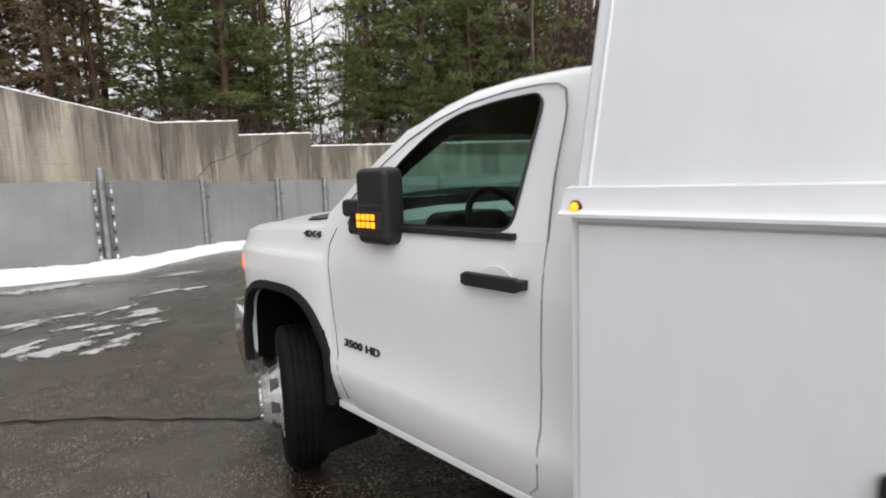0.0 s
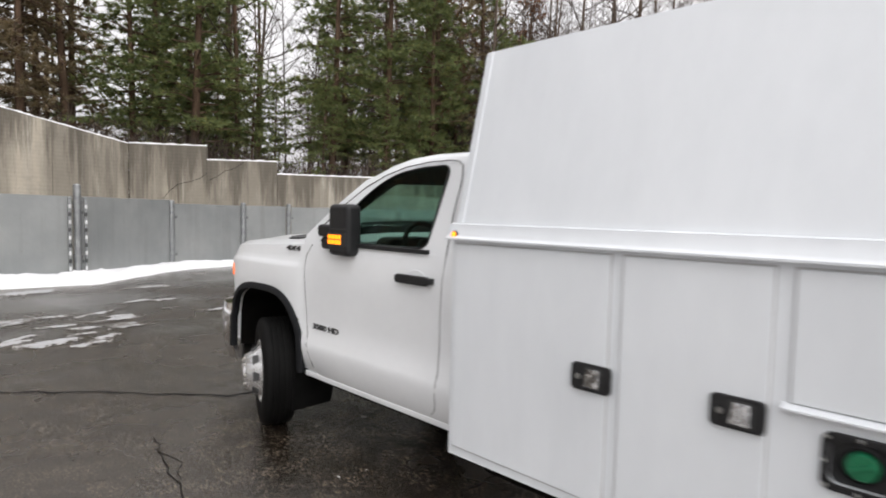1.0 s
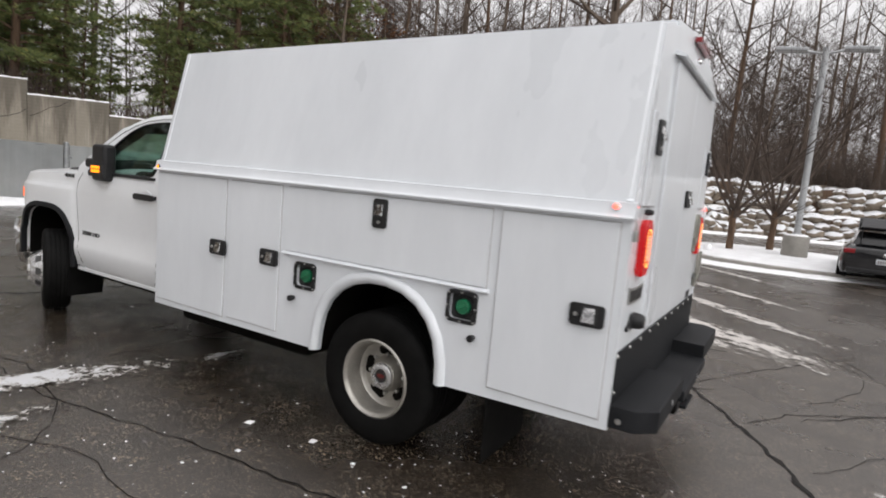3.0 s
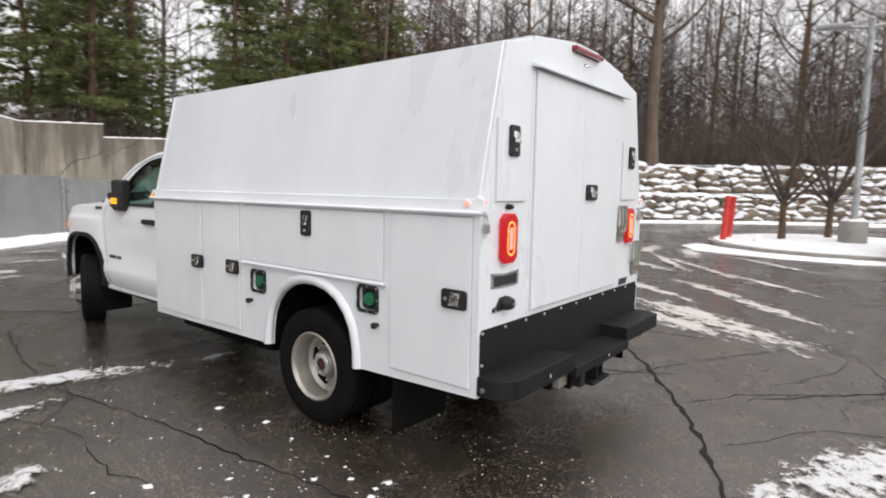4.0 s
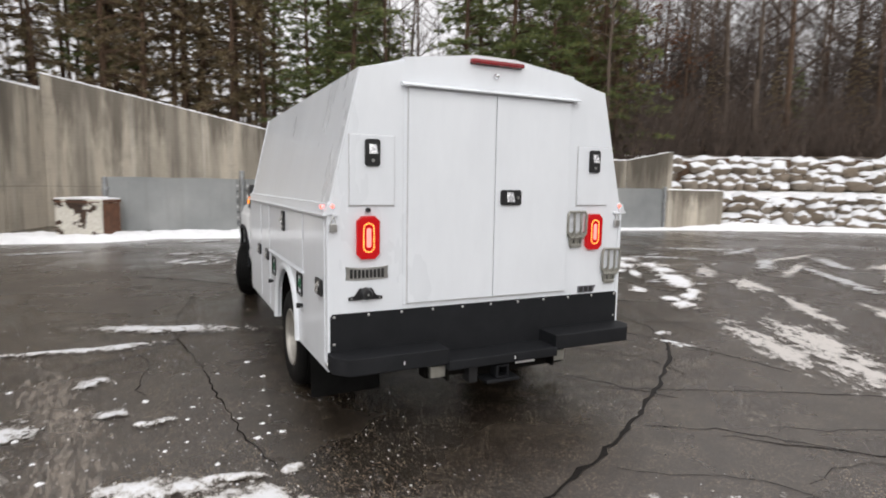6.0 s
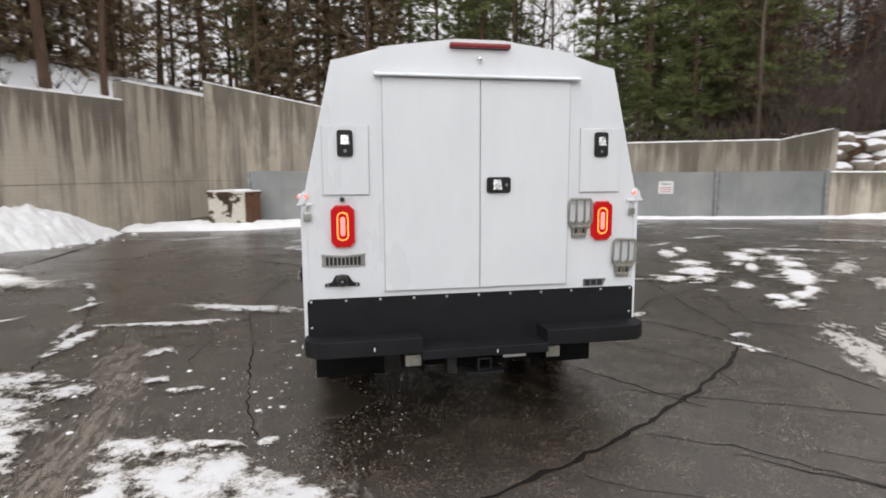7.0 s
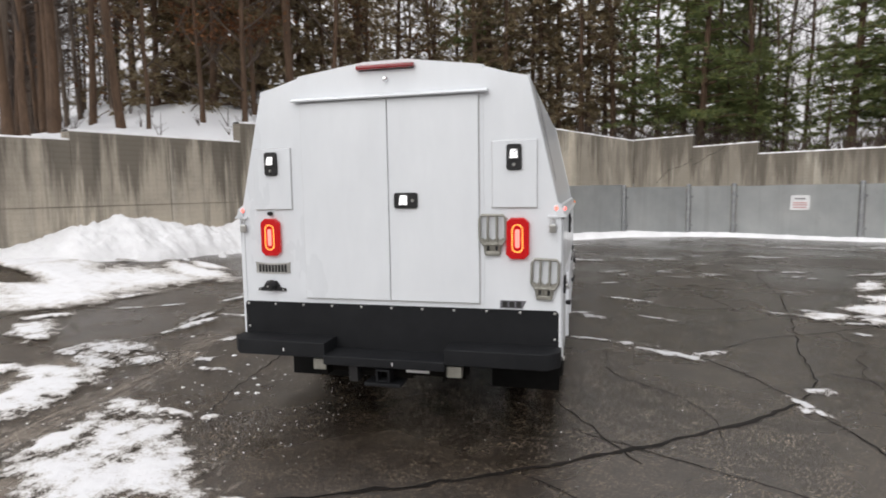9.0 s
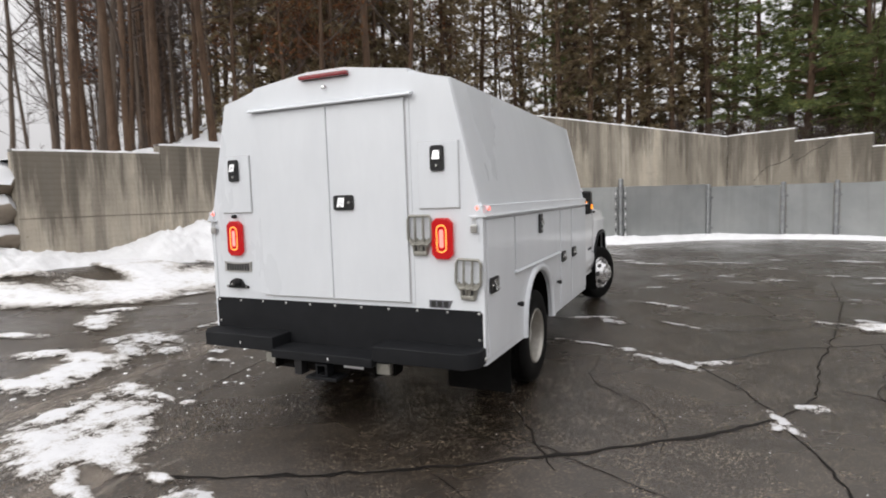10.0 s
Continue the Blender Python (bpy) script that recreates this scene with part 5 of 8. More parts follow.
wheel = part("steering_wheel", shifted(tube(nb(), ringp, 0.017, 9), sm), CABIN, truck, "dark steering wheel")
part("wheel_hub", shifted(lathe(nb(), [(0.075, -0.03), (0.080, 0.0), (0.06, 0.025), (0, 0.03)], seg=20), sm), CABIN, wheel)
for a in (0, 180, 270):
    part("spoke", shifted(boxed(0.06, 0.185, -0.018, 0.018, -0.012, 0.010, 0.005), sm @ pose(0, 0, 0, 0, 0, a)), CABIN, wheel)
part("column", tube(nb(), [(CX - 0.42, 4.49, 1.32), (CX - 0.42, 4.78, 1.20)], 0.04, 10), CABIN, wheel)
for x in (-0.45, 0.40):
    seat = part("bench_cushion", boxed(CX + x - 0.36, CX + x + 0.36, 3.95, 4.42, 0.85, 1.02, 0.05, 3), CABIN, truck, "dark grey seat")
    back = nb()
    box(back, CX + x - 0.33, CX + x + 0.33, 3.76, 3.90, 0.95, 1.40, 0.05, 3)
    part("backrest", shifted(back, Matrix.Translation((0, 0, 0))), CABIN, seat)
    part("headrest", boxed(CX + x - 0.14, CX + x + 0.14, 3.74, 3.84, 1.43, 1.58, 0.04, 3), CABIN, seat)
part("inner_mirror", shifted(boxed(-0.13, 0.13, -0.02, 0.02, -0.04, 0.04, 0.015), Matrix.Translation((CX, 4.50, 1.735))), BLACK, truck, "rear-view mirror")

# ---- ground ----


def smooth(a, b, v):
    t = np.clip((v - a) / (b - a), 0, 1)
    return t * t * (3 - 2 * t)


def fractal(x, y, seed, octaves=5, base=1.0, rough=0.55):
    """Cheap value noise on arrays, about 0 to 1."""
    rng = np.random.RandomState(seed)
    table = rng.rand(256, 256)
    out, amp, tot = np.zeros_like(x), 1.0, 0.0
    for o in range(octaves):
        u, v = x * base * 2 ** o + 17.3 * o + 500, y * base * 2 ** o + 9.1 * o + 500
        iu, iv = np.floor(u).astype(int), np.floor(v).astype(int)
        fu, fv = u - iu, v - iv
        fu, fv = fu * fu * (3 - 2 * fu), fv * fv * (3 - 2 * fv)
        a, b = table[iu % 256, iv % 256], table[(iu + 1) % 256, iv % 256]
        c, d = table[iu % 256, (iv + 1) % 256], table[(iu + 1) % 256, (iv + 1) % 256]
        out += amp * ((a * (1 - fu) + b * fu) * (1 - fv) + (c * (1 - fu) + d * fu) * fv)
        tot += amp
        amp *= rough
    return out / tot


def sheet(name, xs, ys_, zf, keep=None):
    """A height field as a mesh; cells where keep is false are left out."""
    gx, gy = np.meshgrid(xs, ys_, indexing="ij")
    gz = zf(gx, gy)
    nx, ny = gx.shape
    idx = np.arange(nx * ny).reshape(nx, ny)
    quads = np.stack([idx[:-1, :-1], idx[1:, :-1], idx[1:, 1:], idx[:-1, 1:]], -1).reshape(-1, 4)
    if keep is not None:
        k = keep(gx, gy, gz)
        ok = (k[:-1, :-1] | k[1:, :-1] | k[1:, 1:] | k[:-1, 1:]).reshape(-1)
        quads = quads[ok]
    used, inv = np.unique(quads, return_inverse=True)
    co = np.stack([gx.ravel(), gy.ravel(), gz.ravel()], -1)[used]
    me = bpy.data.meshes.new(name)
    me.from_pydata(co.tolist(), [], inv.reshape(-1, 4).tolist())
    me.shade_smooth()
    return me


ground_me = bpy.data.meshes.new("ground")
ground_me.from_pydata([(-900, -900, 0), (900, -900, 0), (900, 900, 0), (-900, 900, 0)], [], [(0, 1, 2, 3)])
ground_me.materials.append(ASPHALT)
tagged(new("ground", ground_me), "wet dark asphalt yard with salt stains and slush", "ground", kind="structure")



def apron(x, y):
    """The asphalt climbs gently towards the foot of the western walls."""
    away = (x + 10.45 - 0.2275 * (y - 3.75)) * 0.975
    return 0.40 * (1 - smooth(0.5, 2.9, away)) * (1 - smooth(5.5, 12.5, y)) * smooth(1.5, 3.4, y)


apron_me = sheet("asphalt_apron", np.arange(-11.2, -6.6, 0.1), np.arange(1.4, 12.8, 0.1), lambda x, y: apron(x, y) - 0.002, lambda x, y, z: z > 0.002)
apron_me.materials.append(ASPHALT)
tagged(new("asphalt_apron", apron_me), "sloping wet asphalt at the foot of the wall", "apron", kind="structure")

# sealed and open cracks in the asphalt
rc = random.Random(5)


def add_crack(pts, width):
    width *= 1.0 if width > 0.04 else 0.72
    bm = nb()
    fine = []
    for (xa, ya), (xb, yb) in zip(pts, pts[1:]):
        n = max(2, int(math.hypot(xb - xa, yb - ya) / 0.09))
        for k in range(n):
            t = k / n
            fine.append((xa + (xb - xa) * t + rc.uniform(-1, 1) * 0.018, ya + (yb - ya) * t + rc.uniform(-1, 1) * 0.018))
    fine.append(pts[-1])
    rows = []
    for i, p in enumerate(fine):
        a, b = Vector(fine[max(0, i - 1)]), Vector(fine[min(len(fine) - 1, i + 1)])
        d = (b - a).normalized()
        w = width * rc.uniform(0.35, 1.15) / 2 * (0.4 if i in (0, len(fine) - 1) else 1)
        rows.append([bm.verts.new((p[0] - d.y * w, p[1] + d.x * w, 0.004)), bm.verts.new((p[0], p[1], 0.007)), bm.verts.new((p[0] + d.y * w, p[1] - d.x * w, 0.004))])
    for a, b in zip(rows, rows[1:]):
        bm.faces.new((a[0], a[1], b[1], b[0]))
        bm.faces.new((a[1], a[2], b[2], b[1]))
    alone("crack_seal", bm, TAR, "dark sealed crack in the asphalt", "crack seal", "cracks in the asphalt", "structure")


add_crack([(-0.60, -1.15), (0.10, -0.86), (0.78, -0.54), (1.40, -0.14), (2.02, 0.28), (2.50, 0.64), (2.78, 0.92), (2.95, 1.12)], 0.041)
add_crack([(2.95, 1.12), (2.72, 1.70), (2.40, 2.25)], 0.025)
add_crack([(2.95, 1.12), (3.25, 1.66), (3.42, 2.60), (3.80, 4.0), (4.20, 5.8), (4.44, 7.9)], 0.022)
add_crack([(2.95, 0.95), (3.10, 0.45), (3.19, -0.16)], 0.026)
add_crack([(1.09, 0.80), (1.50, 0.07), (1.66, -0.20)], 0.020)
add_crack([(1.02, -0.50), (1.45, -0.75), (1.91, -1.30), (2.6, -2.0)], 0.018)
add_crack([(2.40, 2.25), (3.16, 3.06), (3.75, 3.36), (5.2, 4.2)], 0.018)
add_crack([(3.42, 1.92), (3.67, 1.74), (4.6, 1.3)], 0.020)
add_crack([(-2.00, 3.35), (-1.79, 2.22), (-1.69, 1.18), (-1.60, 0.50), (-1.46, -0.1)], 0.017)
add_crack([(-2.00, 3.35), (-1.95, 4.4), (-1.70, 5.85)], 0.013)
add_crack([(-1.38, 3.83), (-0.46, 3.83), (0.3, 3.9)], 0.022)
add_crack([(-2.6, 7.9), (-1.71, 7.20), (-0.92, 6.35), (0.6, 6.1)], 0.045)
add_crack([(-1.78, 5.65), (-1.72, 5.30), (-1.86, 4.97)], 0.010)
add_crack([(-4.76, 6.07), (-4.2, 4.6), (-3.81, 3.40), (-3.59, 1.77), (-3.3, 0.8)], 0.025)
add_crack([(1.37, -0.83), (2.14, -1.55), (3.2, -2.3)], 0.018)
add_crack([(1.24, 0.23), (2.4, -0.35), (4.2, -1.4)], 0.015)

# hairline cracks that wander over the yard
rh = random.Random(41)
for x, y, heading, steps, width in ((1.3, -1.5, 20, 9, 0.008), (2.2, 0.2, 75, 8, 0.009), (3.6, 1.0, 100, 9, 0.010), (4.4, 2.6, 15, 8, 0.008), (2.0, 3.4, 65, 8, 0.008), (3.3, 4.6, 120, 8, 0.008),
                                    (1.9, -0.9, -35, 8, 0.008), (4.9, -0.2, 70, 7, 0.010), (-2.9, 2.4, 30, 8, 0.009), (-2.2, 1.4, 70, 8, 0.008), (-0.9, -1.7, 10, 9, 0.009), (0.4, -0.9, -60, 6, 0.008), (5.2, 4.9, 40, 8, 0.010), (3.0, 6.6, 25, 8, 0.010)):
    pts = [(x, y)]
    for _ in range(steps):
        heading += rh.uniform(-38, 38)
        pts.append((pts[-1][0] + 0.30 * math.cos(radians(heading)), pts[-1][1] + 0.30 * math.sin(radians(heading))))
    add_crack(pts, width)

# ---- snow lying on the yard: ellipses of x, y, half length, half width, turn ----
NEAR = [(-3.24, 0.16, 0.66, 0.45, 98), (-3.66, 0.52, 0.36, 0.2, -20), (-3.34, -0.32, 0.42, 0.16, 10), (-4.29, 0.48, 0.42, 0.2, 20), (-1.8, -0.5, 0.71, 0.43, -38), (-2.09, -0.06, 0.3, 0.19, -12), (-1.73, -0.08, 0.28, 0.06, -14),
        (-1.31, -0.74, 0.48, 0.25, -38), (-1.65, -1.08, 0.71, 0.34, -28), (-1.17, -0.92, 0.45, 0.23, -36), (-2.13, -0.72, 0.37, 0.17, 95), (-0.95, -1.38, 0.36, 0.1, -35), (-1.39, -0.11, 0.11, 0.07, 20), (-0.5, -1.12, 0.12, 0.06, 0),
        (-0.22, -1.25, 0.15, 0.07, 20), (-0.8, -1.42, 0.2, 0.08, -20), (-2.24, 0.92, 0.09, 0.05, 0), (-1.95, -1.62, 0.59, 0.21, -8), (-1.25, -1.72, 0.54, 0.16, -12)]
RUTS = [(-2.56, -0.40, 1.25, 0.125, 93), (-2.78, 1.35, 0.95, 0.14, 106)]
STRIPS = [(-2.05, 3.70, 0.85, 0.17, -21), (-2.46, 3.08, 0.34, 0.10, 7), (-0.75, 3.26, 0.20, 0.08, 0), (-3.0, 3.10, 0.65, 0.08, -5), (-2.42, 1.19, 0.14, 0.09, 0), (-2.10, 0.92, 0.12, 0.08, 30), (-3.58, 2.50, 0.55, 0.10, 84), (-2.6, 2.0, 0.16, 0.10, 40), (-3.02, 1.06, 0.24, 0.16, 30), (-3.72, 1.38, 0.62, 0.26, -10), (-4.15, 1.15, 0.35, 0.14, 0), (-3.45, 0.90, 0.40, 0.14, -15), (-4.11, 4.2, 0.4, 0.06, 70)]
EDGE = [(0.48, -1.56, 0.66, 0.15, -25), (-0.10, -1.20, 0.14, 0.05, 0), (1.15, -1.90, 0.35, 0.10, -25), (1.45, 2.72, 0.42, 0.035, -15), (2.14, 2.28, 0.36, 0.060, -25), (2.52, 2.36, 0.20, 0.045, 30),
        (1.99, 5.17, 0.36, 0.04, -30), (1.12, 4.07, 0.27, 0.03, 20), (3.20, 1.39, 0.10, 0.05, 0), (2.95, 1.04, 0.04, 0.13, 20), (3.10, 1.38, 0.05, 0.04, 0), (2.90, 0.92, 0.04, 0.05, 0)]
TRACKS = [(4.25, 0.10, 1.55, 0.30, 53), (3.85, 0.55, 1.15, 0.20, 62), (5.7, -0.2, 1.35, 0.14, 44), (6.6, 0.6, 1.2, 0.14, 46), (7.3, 3.3, 0.9, 0.2, 50), (7.6, 5.9, 0.7, 0.14, -20), (7.9, 4.7, 0.8, 0.16, 40), (6.2, 1.6, 1.2, 0.12, 52)]
CHUNKS = [(5.86, 6.96, 0.76, 0.22, 60), (6.51, 7.5, 0.53, 0.17, 59), (5.55, 5.74, 0.46, 0.31, 58), (5.12, 4.89, 0.64, 0.45, 58), (4.33, 4.39, 0.39, 0.24, 60), (4.81, 4.18, 0.27, 0.16, 57),
          (6.97, 6.21, 0.81, 0.32, 54), (6.33, 5.47, 0.31, 0.13, 54), (6.31, 5.06, 0.64, 0.14, 53), (7.83, 6.88, 0.52, 0.33, 53), (7.57, 5.88, 0.44, 0.27, 51), (7.17, 5.13, 0.53, 0.31, 50),
          (6.43, 4.12, 1.03, 0.34, 50), (5.02, 3.64, 0.4, 0.18, 54), (4.9, 2.85, 0.21, 0.14, 52), (4.74, 2.43, 0.33, 0.22, 51), (5.31, 2.85, 0.3, 0.17, 50), (5.77, 3.18, 0.33, 0.17, 49)]
FAR = [(-4.65, 5.75, 0.40, 0.08, -60), (-4.2, 4.6, 0.5, 0.05, -70), (-3.8, 3.0, 0.5, 0.06, -85), (-5.5, 6.2, 0.55, 0.16, 40), (-5.25, 3.32, 0.24, 0.07, 25), (-4.78, 3.62, 0.30, 0.06, 35), (0.1, 12.1, 0.40, 0.10, 20), (0.5, 12.0, 0.25, 0.08, 0)]
FAR2 = [(-1.1, 14.2, 1.0, 0.3, 10), (0.8, 13.8, 0.5, 0.14, 0), (3.78, 7.97, 0.35, 0.06, -25), (4.65, 8.68, 0.30, 0.06, 0), (2.06, 7.77, 0.28, 0.06, 0), (2.33, 10.5, 0.35, 0.07, 0), (3.55, 7.86, 0.3, 0.05, 0),
        (3.0, 10.4, 0.5, 0.08, 0), (5.6, 11.0, 0.6, 0.10, -10), (6.6, 8.4, 0.6, 0.14, 30), (8.5, 9.5, 0.8, 0.16, 20), (8.8, 6.9, 0.8, 0.2, -30), (8.9, 13.4, 0.6, 0.2, 0)]
FAR3 = [(7.2, 13.2, 0.9, 0.14, -10), (10.6, 11.4, 1.2, 0.2, -20), (11.5, 8.0, 1.4, 0.22, -30), (-4.5, 12.2, 0.8, 0.12, 10),
        (1.4, 10.0, 0.5, 0.08, 0), (9.5, 3.0, 1.8, 0.22, 50), (12.0, 4.6, 1.6, 0.25, 45), (10.5, 5.2, 1.5, 0.2, 35), (12.4, 7.2, 1.5, 0.2, 20)]
WEST = [(-8.00, 4.45, 2.2, 0.95, -46), (-7.30, 5.00, 1.9, 1.15, 62), (-6.95, 3.55, 0.95, 0.75, 60), (-6.65, 6.65, 1.65, 0.34, -31), (-8.45, 2.62, 2.1, 0.46, 14), (-10.3, 3.3, 1.0, 0.45, 30), (-9.3, 5.2, 1.3, 0.40, 72), (-9.0, 6.6, 1.0, 0.55, 70), (-7.0, 7.5, 0.7, 0.2, -20)]
SPILL = [(-5.45, 1.90, 0.62, 0.30, -35), (-5.05, 1.62, 0.35, 0.18, -40), (-6.1, 4.1, 0.6, 0.20, 60), (-6.0, 2.6, 0.4, 0.2, 40), (-5.8, 0.9, 0.6, 0.18, 10)]
BARE = [(-9.55, 4.12, 1.20, 0.42, 12), (-8.35, 6.35, 0.55, 0.16, 40)]
FILM = [(-2.56, -0.30, 1.5, 0.30, 93), (-2.80, 1.55, 1.2, 0.28, 107), (-1.05, -1.20, 0.75, 0.42, 97), (-1.9, -1.45, 0.7, 0.40, 100), (-3.6, 0.6, 0.9, 0.5, 100)]


def blobs(x, y, spots):
    best = np.full_like(x, -9.0)
    for cx, cy, a, b, turn in spots:
        c, s = math.cos(radians(turn)), math.sin(radians(turn))
        u, v = ((x - cx) * c + (y - cy) * s) / a, (-(x - cx) * s + (y - cy) * c) / b
        best = np.maximum(best, 1 - np.sqrt(u * u + v * v))
    return best


def cover(x, y, spots, ragged, seed, base, holes=()):
    c = np.minimum(blobs(x, y, spots) * 1.1, 0.72) + ragged * (fractal(x, y, seed, 6, base, 0.74) - 0.52)
    if holes:
        c = np.minimum(c, -blobs(x, y, holes) * 1.6 + ragged * 0.5 * (fractal(x, y, seed + 1, 5, base) - 0.5))
    return c


def lay_snow(name, x0, x1, y0, y1, step, spots, height, mat, label, ragged=1.4, seed=3, base=3.0, holes=(), low=0.004):
    def zf(x, y):
        c = cover(x, y, spots, ragged, seed, base, holes)
        lump = fractal(x, y, seed + 9, 5, 7.0, 0.7)
        z = low + height * np.clip(c, 0, 1) ** 0.7 * (0.45 + lump) + apron(x, y)
        return np.where(c > -0.55, z, -0.01)
    me = sheet(name, np.arange(x0, x1, step), np.arange(y0, y1, step), zf, lambda x, y, z: z > 0)
    co = np.empty(len(me.vertices) * 3)
    me.vertices.foreach_get("co", co)
    co = co.reshape(-1, 3)
    thick = cover(co[:, 0], co[:, 1], spots, ragged, seed, base, holes)
    me.attributes.new("thick", "FLOAT", "POINT").data.foreach_set("value", thick.astype(np.float32))
    me.materials.append(mat)
    return tagged(new(name, me), label, "snow patch", kind="stuff")


rs = random.Random(19)
FLECKS = [(rs.uniform(0.5, 9.5), rs.uniform(3.2, 14.0), rs.uniform(0.10, 0.34), rs.uniform(0.05, 0.11), rs.uniform(-35, 35)) for _ in range(48)]
SPECKS = [(rs.uniform(-2.1, -0.5), rs.uniform(9.1, 11.3), rs.uniform(0.14, 0.42), rs.uniform(0.07, 0.13), rs.uniform(-5, 45)) for _ in range(20)]
FAR2, FAR = FAR2 + FLECKS, FAR + SPECKS
lay_snow("snow_patch", -5.0, 0.2, -1.6, 4.3, 0.020, NEAR, 0.030, OLDSNOW, "trampled dirty snow left on the asphalt", 1.5, 3, 3.0, RUTS, low=0.007)
lay_snow("snow_patch", -4.2, -0.3, 0.4, 4.5, 0.025, STRIPS, 0.014, STRIPSNOW, "splattered strips of snow on the asphalt", 1.3, 13, 4.0, low=0.011)
EDGE = [(x, y, a * 1.15, b * 1.6, turn) for x, y, a, b, turn in EDGE]
TRACKS = [(x, y, a, b * (1.15 if a > 0.9 else 1.5), turn) for x, y, a, b, turn in TRACKS]
lay_snow("snow_patch", -0.6, 3.6, -2.5, 5.6, 0.022, EDGE, 0.014, STRIPSNOW, "ragged strips of old snow on the asphalt", 1.5, 11, 5.0)
lay_snow("snow_patch", 2.6, 9.2, -1.6, 8.0, 0.035, TRACKS, 0.010, TRACKSNOW, "snow smeared along tyre tracks", 1.3, 21, 2.6)
lay_snow("snow_patch", 3.6, 9.2, 1.4, 9.6, 0.035, CHUNKS, 0.022, OLDSNOW, "scattered flat lumps of old snow", 1.5, 27, 3.0, low=0.009)
lay_snow("snow_patch", -7.2, 1.6, 1.8, 13.4, 0.045, FAR, 0.012, THINSNOW, "thin scattered snow on the asphalt", 1.8, 31, 3.0, low=0.006)
lay_snow("snow_patch", -2.6, 10.5, 2.8, 14.8, 0.045, FAR2, 0.010, THINSNOW, "thin wind-blown snow streaks", 1.8, 41, 2.6, low=0.008)
lay_snow("snow_patch", -8.0, 14.5, 1.0, 14.5, 0.07, FAR3, 0.010, THINSNOW, "thin wind-blown snow streaks", 1.8, 51, 2.4, low=0.010)
lay_snow("snow_patch", -10.2, -3.8, 0.8, 8.6, 0.045, [(x, y, a * 1.15, b * 1.45, turn) for x, y, a, b, turn in WEST], 0.085, BRIGHTSNOW, "bright snow spread below the snow bank", 0.75, 61, 1.6, BARE, low=0.009)
lay_snow("snow_patch", -6.8, -4.2, 0.4, 5.0, 0.035, SPILL, 0.02, OLDSNOW, "thin snow spilled from the bank", 1.6, 65, 3.0, low=0.012)
ARCS = [(9.5, 1.5, 2.0, 0.12, 38), (10.5, 2.6, 2.2, 0.12, 30), (11.5, 0.6, 1.8, 0.14, 45), (8.2, 0.2, 1.6, 0.10, 45), (12.6, 2.6, 1.4, 0.26, 20), (13.0, 3.8, 1.3, 0.25, 8), (10.0, 4.2, 1.6, 0.14, 25), (12.0, 5.6, 1.6, 0.14, 12), (13.1, 1.4, 0.7, 0.3, 70)]
lay_snow("snow_patch", 6.4, 15.0, -1.6, 7.0, 0.05, ARCS, 0.008, TRACKSNOW, "thin arcs of snow left by turning tyres", 1.3, 83, 2.0, low=0.012)
lay_snow("slush_film", -7.5, 0.6, -2.2, 4.6, 0.06, FILM, 0.0, SLUSH, "brown slush smeared by tyres", 1.2, 71, 1.6, low=0.003)


def crumbs(n, x0, x1, y0, y1, seed, size):
    """Scattered crumbs of ice, too many to count."""
    r = random.Random(seed)
    vs, fs = [], []
    for _ in range(n):
        x, y, s = r.uniform(x0, x1), r.uniform(y0, y1), size * r.uniform(0.3, 1.0) ** 2
        k = len(vs)
        a = r.uniform(0, 6.3)
        for j in range(4):
            vs.append((x + s * math.cos(a + j * 1.57) * r.uniform(0.6, 1.3), y + s * math.sin(a + j * 1.57) * r.uniform(0.6, 1.3), 0.0005))
        vs.append((x, y, 0.35 * s))
        fs += [(k + j, k + (j + 1) % 4, k + 4) for j in range(4)]
    me = bpy.data.meshes.new("ice_crumbs")
    me.from_pydata(vs, [], fs)
    me.materials.append(SNOW)
    tagged(new("ice_crumbs", me), "crumbs of ice and grit strewn over the asphalt", "ice crumbs", kind="stuff")


crumbs(600, -4.2, -0.9, -2.4, 4.5, 3, 0.010)
crumbs(420, 0.5, 5.0, -2.4, 4.5, 4, 0.006)
crumbs(500, -2.6, -0.4, -1.6, 1.2, 8, 0.008)
crumbs(90, -3.6, -1.0, -1.4, 1.6, 6, 0.022)
crumbs(36, -3.2, -1.3, -0.8, 2.2, 16, 0.036)

# ---- retaining walls: x, y of each end, base, top at each end ----
rw = random.Random(9)


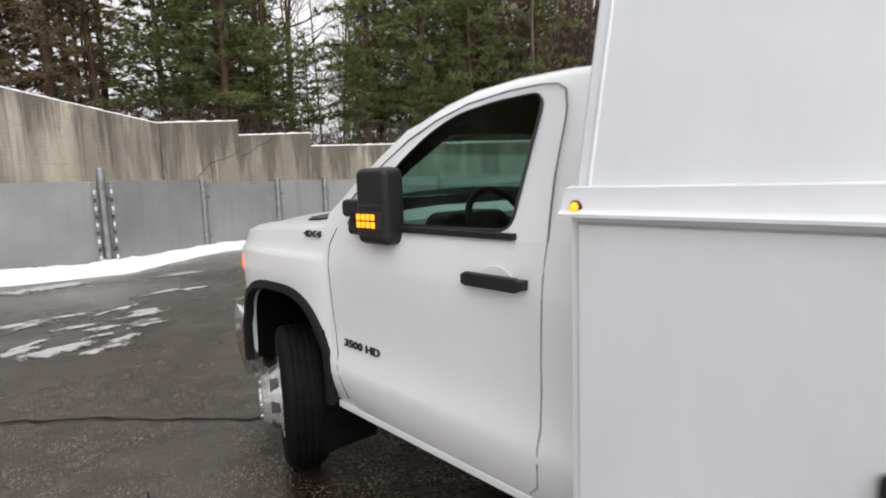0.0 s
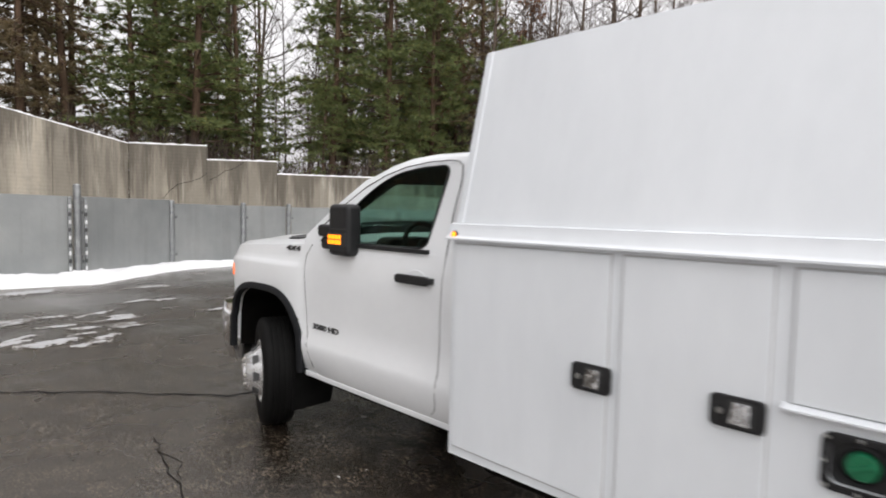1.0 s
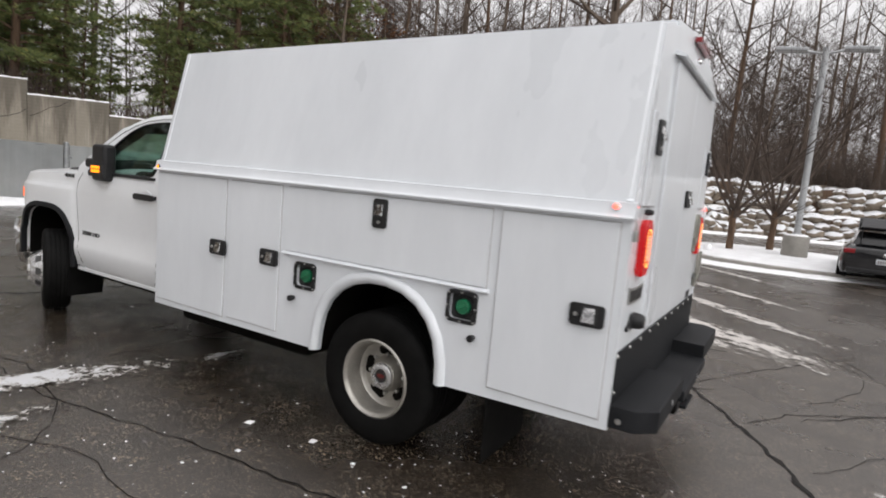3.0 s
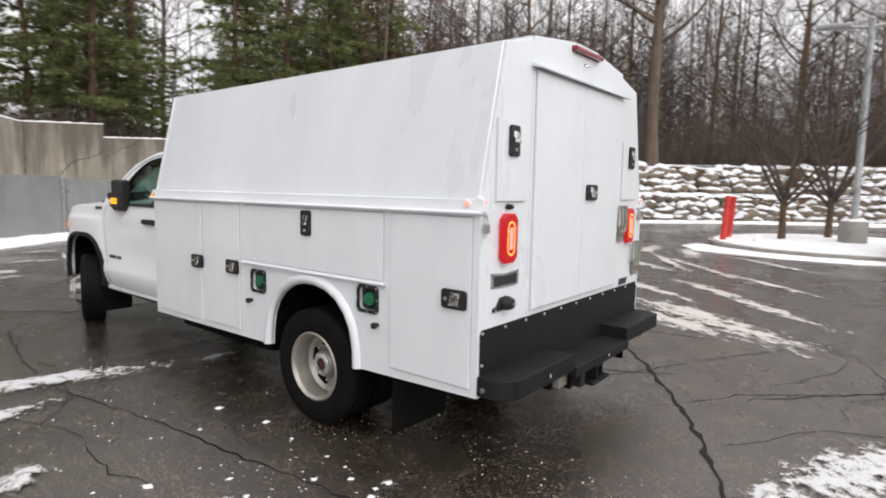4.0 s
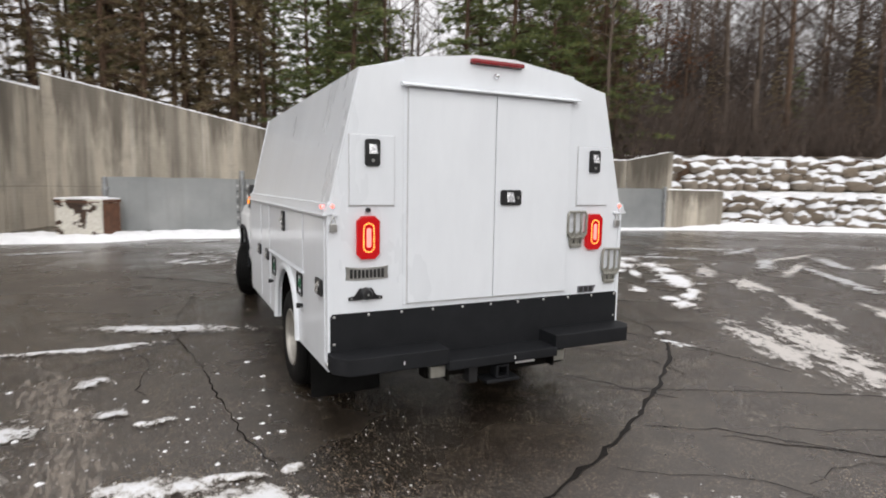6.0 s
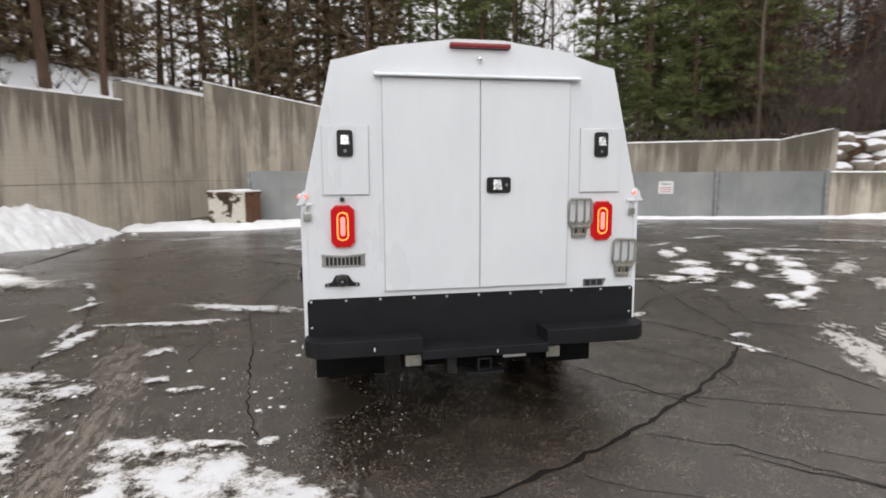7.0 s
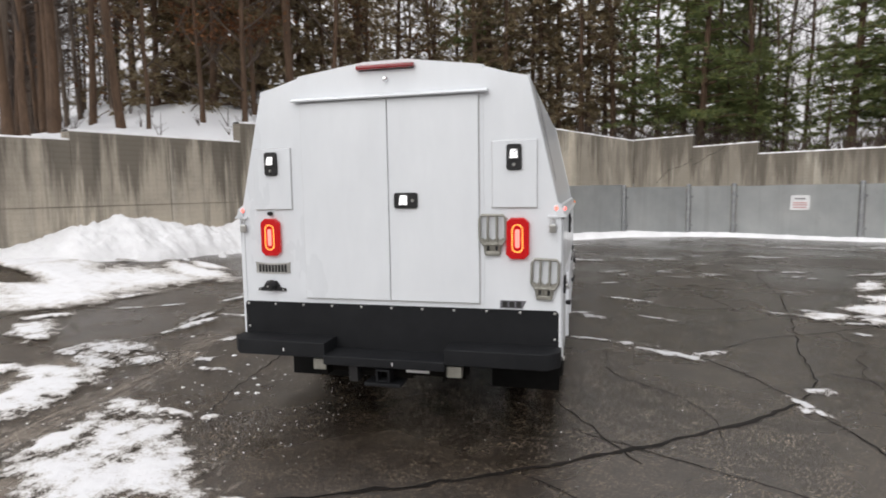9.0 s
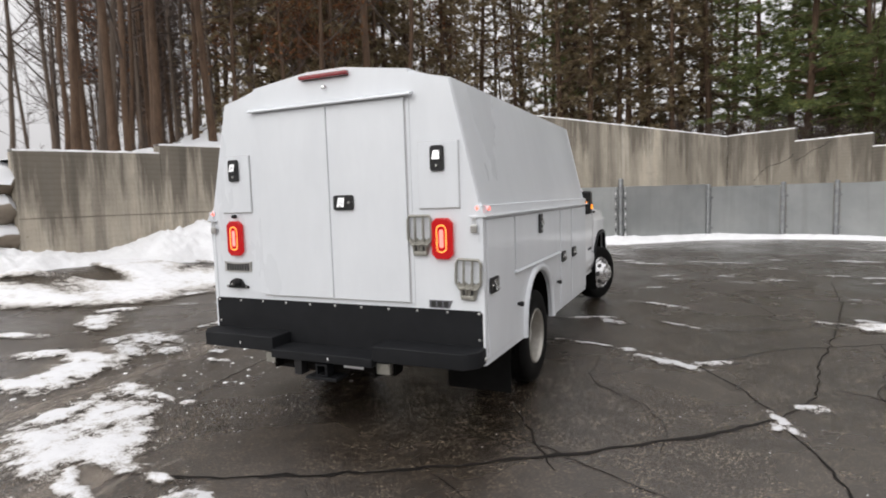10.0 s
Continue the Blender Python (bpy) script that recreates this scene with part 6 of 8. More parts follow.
def add_wall(name, a, b, top_a, top_b, thick, label, joints=True, cap=True):
    a2, b2 = Vector(a), Vector(b)
    d = (b2 - a2).normalized()
    out = Vector((-d.y, d.x)) * thick   # the walls run clockwise, so this is the far side
    bm = nb()
    q = [(a2, top_a), (b2, top_b), (b2 + out, top_b), (a2 + out, top_a)]
    lo = [bm.verts.new((p.x, p.y, -0.3)) for p, _ in q]
    hi = [bm.verts.new((p.x, p.y, z)) for p, z in q]
    bm.faces.new(lo[::-1])
    bm.faces.new(hi)
    for k in range(4):
        bm.faces.new((lo[k], lo[(k + 1) % 4], hi[(k + 1) % 4], hi[k]))
    bmesh.ops.bevel(bm, geom=list(bm.edges), offset=0.02, segments=2, affect="EDGES", profile=0.5)
    wall = alone(name, bm, CONCRETE, label, "wall", "", "structure")
    face = -Vector((-d.y, d.x))
    if joints:
        length = (b2 - a2).length
        n = max(1, round(length / 2.5))
        for k in range(1, n):
            p = a2 + d * (length * k / n)
            t = top_a + (top_b - top_a) * k / n
            part("joint", tube(nb(), [(p.x, p.y, 0.0), (p.x, p.y, t - 0.03)], 0.009, 4), JOINT, wall)
        for zz in (1.45,):
            if min(top_a, top_b) > zz + 0.8:
                part("pour_line", tube(nb(), [(a2.x, a2.y, zz), (b2.x, b2.y, zz)], 0.009, 4), JOINT, wall)
    if cap:
        c = nb()
        n = max(6, int((b2 - a2).length / 0.12))
        rows = []
        for k in range(n + 1):
            t = k / n
            p = a2.lerp(b2, t)
            z = top_a + (top_b - top_a) * t
            h = 0.035 + 0.03 * rw.random()
            w0, w1 = 0.01 + 0.01 * rw.random(), thick - 0.01
            dirn = Vector((-d.y, d.x))
            row = [p + dirn * w0, p + dirn * (w0 + 0.03), p + dirn * (w1 - 0.05), p + dirn * w1]
            rows.append([c.verts.new((v.x, v.y, z + (h if j in (1, 2) else 0.003))) for j, v in enumerate(row)])
        for r0, r1 in zip(rows, rows[1:]):
            for j in range(3):
                c.faces.new((r0[j], r0[j + 1], r1[j + 1], r1[j]))
        alone("snow_cap", c, CLEANSNOW, "strip of snow on the wall top", "snow", "snow on the wall tops", "stuff")
    return wall


WALLS = [((-10.45, 3.75), (-9.78, 6.72), 2.86, 2.93), ((-9.78, 6.72), (-8.67, 11.55), 3.13, 3.22), ((-8.67, 11.55), (-7.35, 16.20), 3.78, 4.02),
         ((-7.35, 16.20), (-6.00, 21.40), 4.62, 4.84), ((-6.00, 21.40), (3.48, 23.68), 5.42, 3.80), ((3.48, 23.68), (5.74, 22.52), 3.82, 3.86),
         ((5.74, 22.52), (7.99, 21.50), 3.36, 3.42), ((7.99, 21.50), (16.72, 16.40), 2.95, 2.95), ((16.72, 16.40), (16.95, 14.25), 2.95, 3.22)]
for k, (a, b, ta, tb) in enumerate(WALLS):
    add_wall("wall_%d" % (k + 1), a, b, ta, tb, 0.32, "grey concrete retaining wall with dark water streaks")
walls = [o for o in scene.objects if o.name.startswith("wall_")]
for pts, host in (([(4.43, 23.18, 1.90), (4.62, 23.08, 2.18), (4.87, 22.955, 2.45), (5.30, 22.735, 2.58), (5.55, 22.605, 2.70), (5.72, 22.52, 2.88)], walls[5]),
                  ([(5.81, 22.48, 2.63), (6.05, 22.37, 2.78), (6.32, 22.25, 3.00), (6.60, 22.12, 3.10), (6.89, 21.99, 3.35)], walls[6])):
    part("crack", tube(nb(), pts, 0.008, 5), TAR, host, "dark diagonal crack")
add_wall("wall_10", (17.00, 14.22), (19.70, 13.66), 1.66, 1.64, 0.45, "low block of stained concrete", False)
# added out of view behind the camera, to cut low southern sky light
add_wall("wall_south", (38.0, -31.0), (-30.0, -29.0), 5.5, 5.5, 0.4, "unseen plain concrete wall added to block low sky light", True, False)
# ---- sheet-metal gates in front of the walls ----
GATE_POSTS = [(-3.75, 16.60, 0.12), (0.10, 15.75, 0.10), (2.68, 17.55, 0), (4.88, 17.93, 0), (6.30, 17.75, 0), (9.48, 16.13, 0), (12.93, 15.08, 0), (16.90, 14.30, 0)]
rg = random.Random(2)


def add_gate(a, b, za, zb, top, label, sign=None):
    a2, b2 = Vector(a), Vector(b)
    d = (b2 - a2).normalized()
    n2 = Vector((d.y, -d.x))
    length = (b2 - a2).length
    zmid = (za + zb) / 2
    g = thing("sheet_metal_gate", ((a2.x + b2.x) / 2, (a2.y + b2.y) / 2, zmid), label, "gate", "gates along the wall")
    inset = 0.09
    m = Matrix.Translation((a2.x, a2.y, 0)) @ Matrix(((d.x, n2.x, 0), (d.y, n2.y, 0), (0, 0, 1))).to_4x4()
    bm = nb()
    n = max(2, int(length / 0.6))
    rows = []
    for k in range(n + 1):
        t = k / n
        u = inset + (length - 2 * inset) * t
        z0 = za + (zb - za) * t + 0.05
        w = 0.012 * math.sin(k * 2.1) + 0.01 * rg.uniform(-1, 1)
        rows.append([bm.verts.new((u, w, z0)), bm.verts.new((u, w + 0.01 * rg.uniform(-1, 1), (z0 + top) / 2)), bm.verts.new((u, w, top + 0.012 * rg.uniform(-1, 1)))])
    for r0, r1 in zip(rows, rows[1:]):
        for j in range(2):
            bm.faces.new((r0[j], r1[j], r1[j + 1], r0[j + 1]))
    bmesh.ops.solidify(bm, geom=list(bm.faces), thickness=0.01)
    part("sheet", shifted(bm, m), GALV, g, "dented galvanised steel sheet", 50)
    fr = nb()
    for u in (inset + 0.02, length - inset - 0.02):
        tube(fr, [(u, -0.035, zmid + 0.04), (u, -0.035, top)], 0.024, 8)
    for z in (zmid + 0.08, top - 0.04):
        tube(fr, [(inset, -0.035, z), (length - inset, -0.035, z)], 0.024, 8)
    part("frame", shifted(fr, m), POSTMETAL, g)
    for z in (zmid + 0.35, top - 0.35):
        part("hinge", shifted(boxed(0.02, inset + 0.05, 0.0, 0.05, z - 0.035, z + 0.035, 0.008), m), POSTMETAL, g)
    if sign is not None:
        p = m @ Vector((sign * length, 0.04, 0))
        sm2 = Matrix.Translation((p.x, p.y, 1.13)) @ m.to_3x3().to_4x4() @ pose(0, 0, 0, 90, 0, 180)
        plate = part("notice", shifted(prism(nb(), rounded(0.54, 0.48, 0.02, 3), "z", -0.012, 0.004), sm2), SIGNWHITE, g, "white notice with faded red lines")
        for v, w, mat in ((0.13, 0.30, SIGNGREY), (0.0, 0.40, SIGNRED), (-0.07, 0.40, SIGNRED), (-0.15, 0.36, SIGNRED)):
            part("text_bar", shifted(boxed(-w / 2, w / 2, v - 0.020, v + 0.020, 0.003, 0.008), sm2), mat, plate)
    return g


for k, (p, q) in enumerate(zip(GATE_POSTS, GATE_POSTS[1:])):
    sign = {4: 0.55, 5: 0.50}.get(k)
    add_gate(p[:2], q[:2], p[2], q[2], 1.80 if k < 2 else 1.70, "grey galvanised sheet gate on steel posts" + (" with a white notice" if sign else ""), sign)
for k, (x, y, z) in enumerate(GATE_POSTS):
    post = thing("gate_post", (x, y, z), "galvanised steel gate post", "gate post", "posts of the gates")
    tall = 2.02 if k == 1 else 1.76
    part("tube", lathe(nb(), [(0.075, z - 0.2), (0.075, tall), (0.06, tall + 0.03), (0, tall + 0.045)], Matrix.Translation((x, y, 0)), 16), POSTMETAL, post)
    for zz in (z + 0.4, tall - 0.35):
        part("collar", lathe(nb(), [(0.078, zz - 0.03), (0.092, zz - 0.03), (0.092, zz + 0.03), (0.078, zz + 0.03)], Matrix.Translation((x, y, 0)), 16), POSTMETAL, post)
    if k == 1:
        for s in (-1, 1):
            for j in range(9):
                part("hazard_mark", boxed(x + s * 0.15 - 0.022, x + s * 0.15 + 0.022, y - 0.08, y - 0.05, z + 0.12 + j * 0.165, z + 0.20 + j * 0.165), SEAM if j % 2 else SIGNWHITE, post)
            part("edge_strip", boxed(x + s * 0.15 - 0.025, x + s * 0.15 + 0.025, y - 0.05, y + 0.01, z + 0.1, tall - 0.25), POSTMETAL, post)

# rusty steel bin by the wall
bx, by = -4.12, 15.95
binm = Matrix.Translation((bx, by, 0)) @ pose(0, 0, 0, 0, 0, -24) @ Matrix.Diagonal((0.78, 0.85, 1.0, 1.0))
waste = thing("steel_bin", (bx, by, 0), "white steel bin with flaking rusty paint and a snowy lid", "bin")
part("body", shifted(boxed(-0.83, 0.83, -0.55, 0.55, 0.10, 1.06, 0.03), binm), FLAKED, waste, "white paint flaking to black rust")
part("lid", shifted(boxed(-0.87, 0.87, -0.59, 0.59, 1.05, 1.13, 0.02), binm), RUST, waste)
part("lid_rim", shifted(boxed(-0.88, 0.88, -0.605, -0.585, 0.985, 1.14, 0.006), binm), FLAKED, waste)
lid_snow = nb()
for u0, u1, top_z in ((-0.86, -0.20, 1.185), (-0.24, 0.42, 1.21), (0.40, 0.86, 1.18)):
    box(lid_snow, u0, u1, -0.57, 0.57, 1.125, top_z, 0.025, 3)
part("snow_cover", shifted(lid_snow, binm), CLEANSNOW, waste, "uneven snow on the lid")
part("side_plate", shifted(boxed(0.83, 0.855, -0.53, 0.53, 0.12, 1.04, 0.005), binm), RUST, waste, "bare rusty side")
for u in (-0.84, 0.78):
    part("corner_post", shifted(boxed(u, u + 0.06, -0.575, -0.545, 0.06, 1.05, 0.006), binm), FLAKED, waste)
part("hinge_bar", shifted(tube(nb(), [(-0.80, -0.60, 1.07), (0.80, -0.60, 1.07)], 0.016, 8), binm), RUST, waste)
for u in (-0.8, 0.6):
    part("skid", shifted(boxed(u, u + 0.2, -0.5, 0.5, 0.0, 0.11, 0.01), binm), RUST, waste)


# ---- snow banks ----
def bank(name, pts, step, label, seed, mat=SNOW):
    """A ridge of ploughed snow along points of x, y, half width, height."""
    xs0 = [p[0] for p in pts]
    ys0 = [p[1] for p in pts]
    pad = max(p[2] for p in pts) + 0.6

    def zf(x, y):
        z = np.full_like(x, -1.0)
        for (xa, ya, wa, ha), (xb, yb, wb, hb) in zip(pts, pts[1:]):
            dx, dy = xb - xa, yb - ya
            t = np.clip(((x - xa) * dx + (y - ya) * dy) / max(1e-9, dx * dx + dy * dy), 0, 1)
            dist = np.hypot(x - xa - t * dx, y - ya - t * dy)
            w, h = wa + (wb - wa) * t, ha + (hb - ha) * t
            wob = 1 + 0.55 * (fractal(x, y, seed + 2, 4, 1.1) - 0.5)
            z = np.maximum(z, h * (1 - (dist / (w * wob)) ** 1.6))
        lump = fractal(x, y, seed, 6, 2.6, 0.66) - 0.5
        clod = np.abs(fractal(x, y, seed + 5, 4, 4.5, 0.7) - 0.5)
        return z + np.clip(z, 0, 0.5) * (0.70 * lump + 0.45 * (clod - 0.12)) + np.where(z > -0.02, apron(x, y) * 0.75, 0)
    me = sheet(name, np.arange(min(xs0) - pad, max(xs0) + pad, step), np.arange(min(ys0) - pad, max(ys0) + pad, step), lambda x, y: np.maximum(zf(x, y), -0.03), lambda x, y, z: z > -0.02)
    me.materials.append(mat)
    return tagged(new(name, me), label, "snow bank", kind="stuff")


bank("snow_bank", [(-12.2, 3.0, 1.1, 0.75), (-10.7, 3.3, 0.9, 0.60), (-10.2, 4.5, 0.75, 0.38), (-9.95, 5.4, 0.75, 0.36), (-9.55, 6.4, 0.95, 0.72), (-9.25, 7.4, 1.15, 0.98), (-8.95, 8.6, 1.1, 0.82), (-8.6, 10.2, 1.0, 0.72), (-8.25, 11.5, 1.0, 0.95), (-7.95, 12.8, 0.9, 0.68), (-7.6, 14.2, 0.6, 0.22)], 0.045, "heaped ploughed snow against the concrete wall", 71)
bank("snow_bank", [(-6.6, 16.5, 0.5, 0.16), (-4.2, 16.0, 0.5, 0.22), (-1.6, 15.6, 0.5, 0.22), (0.1, 15.3, 0.5, 0.24), (1.4, 16.3, 0.45, 0.20), (2.7, 17.2, 0.45, 0.20), (4.9, 17.5, 0.4, 0.13), (6.3, 17.3, 0.4, 0.12), (9.4, 15.75, 0.35, 0.10), (13.0, 14.7, 0.3, 0.09), (17.0, 13.9, 0.35, 0.10), (20.0, 13.2, 0.6, 0.3)], 0.08, "low ridge of snow along the gates", 81, CLEANSNOW)


def clods(n, line, seed):
    """Lumps of snow that rolled from the bank: x, y and spread along its foot."""
    r = random.Random(seed)
    bm = nb()
    for _ in range(n):
        k = r.randrange(len(line) - 1)
        t = r.random()
        x, y = (line[k][i] + (line[k + 1][i] - line[k][i]) * t for i in (0, 1))
        s = 0.03 + 0.13 * r.random() ** 3
        x, y = x + r.gauss(0, 0.28), y + r.gauss(0, 0.28)
        made = bmesh.ops.create_icosphere(bm, subdivisions=1, radius=s, matrix=Matrix.Translation((x, y, s * 0.35 + 0.004)))
        for v in made["verts"]:
            v.co += Vector((r.uniform(-1, 1), r.uniform(-1, 1), r.uniform(-1, 1))) * s * 0.30
    tagged(alone("snow_clods", bm, SNOW, "lumps of snow fallen from the bank", "snow lumps", angle=30), kind="stuff")


clods(150, [(-8.9, 5.6), (-8.45, 7.2), (-8.0, 9.2), (-7.5, 11.6), (-7.1, 13.4)], 5)

# ---- the planted island with its lamp and trees ----
ISL = (17.9, -0.6)


def ellipse(rx, ry, n=56):
    return [(ISL[0] + rx * math.cos(2 * math.pi * k / n), ISL[1] + ry * math.sin(2 * math.pi * k / n)) for k in range(n)]


bm = nb()
o_, i_ = ellipse(4.4, 3.9), ellipse(4.24, 3.74)
for k in range(56):
    j = (k + 1) % 56
    a = [bm.verts.new((*p, z)) for p, z in ((o_[k], -0.05), (o_[k], 0.14), (i_[k], 0.16), (i_[k], 0.0))]
    b = [bm.verts.new((*p, z)) for p, z in ((o_[j], -0.05), (o_[j], 0.14), (i_[j], 0.16), (i_[j], 0.0))]
    for q in range(3):
        bm.faces.new((a[q], b[q], b[q + 1], a[q + 1]))
bmesh.ops.remove_doubles(bm, verts=bm.verts, dist=0.001)
alone("kerb", bm, KERB, "grey concrete kerb round the planted island", "kerb", kind="structure")


def isl_z(x, y):
    r = np.hypot((x - ISL[0]) / 4.24, (y - ISL[1]) / 3.74)
    return 0.15 + 0.14 * (1 - np.clip(r, 0, 1) ** 2) + 0.03 * (fractal(x, y, 5, 4, 0.8) - 0.5)


me = sheet("island_snow", np.arange(13.5, 22.4, 0.15), np.arange(-4.5, 3.4, 0.15), isl_z, lambda x, y, z: np.hypot((x - ISL[0]) / 4.30, (y - ISL[1]) / 3.80) < 0.985)
me.materials.append(CLEANSNOW)
tagged(new("island_snow", me), "smooth white snow covering the island", "snow", kind="stuff")
bank("snow_bank", [(-6.9, 15.2, 0.50, 0.20), (-5.3, 15.0, 0.45, 0.22), (-3.8, 14.75, 0.42, 0.20), (-2.7, 15.35, 0.40, 0.16)], 0.06, "low ridge of ploughed snow in front of the bin", 93)
bank("snow_bank", [(15.0, 3.0, 0.5, 0.09), (14.1, 2.3, 0.6, 0.10), (13.4, 1.0, 0.5, 0.09), (13.4, -1.0, 0.4, 0.08), (14.4, -3.4, 0.35, 0.06)], 0.06, "thin snow along the island kerb", 91, CLEANSNOW)

lamp = thing("street_lamp", (16.75, -0.75, 0.15), "grey street lamp on a concrete base in the snowy island", "street lamp")
part("base", lathe(nb(), [(0.36, 0.0), (0.36, 0.86), (0.33, 0.90), (0, 0.90)], Matrix.Translation((16.75, -0.75, 0)), 24), KERB, lamp, "round concrete base")
part("base_snow", lathe(nb(), [(0.33, 0.90), (0.28, 0.94), (0, 0.96)], Matrix.Translation((16.75, -0.75, 0)), 20), CLEANSNOW, lamp)
part("pole", lathe(nb(), [(0.16, 0.90), (0.16, 0.95), (0.10, 1.0), (0.085, 6.50), (0, 6.51)], Matrix.Translation((16.75, -0.75, 0)), 14), POLEPAINT, lamp)
for s in (-1, 1):
    part("arm", tube(nb(), [(16.75, -0.75, 6.30), (16.75, -0.75 + s * 0.5, 6.40)], 0.04, 8), POLEPAINT, lamp)
    part("lamp_head", shifted(boxed(-0.19, 0.19, 0.0, 0.85, -0.05, 0.07, 0.03), Matrix.Translation((16.75, -0.75 + s * 0.45, 6.42)) @ pose(0, 0, 0, s * 4, 0, 0 if s > 0 else 180)), POLEPAINT, lamp, "flat grey lamp head")

for k, (x, y, lean, h) in enumerate(((16.2, 2.58, 5, 1.42), (17.38, 2.66, 5, 1.40))):
    p = thing("delineator_post", (x, y, 0.16), "bright red leaning plastic marker post", "marker post", "red marker posts")
    m = Matrix.Translation((x, y, 0.14)) @ pose(0, 0, 0, 0, lean, -35)
    part("post", lathe(nb(), [(0.092, 0), (0.092, 1.05), (0.082, 1.10), (0.082, h - 0.05), (0.070, h), (0, h)], m, 16), REDPAINT, p)
    for z in (0.35, 0.7, 1.1):
        part("groove", lathe(nb(), [(0.094, z), (0.097, z + 0.015), (0.094, z + 0.03)], m, 16), REDPAINT, p)
alone("snow_lump", shifted(lathe(nb(), [(0.14, 0), (0.13, 0.08), (0.07, 0.17), (0, 0.2)], seg=10), Matrix.Translation((15.9, 1.55, 0.22))), CLEANSNOW, "small lump of snow on a stump", "snow lump")

# ---- boulder walls in two tiers ----
TIER = [(17.45, 15.0), (19.4, 14.3), (23.4, 12.2), (27.6, 9.4), (31.2, 6.2), (34.0, 2.2), (36.0, -2.6), (37.2, -8.0), (38.0, -14.0), (38.6, -22.0)]


def along(line, s):
    for a, b in zip(line, line[1:]):
        n = math.dist(a, b)
        if s <= n:
            d = ((b[0] - a[0]) / n, (b[1] - a[1]) / n)
            return (a[0] + d[0] * s, a[1] + d[1] * s), (-d[1], d[0])
        s -= n
    return line[-1], (1, 0)


TLEN = sum(math.dist(a, b) for a, b in zip(TIER, TIER[1:]))
rb = random.Random(12)
boulders = []
for k in range(9):
    bm = nb()
    bmesh.ops.create_icosphere(bm, subdivisions=2, radius=0.5)
    r = random.Random(100 + k)
    off = Vector((r.uniform(0, 50), r.uniform(0, 50), r.uniform(0, 50)))
    planes = [Vector((r.uniform(-1, 1), r.uniform(-1, 1), r.uniform(-1, 1))).normalized() for _ in range(9)]
    for v in bm.verts:
        d = v.co.normalized()
        lim = min([0.50] + [0.40 / max(0.05, d.dot(p)) for p in planes if d.dot(p) > 0.3])
        v.co = d * lim * (1 + 0.20 * noise.noise(d * 1.8 + off))
    boulders.append(mesh_of("boulder", bm, BOULDER, 44))
for back, z0, rows in ((0.0, 0.0, 4), (2.0, 1.72, 4)):
    rock_wall = tagged(new("rock_wall"), "terrace of stacked grey-brown boulders capped with snow", "rock wall", "boulder terraces", "structure")
    core = nb()
    s = 0.0
    fr_, bk_ = [], []
    while s <= TLEN:
        (x, y), (nx, ny) = along(TIER, s)
        h = z0 + 1.30
        fr_.append((x - 0 + nx * (back + 0.55), y + ny * (back + 0.55)))
        bk_.append((x + nx * (back + 2.4), y + ny * (back + 2.4)))
        s += 0.8
    f0 = [core.verts.new((*p, z0 - 0.3)) for p in fr_]
    f1 = [core.verts.new((*p, z0 + 1.42 + 0.10 * math.sin(i * 1.7))) for i, p in enumerate(fr_)]
    b1 = [core.verts.new((*p, z0 + 1.70)) for p in bk_]
    soil = nb()
    g0 = [soil.verts.new((*p, z0 - 0.3)) for p in fr_]
    g1 = [soil.verts.new((*p, z0 + 1.42 + 0.10 * math.sin(i * 1.7))) for i, p in enumerate(fr_)]
    for i in range(len(f0) - 1):
        soil.faces.new((g0[i], g0[i + 1], g1[i + 1], g1[i]))
        core.faces.new((f1[i], f1[i + 1], b1[i + 1], b1[i]))
    part("earth_face", soil, BARK, rock_wall, "dark earth between the boulders", 60)
    part("snowy_ledge", core, CLEANSNOW, rock_wall, "snow-covered terrace ledge", 60)
    for row in range(rows):
        s = rb.uniform(0, 0.5)
        while s < TLEN:
            w = rb.choice((rb.uniform(0.42, 0.75), rb.uniform(0.6, 1.25)))
            (x, y), (nx, ny) = along(TIER, s + w / 2)
            ob = new("boulder", rb.choice(boulders))
            hgt = 0.50 * rb.uniform(0.75, 1.30)
            inn = back + 0.40 + 0.13 * row + rb.uniform(-0.12, 0.12)
            ob.matrix_world = Matrix.Translation((x + nx * inn, y + ny * inn, z0 + 0.17 + row * 0.36 + rb.uniform(-0.11, 0.11))) @ Matrix.Rotation(math.atan2(-nx, ny), 4, "Z") @ pose(0, 0, 0, rb.uniform(-10, 10), rb.uniform(-13, 13), rb.uniform(-15, 15)) @ Matrix.Diagonal((w * 1.28, 1.15, hgt * 1.42, 1)) @ pose(0, 0, 0, 0, 0, rb.uniform(0, 360))
            ob.parent = rock_wall
            s += w * rb.uniform(0.86, 1.04)
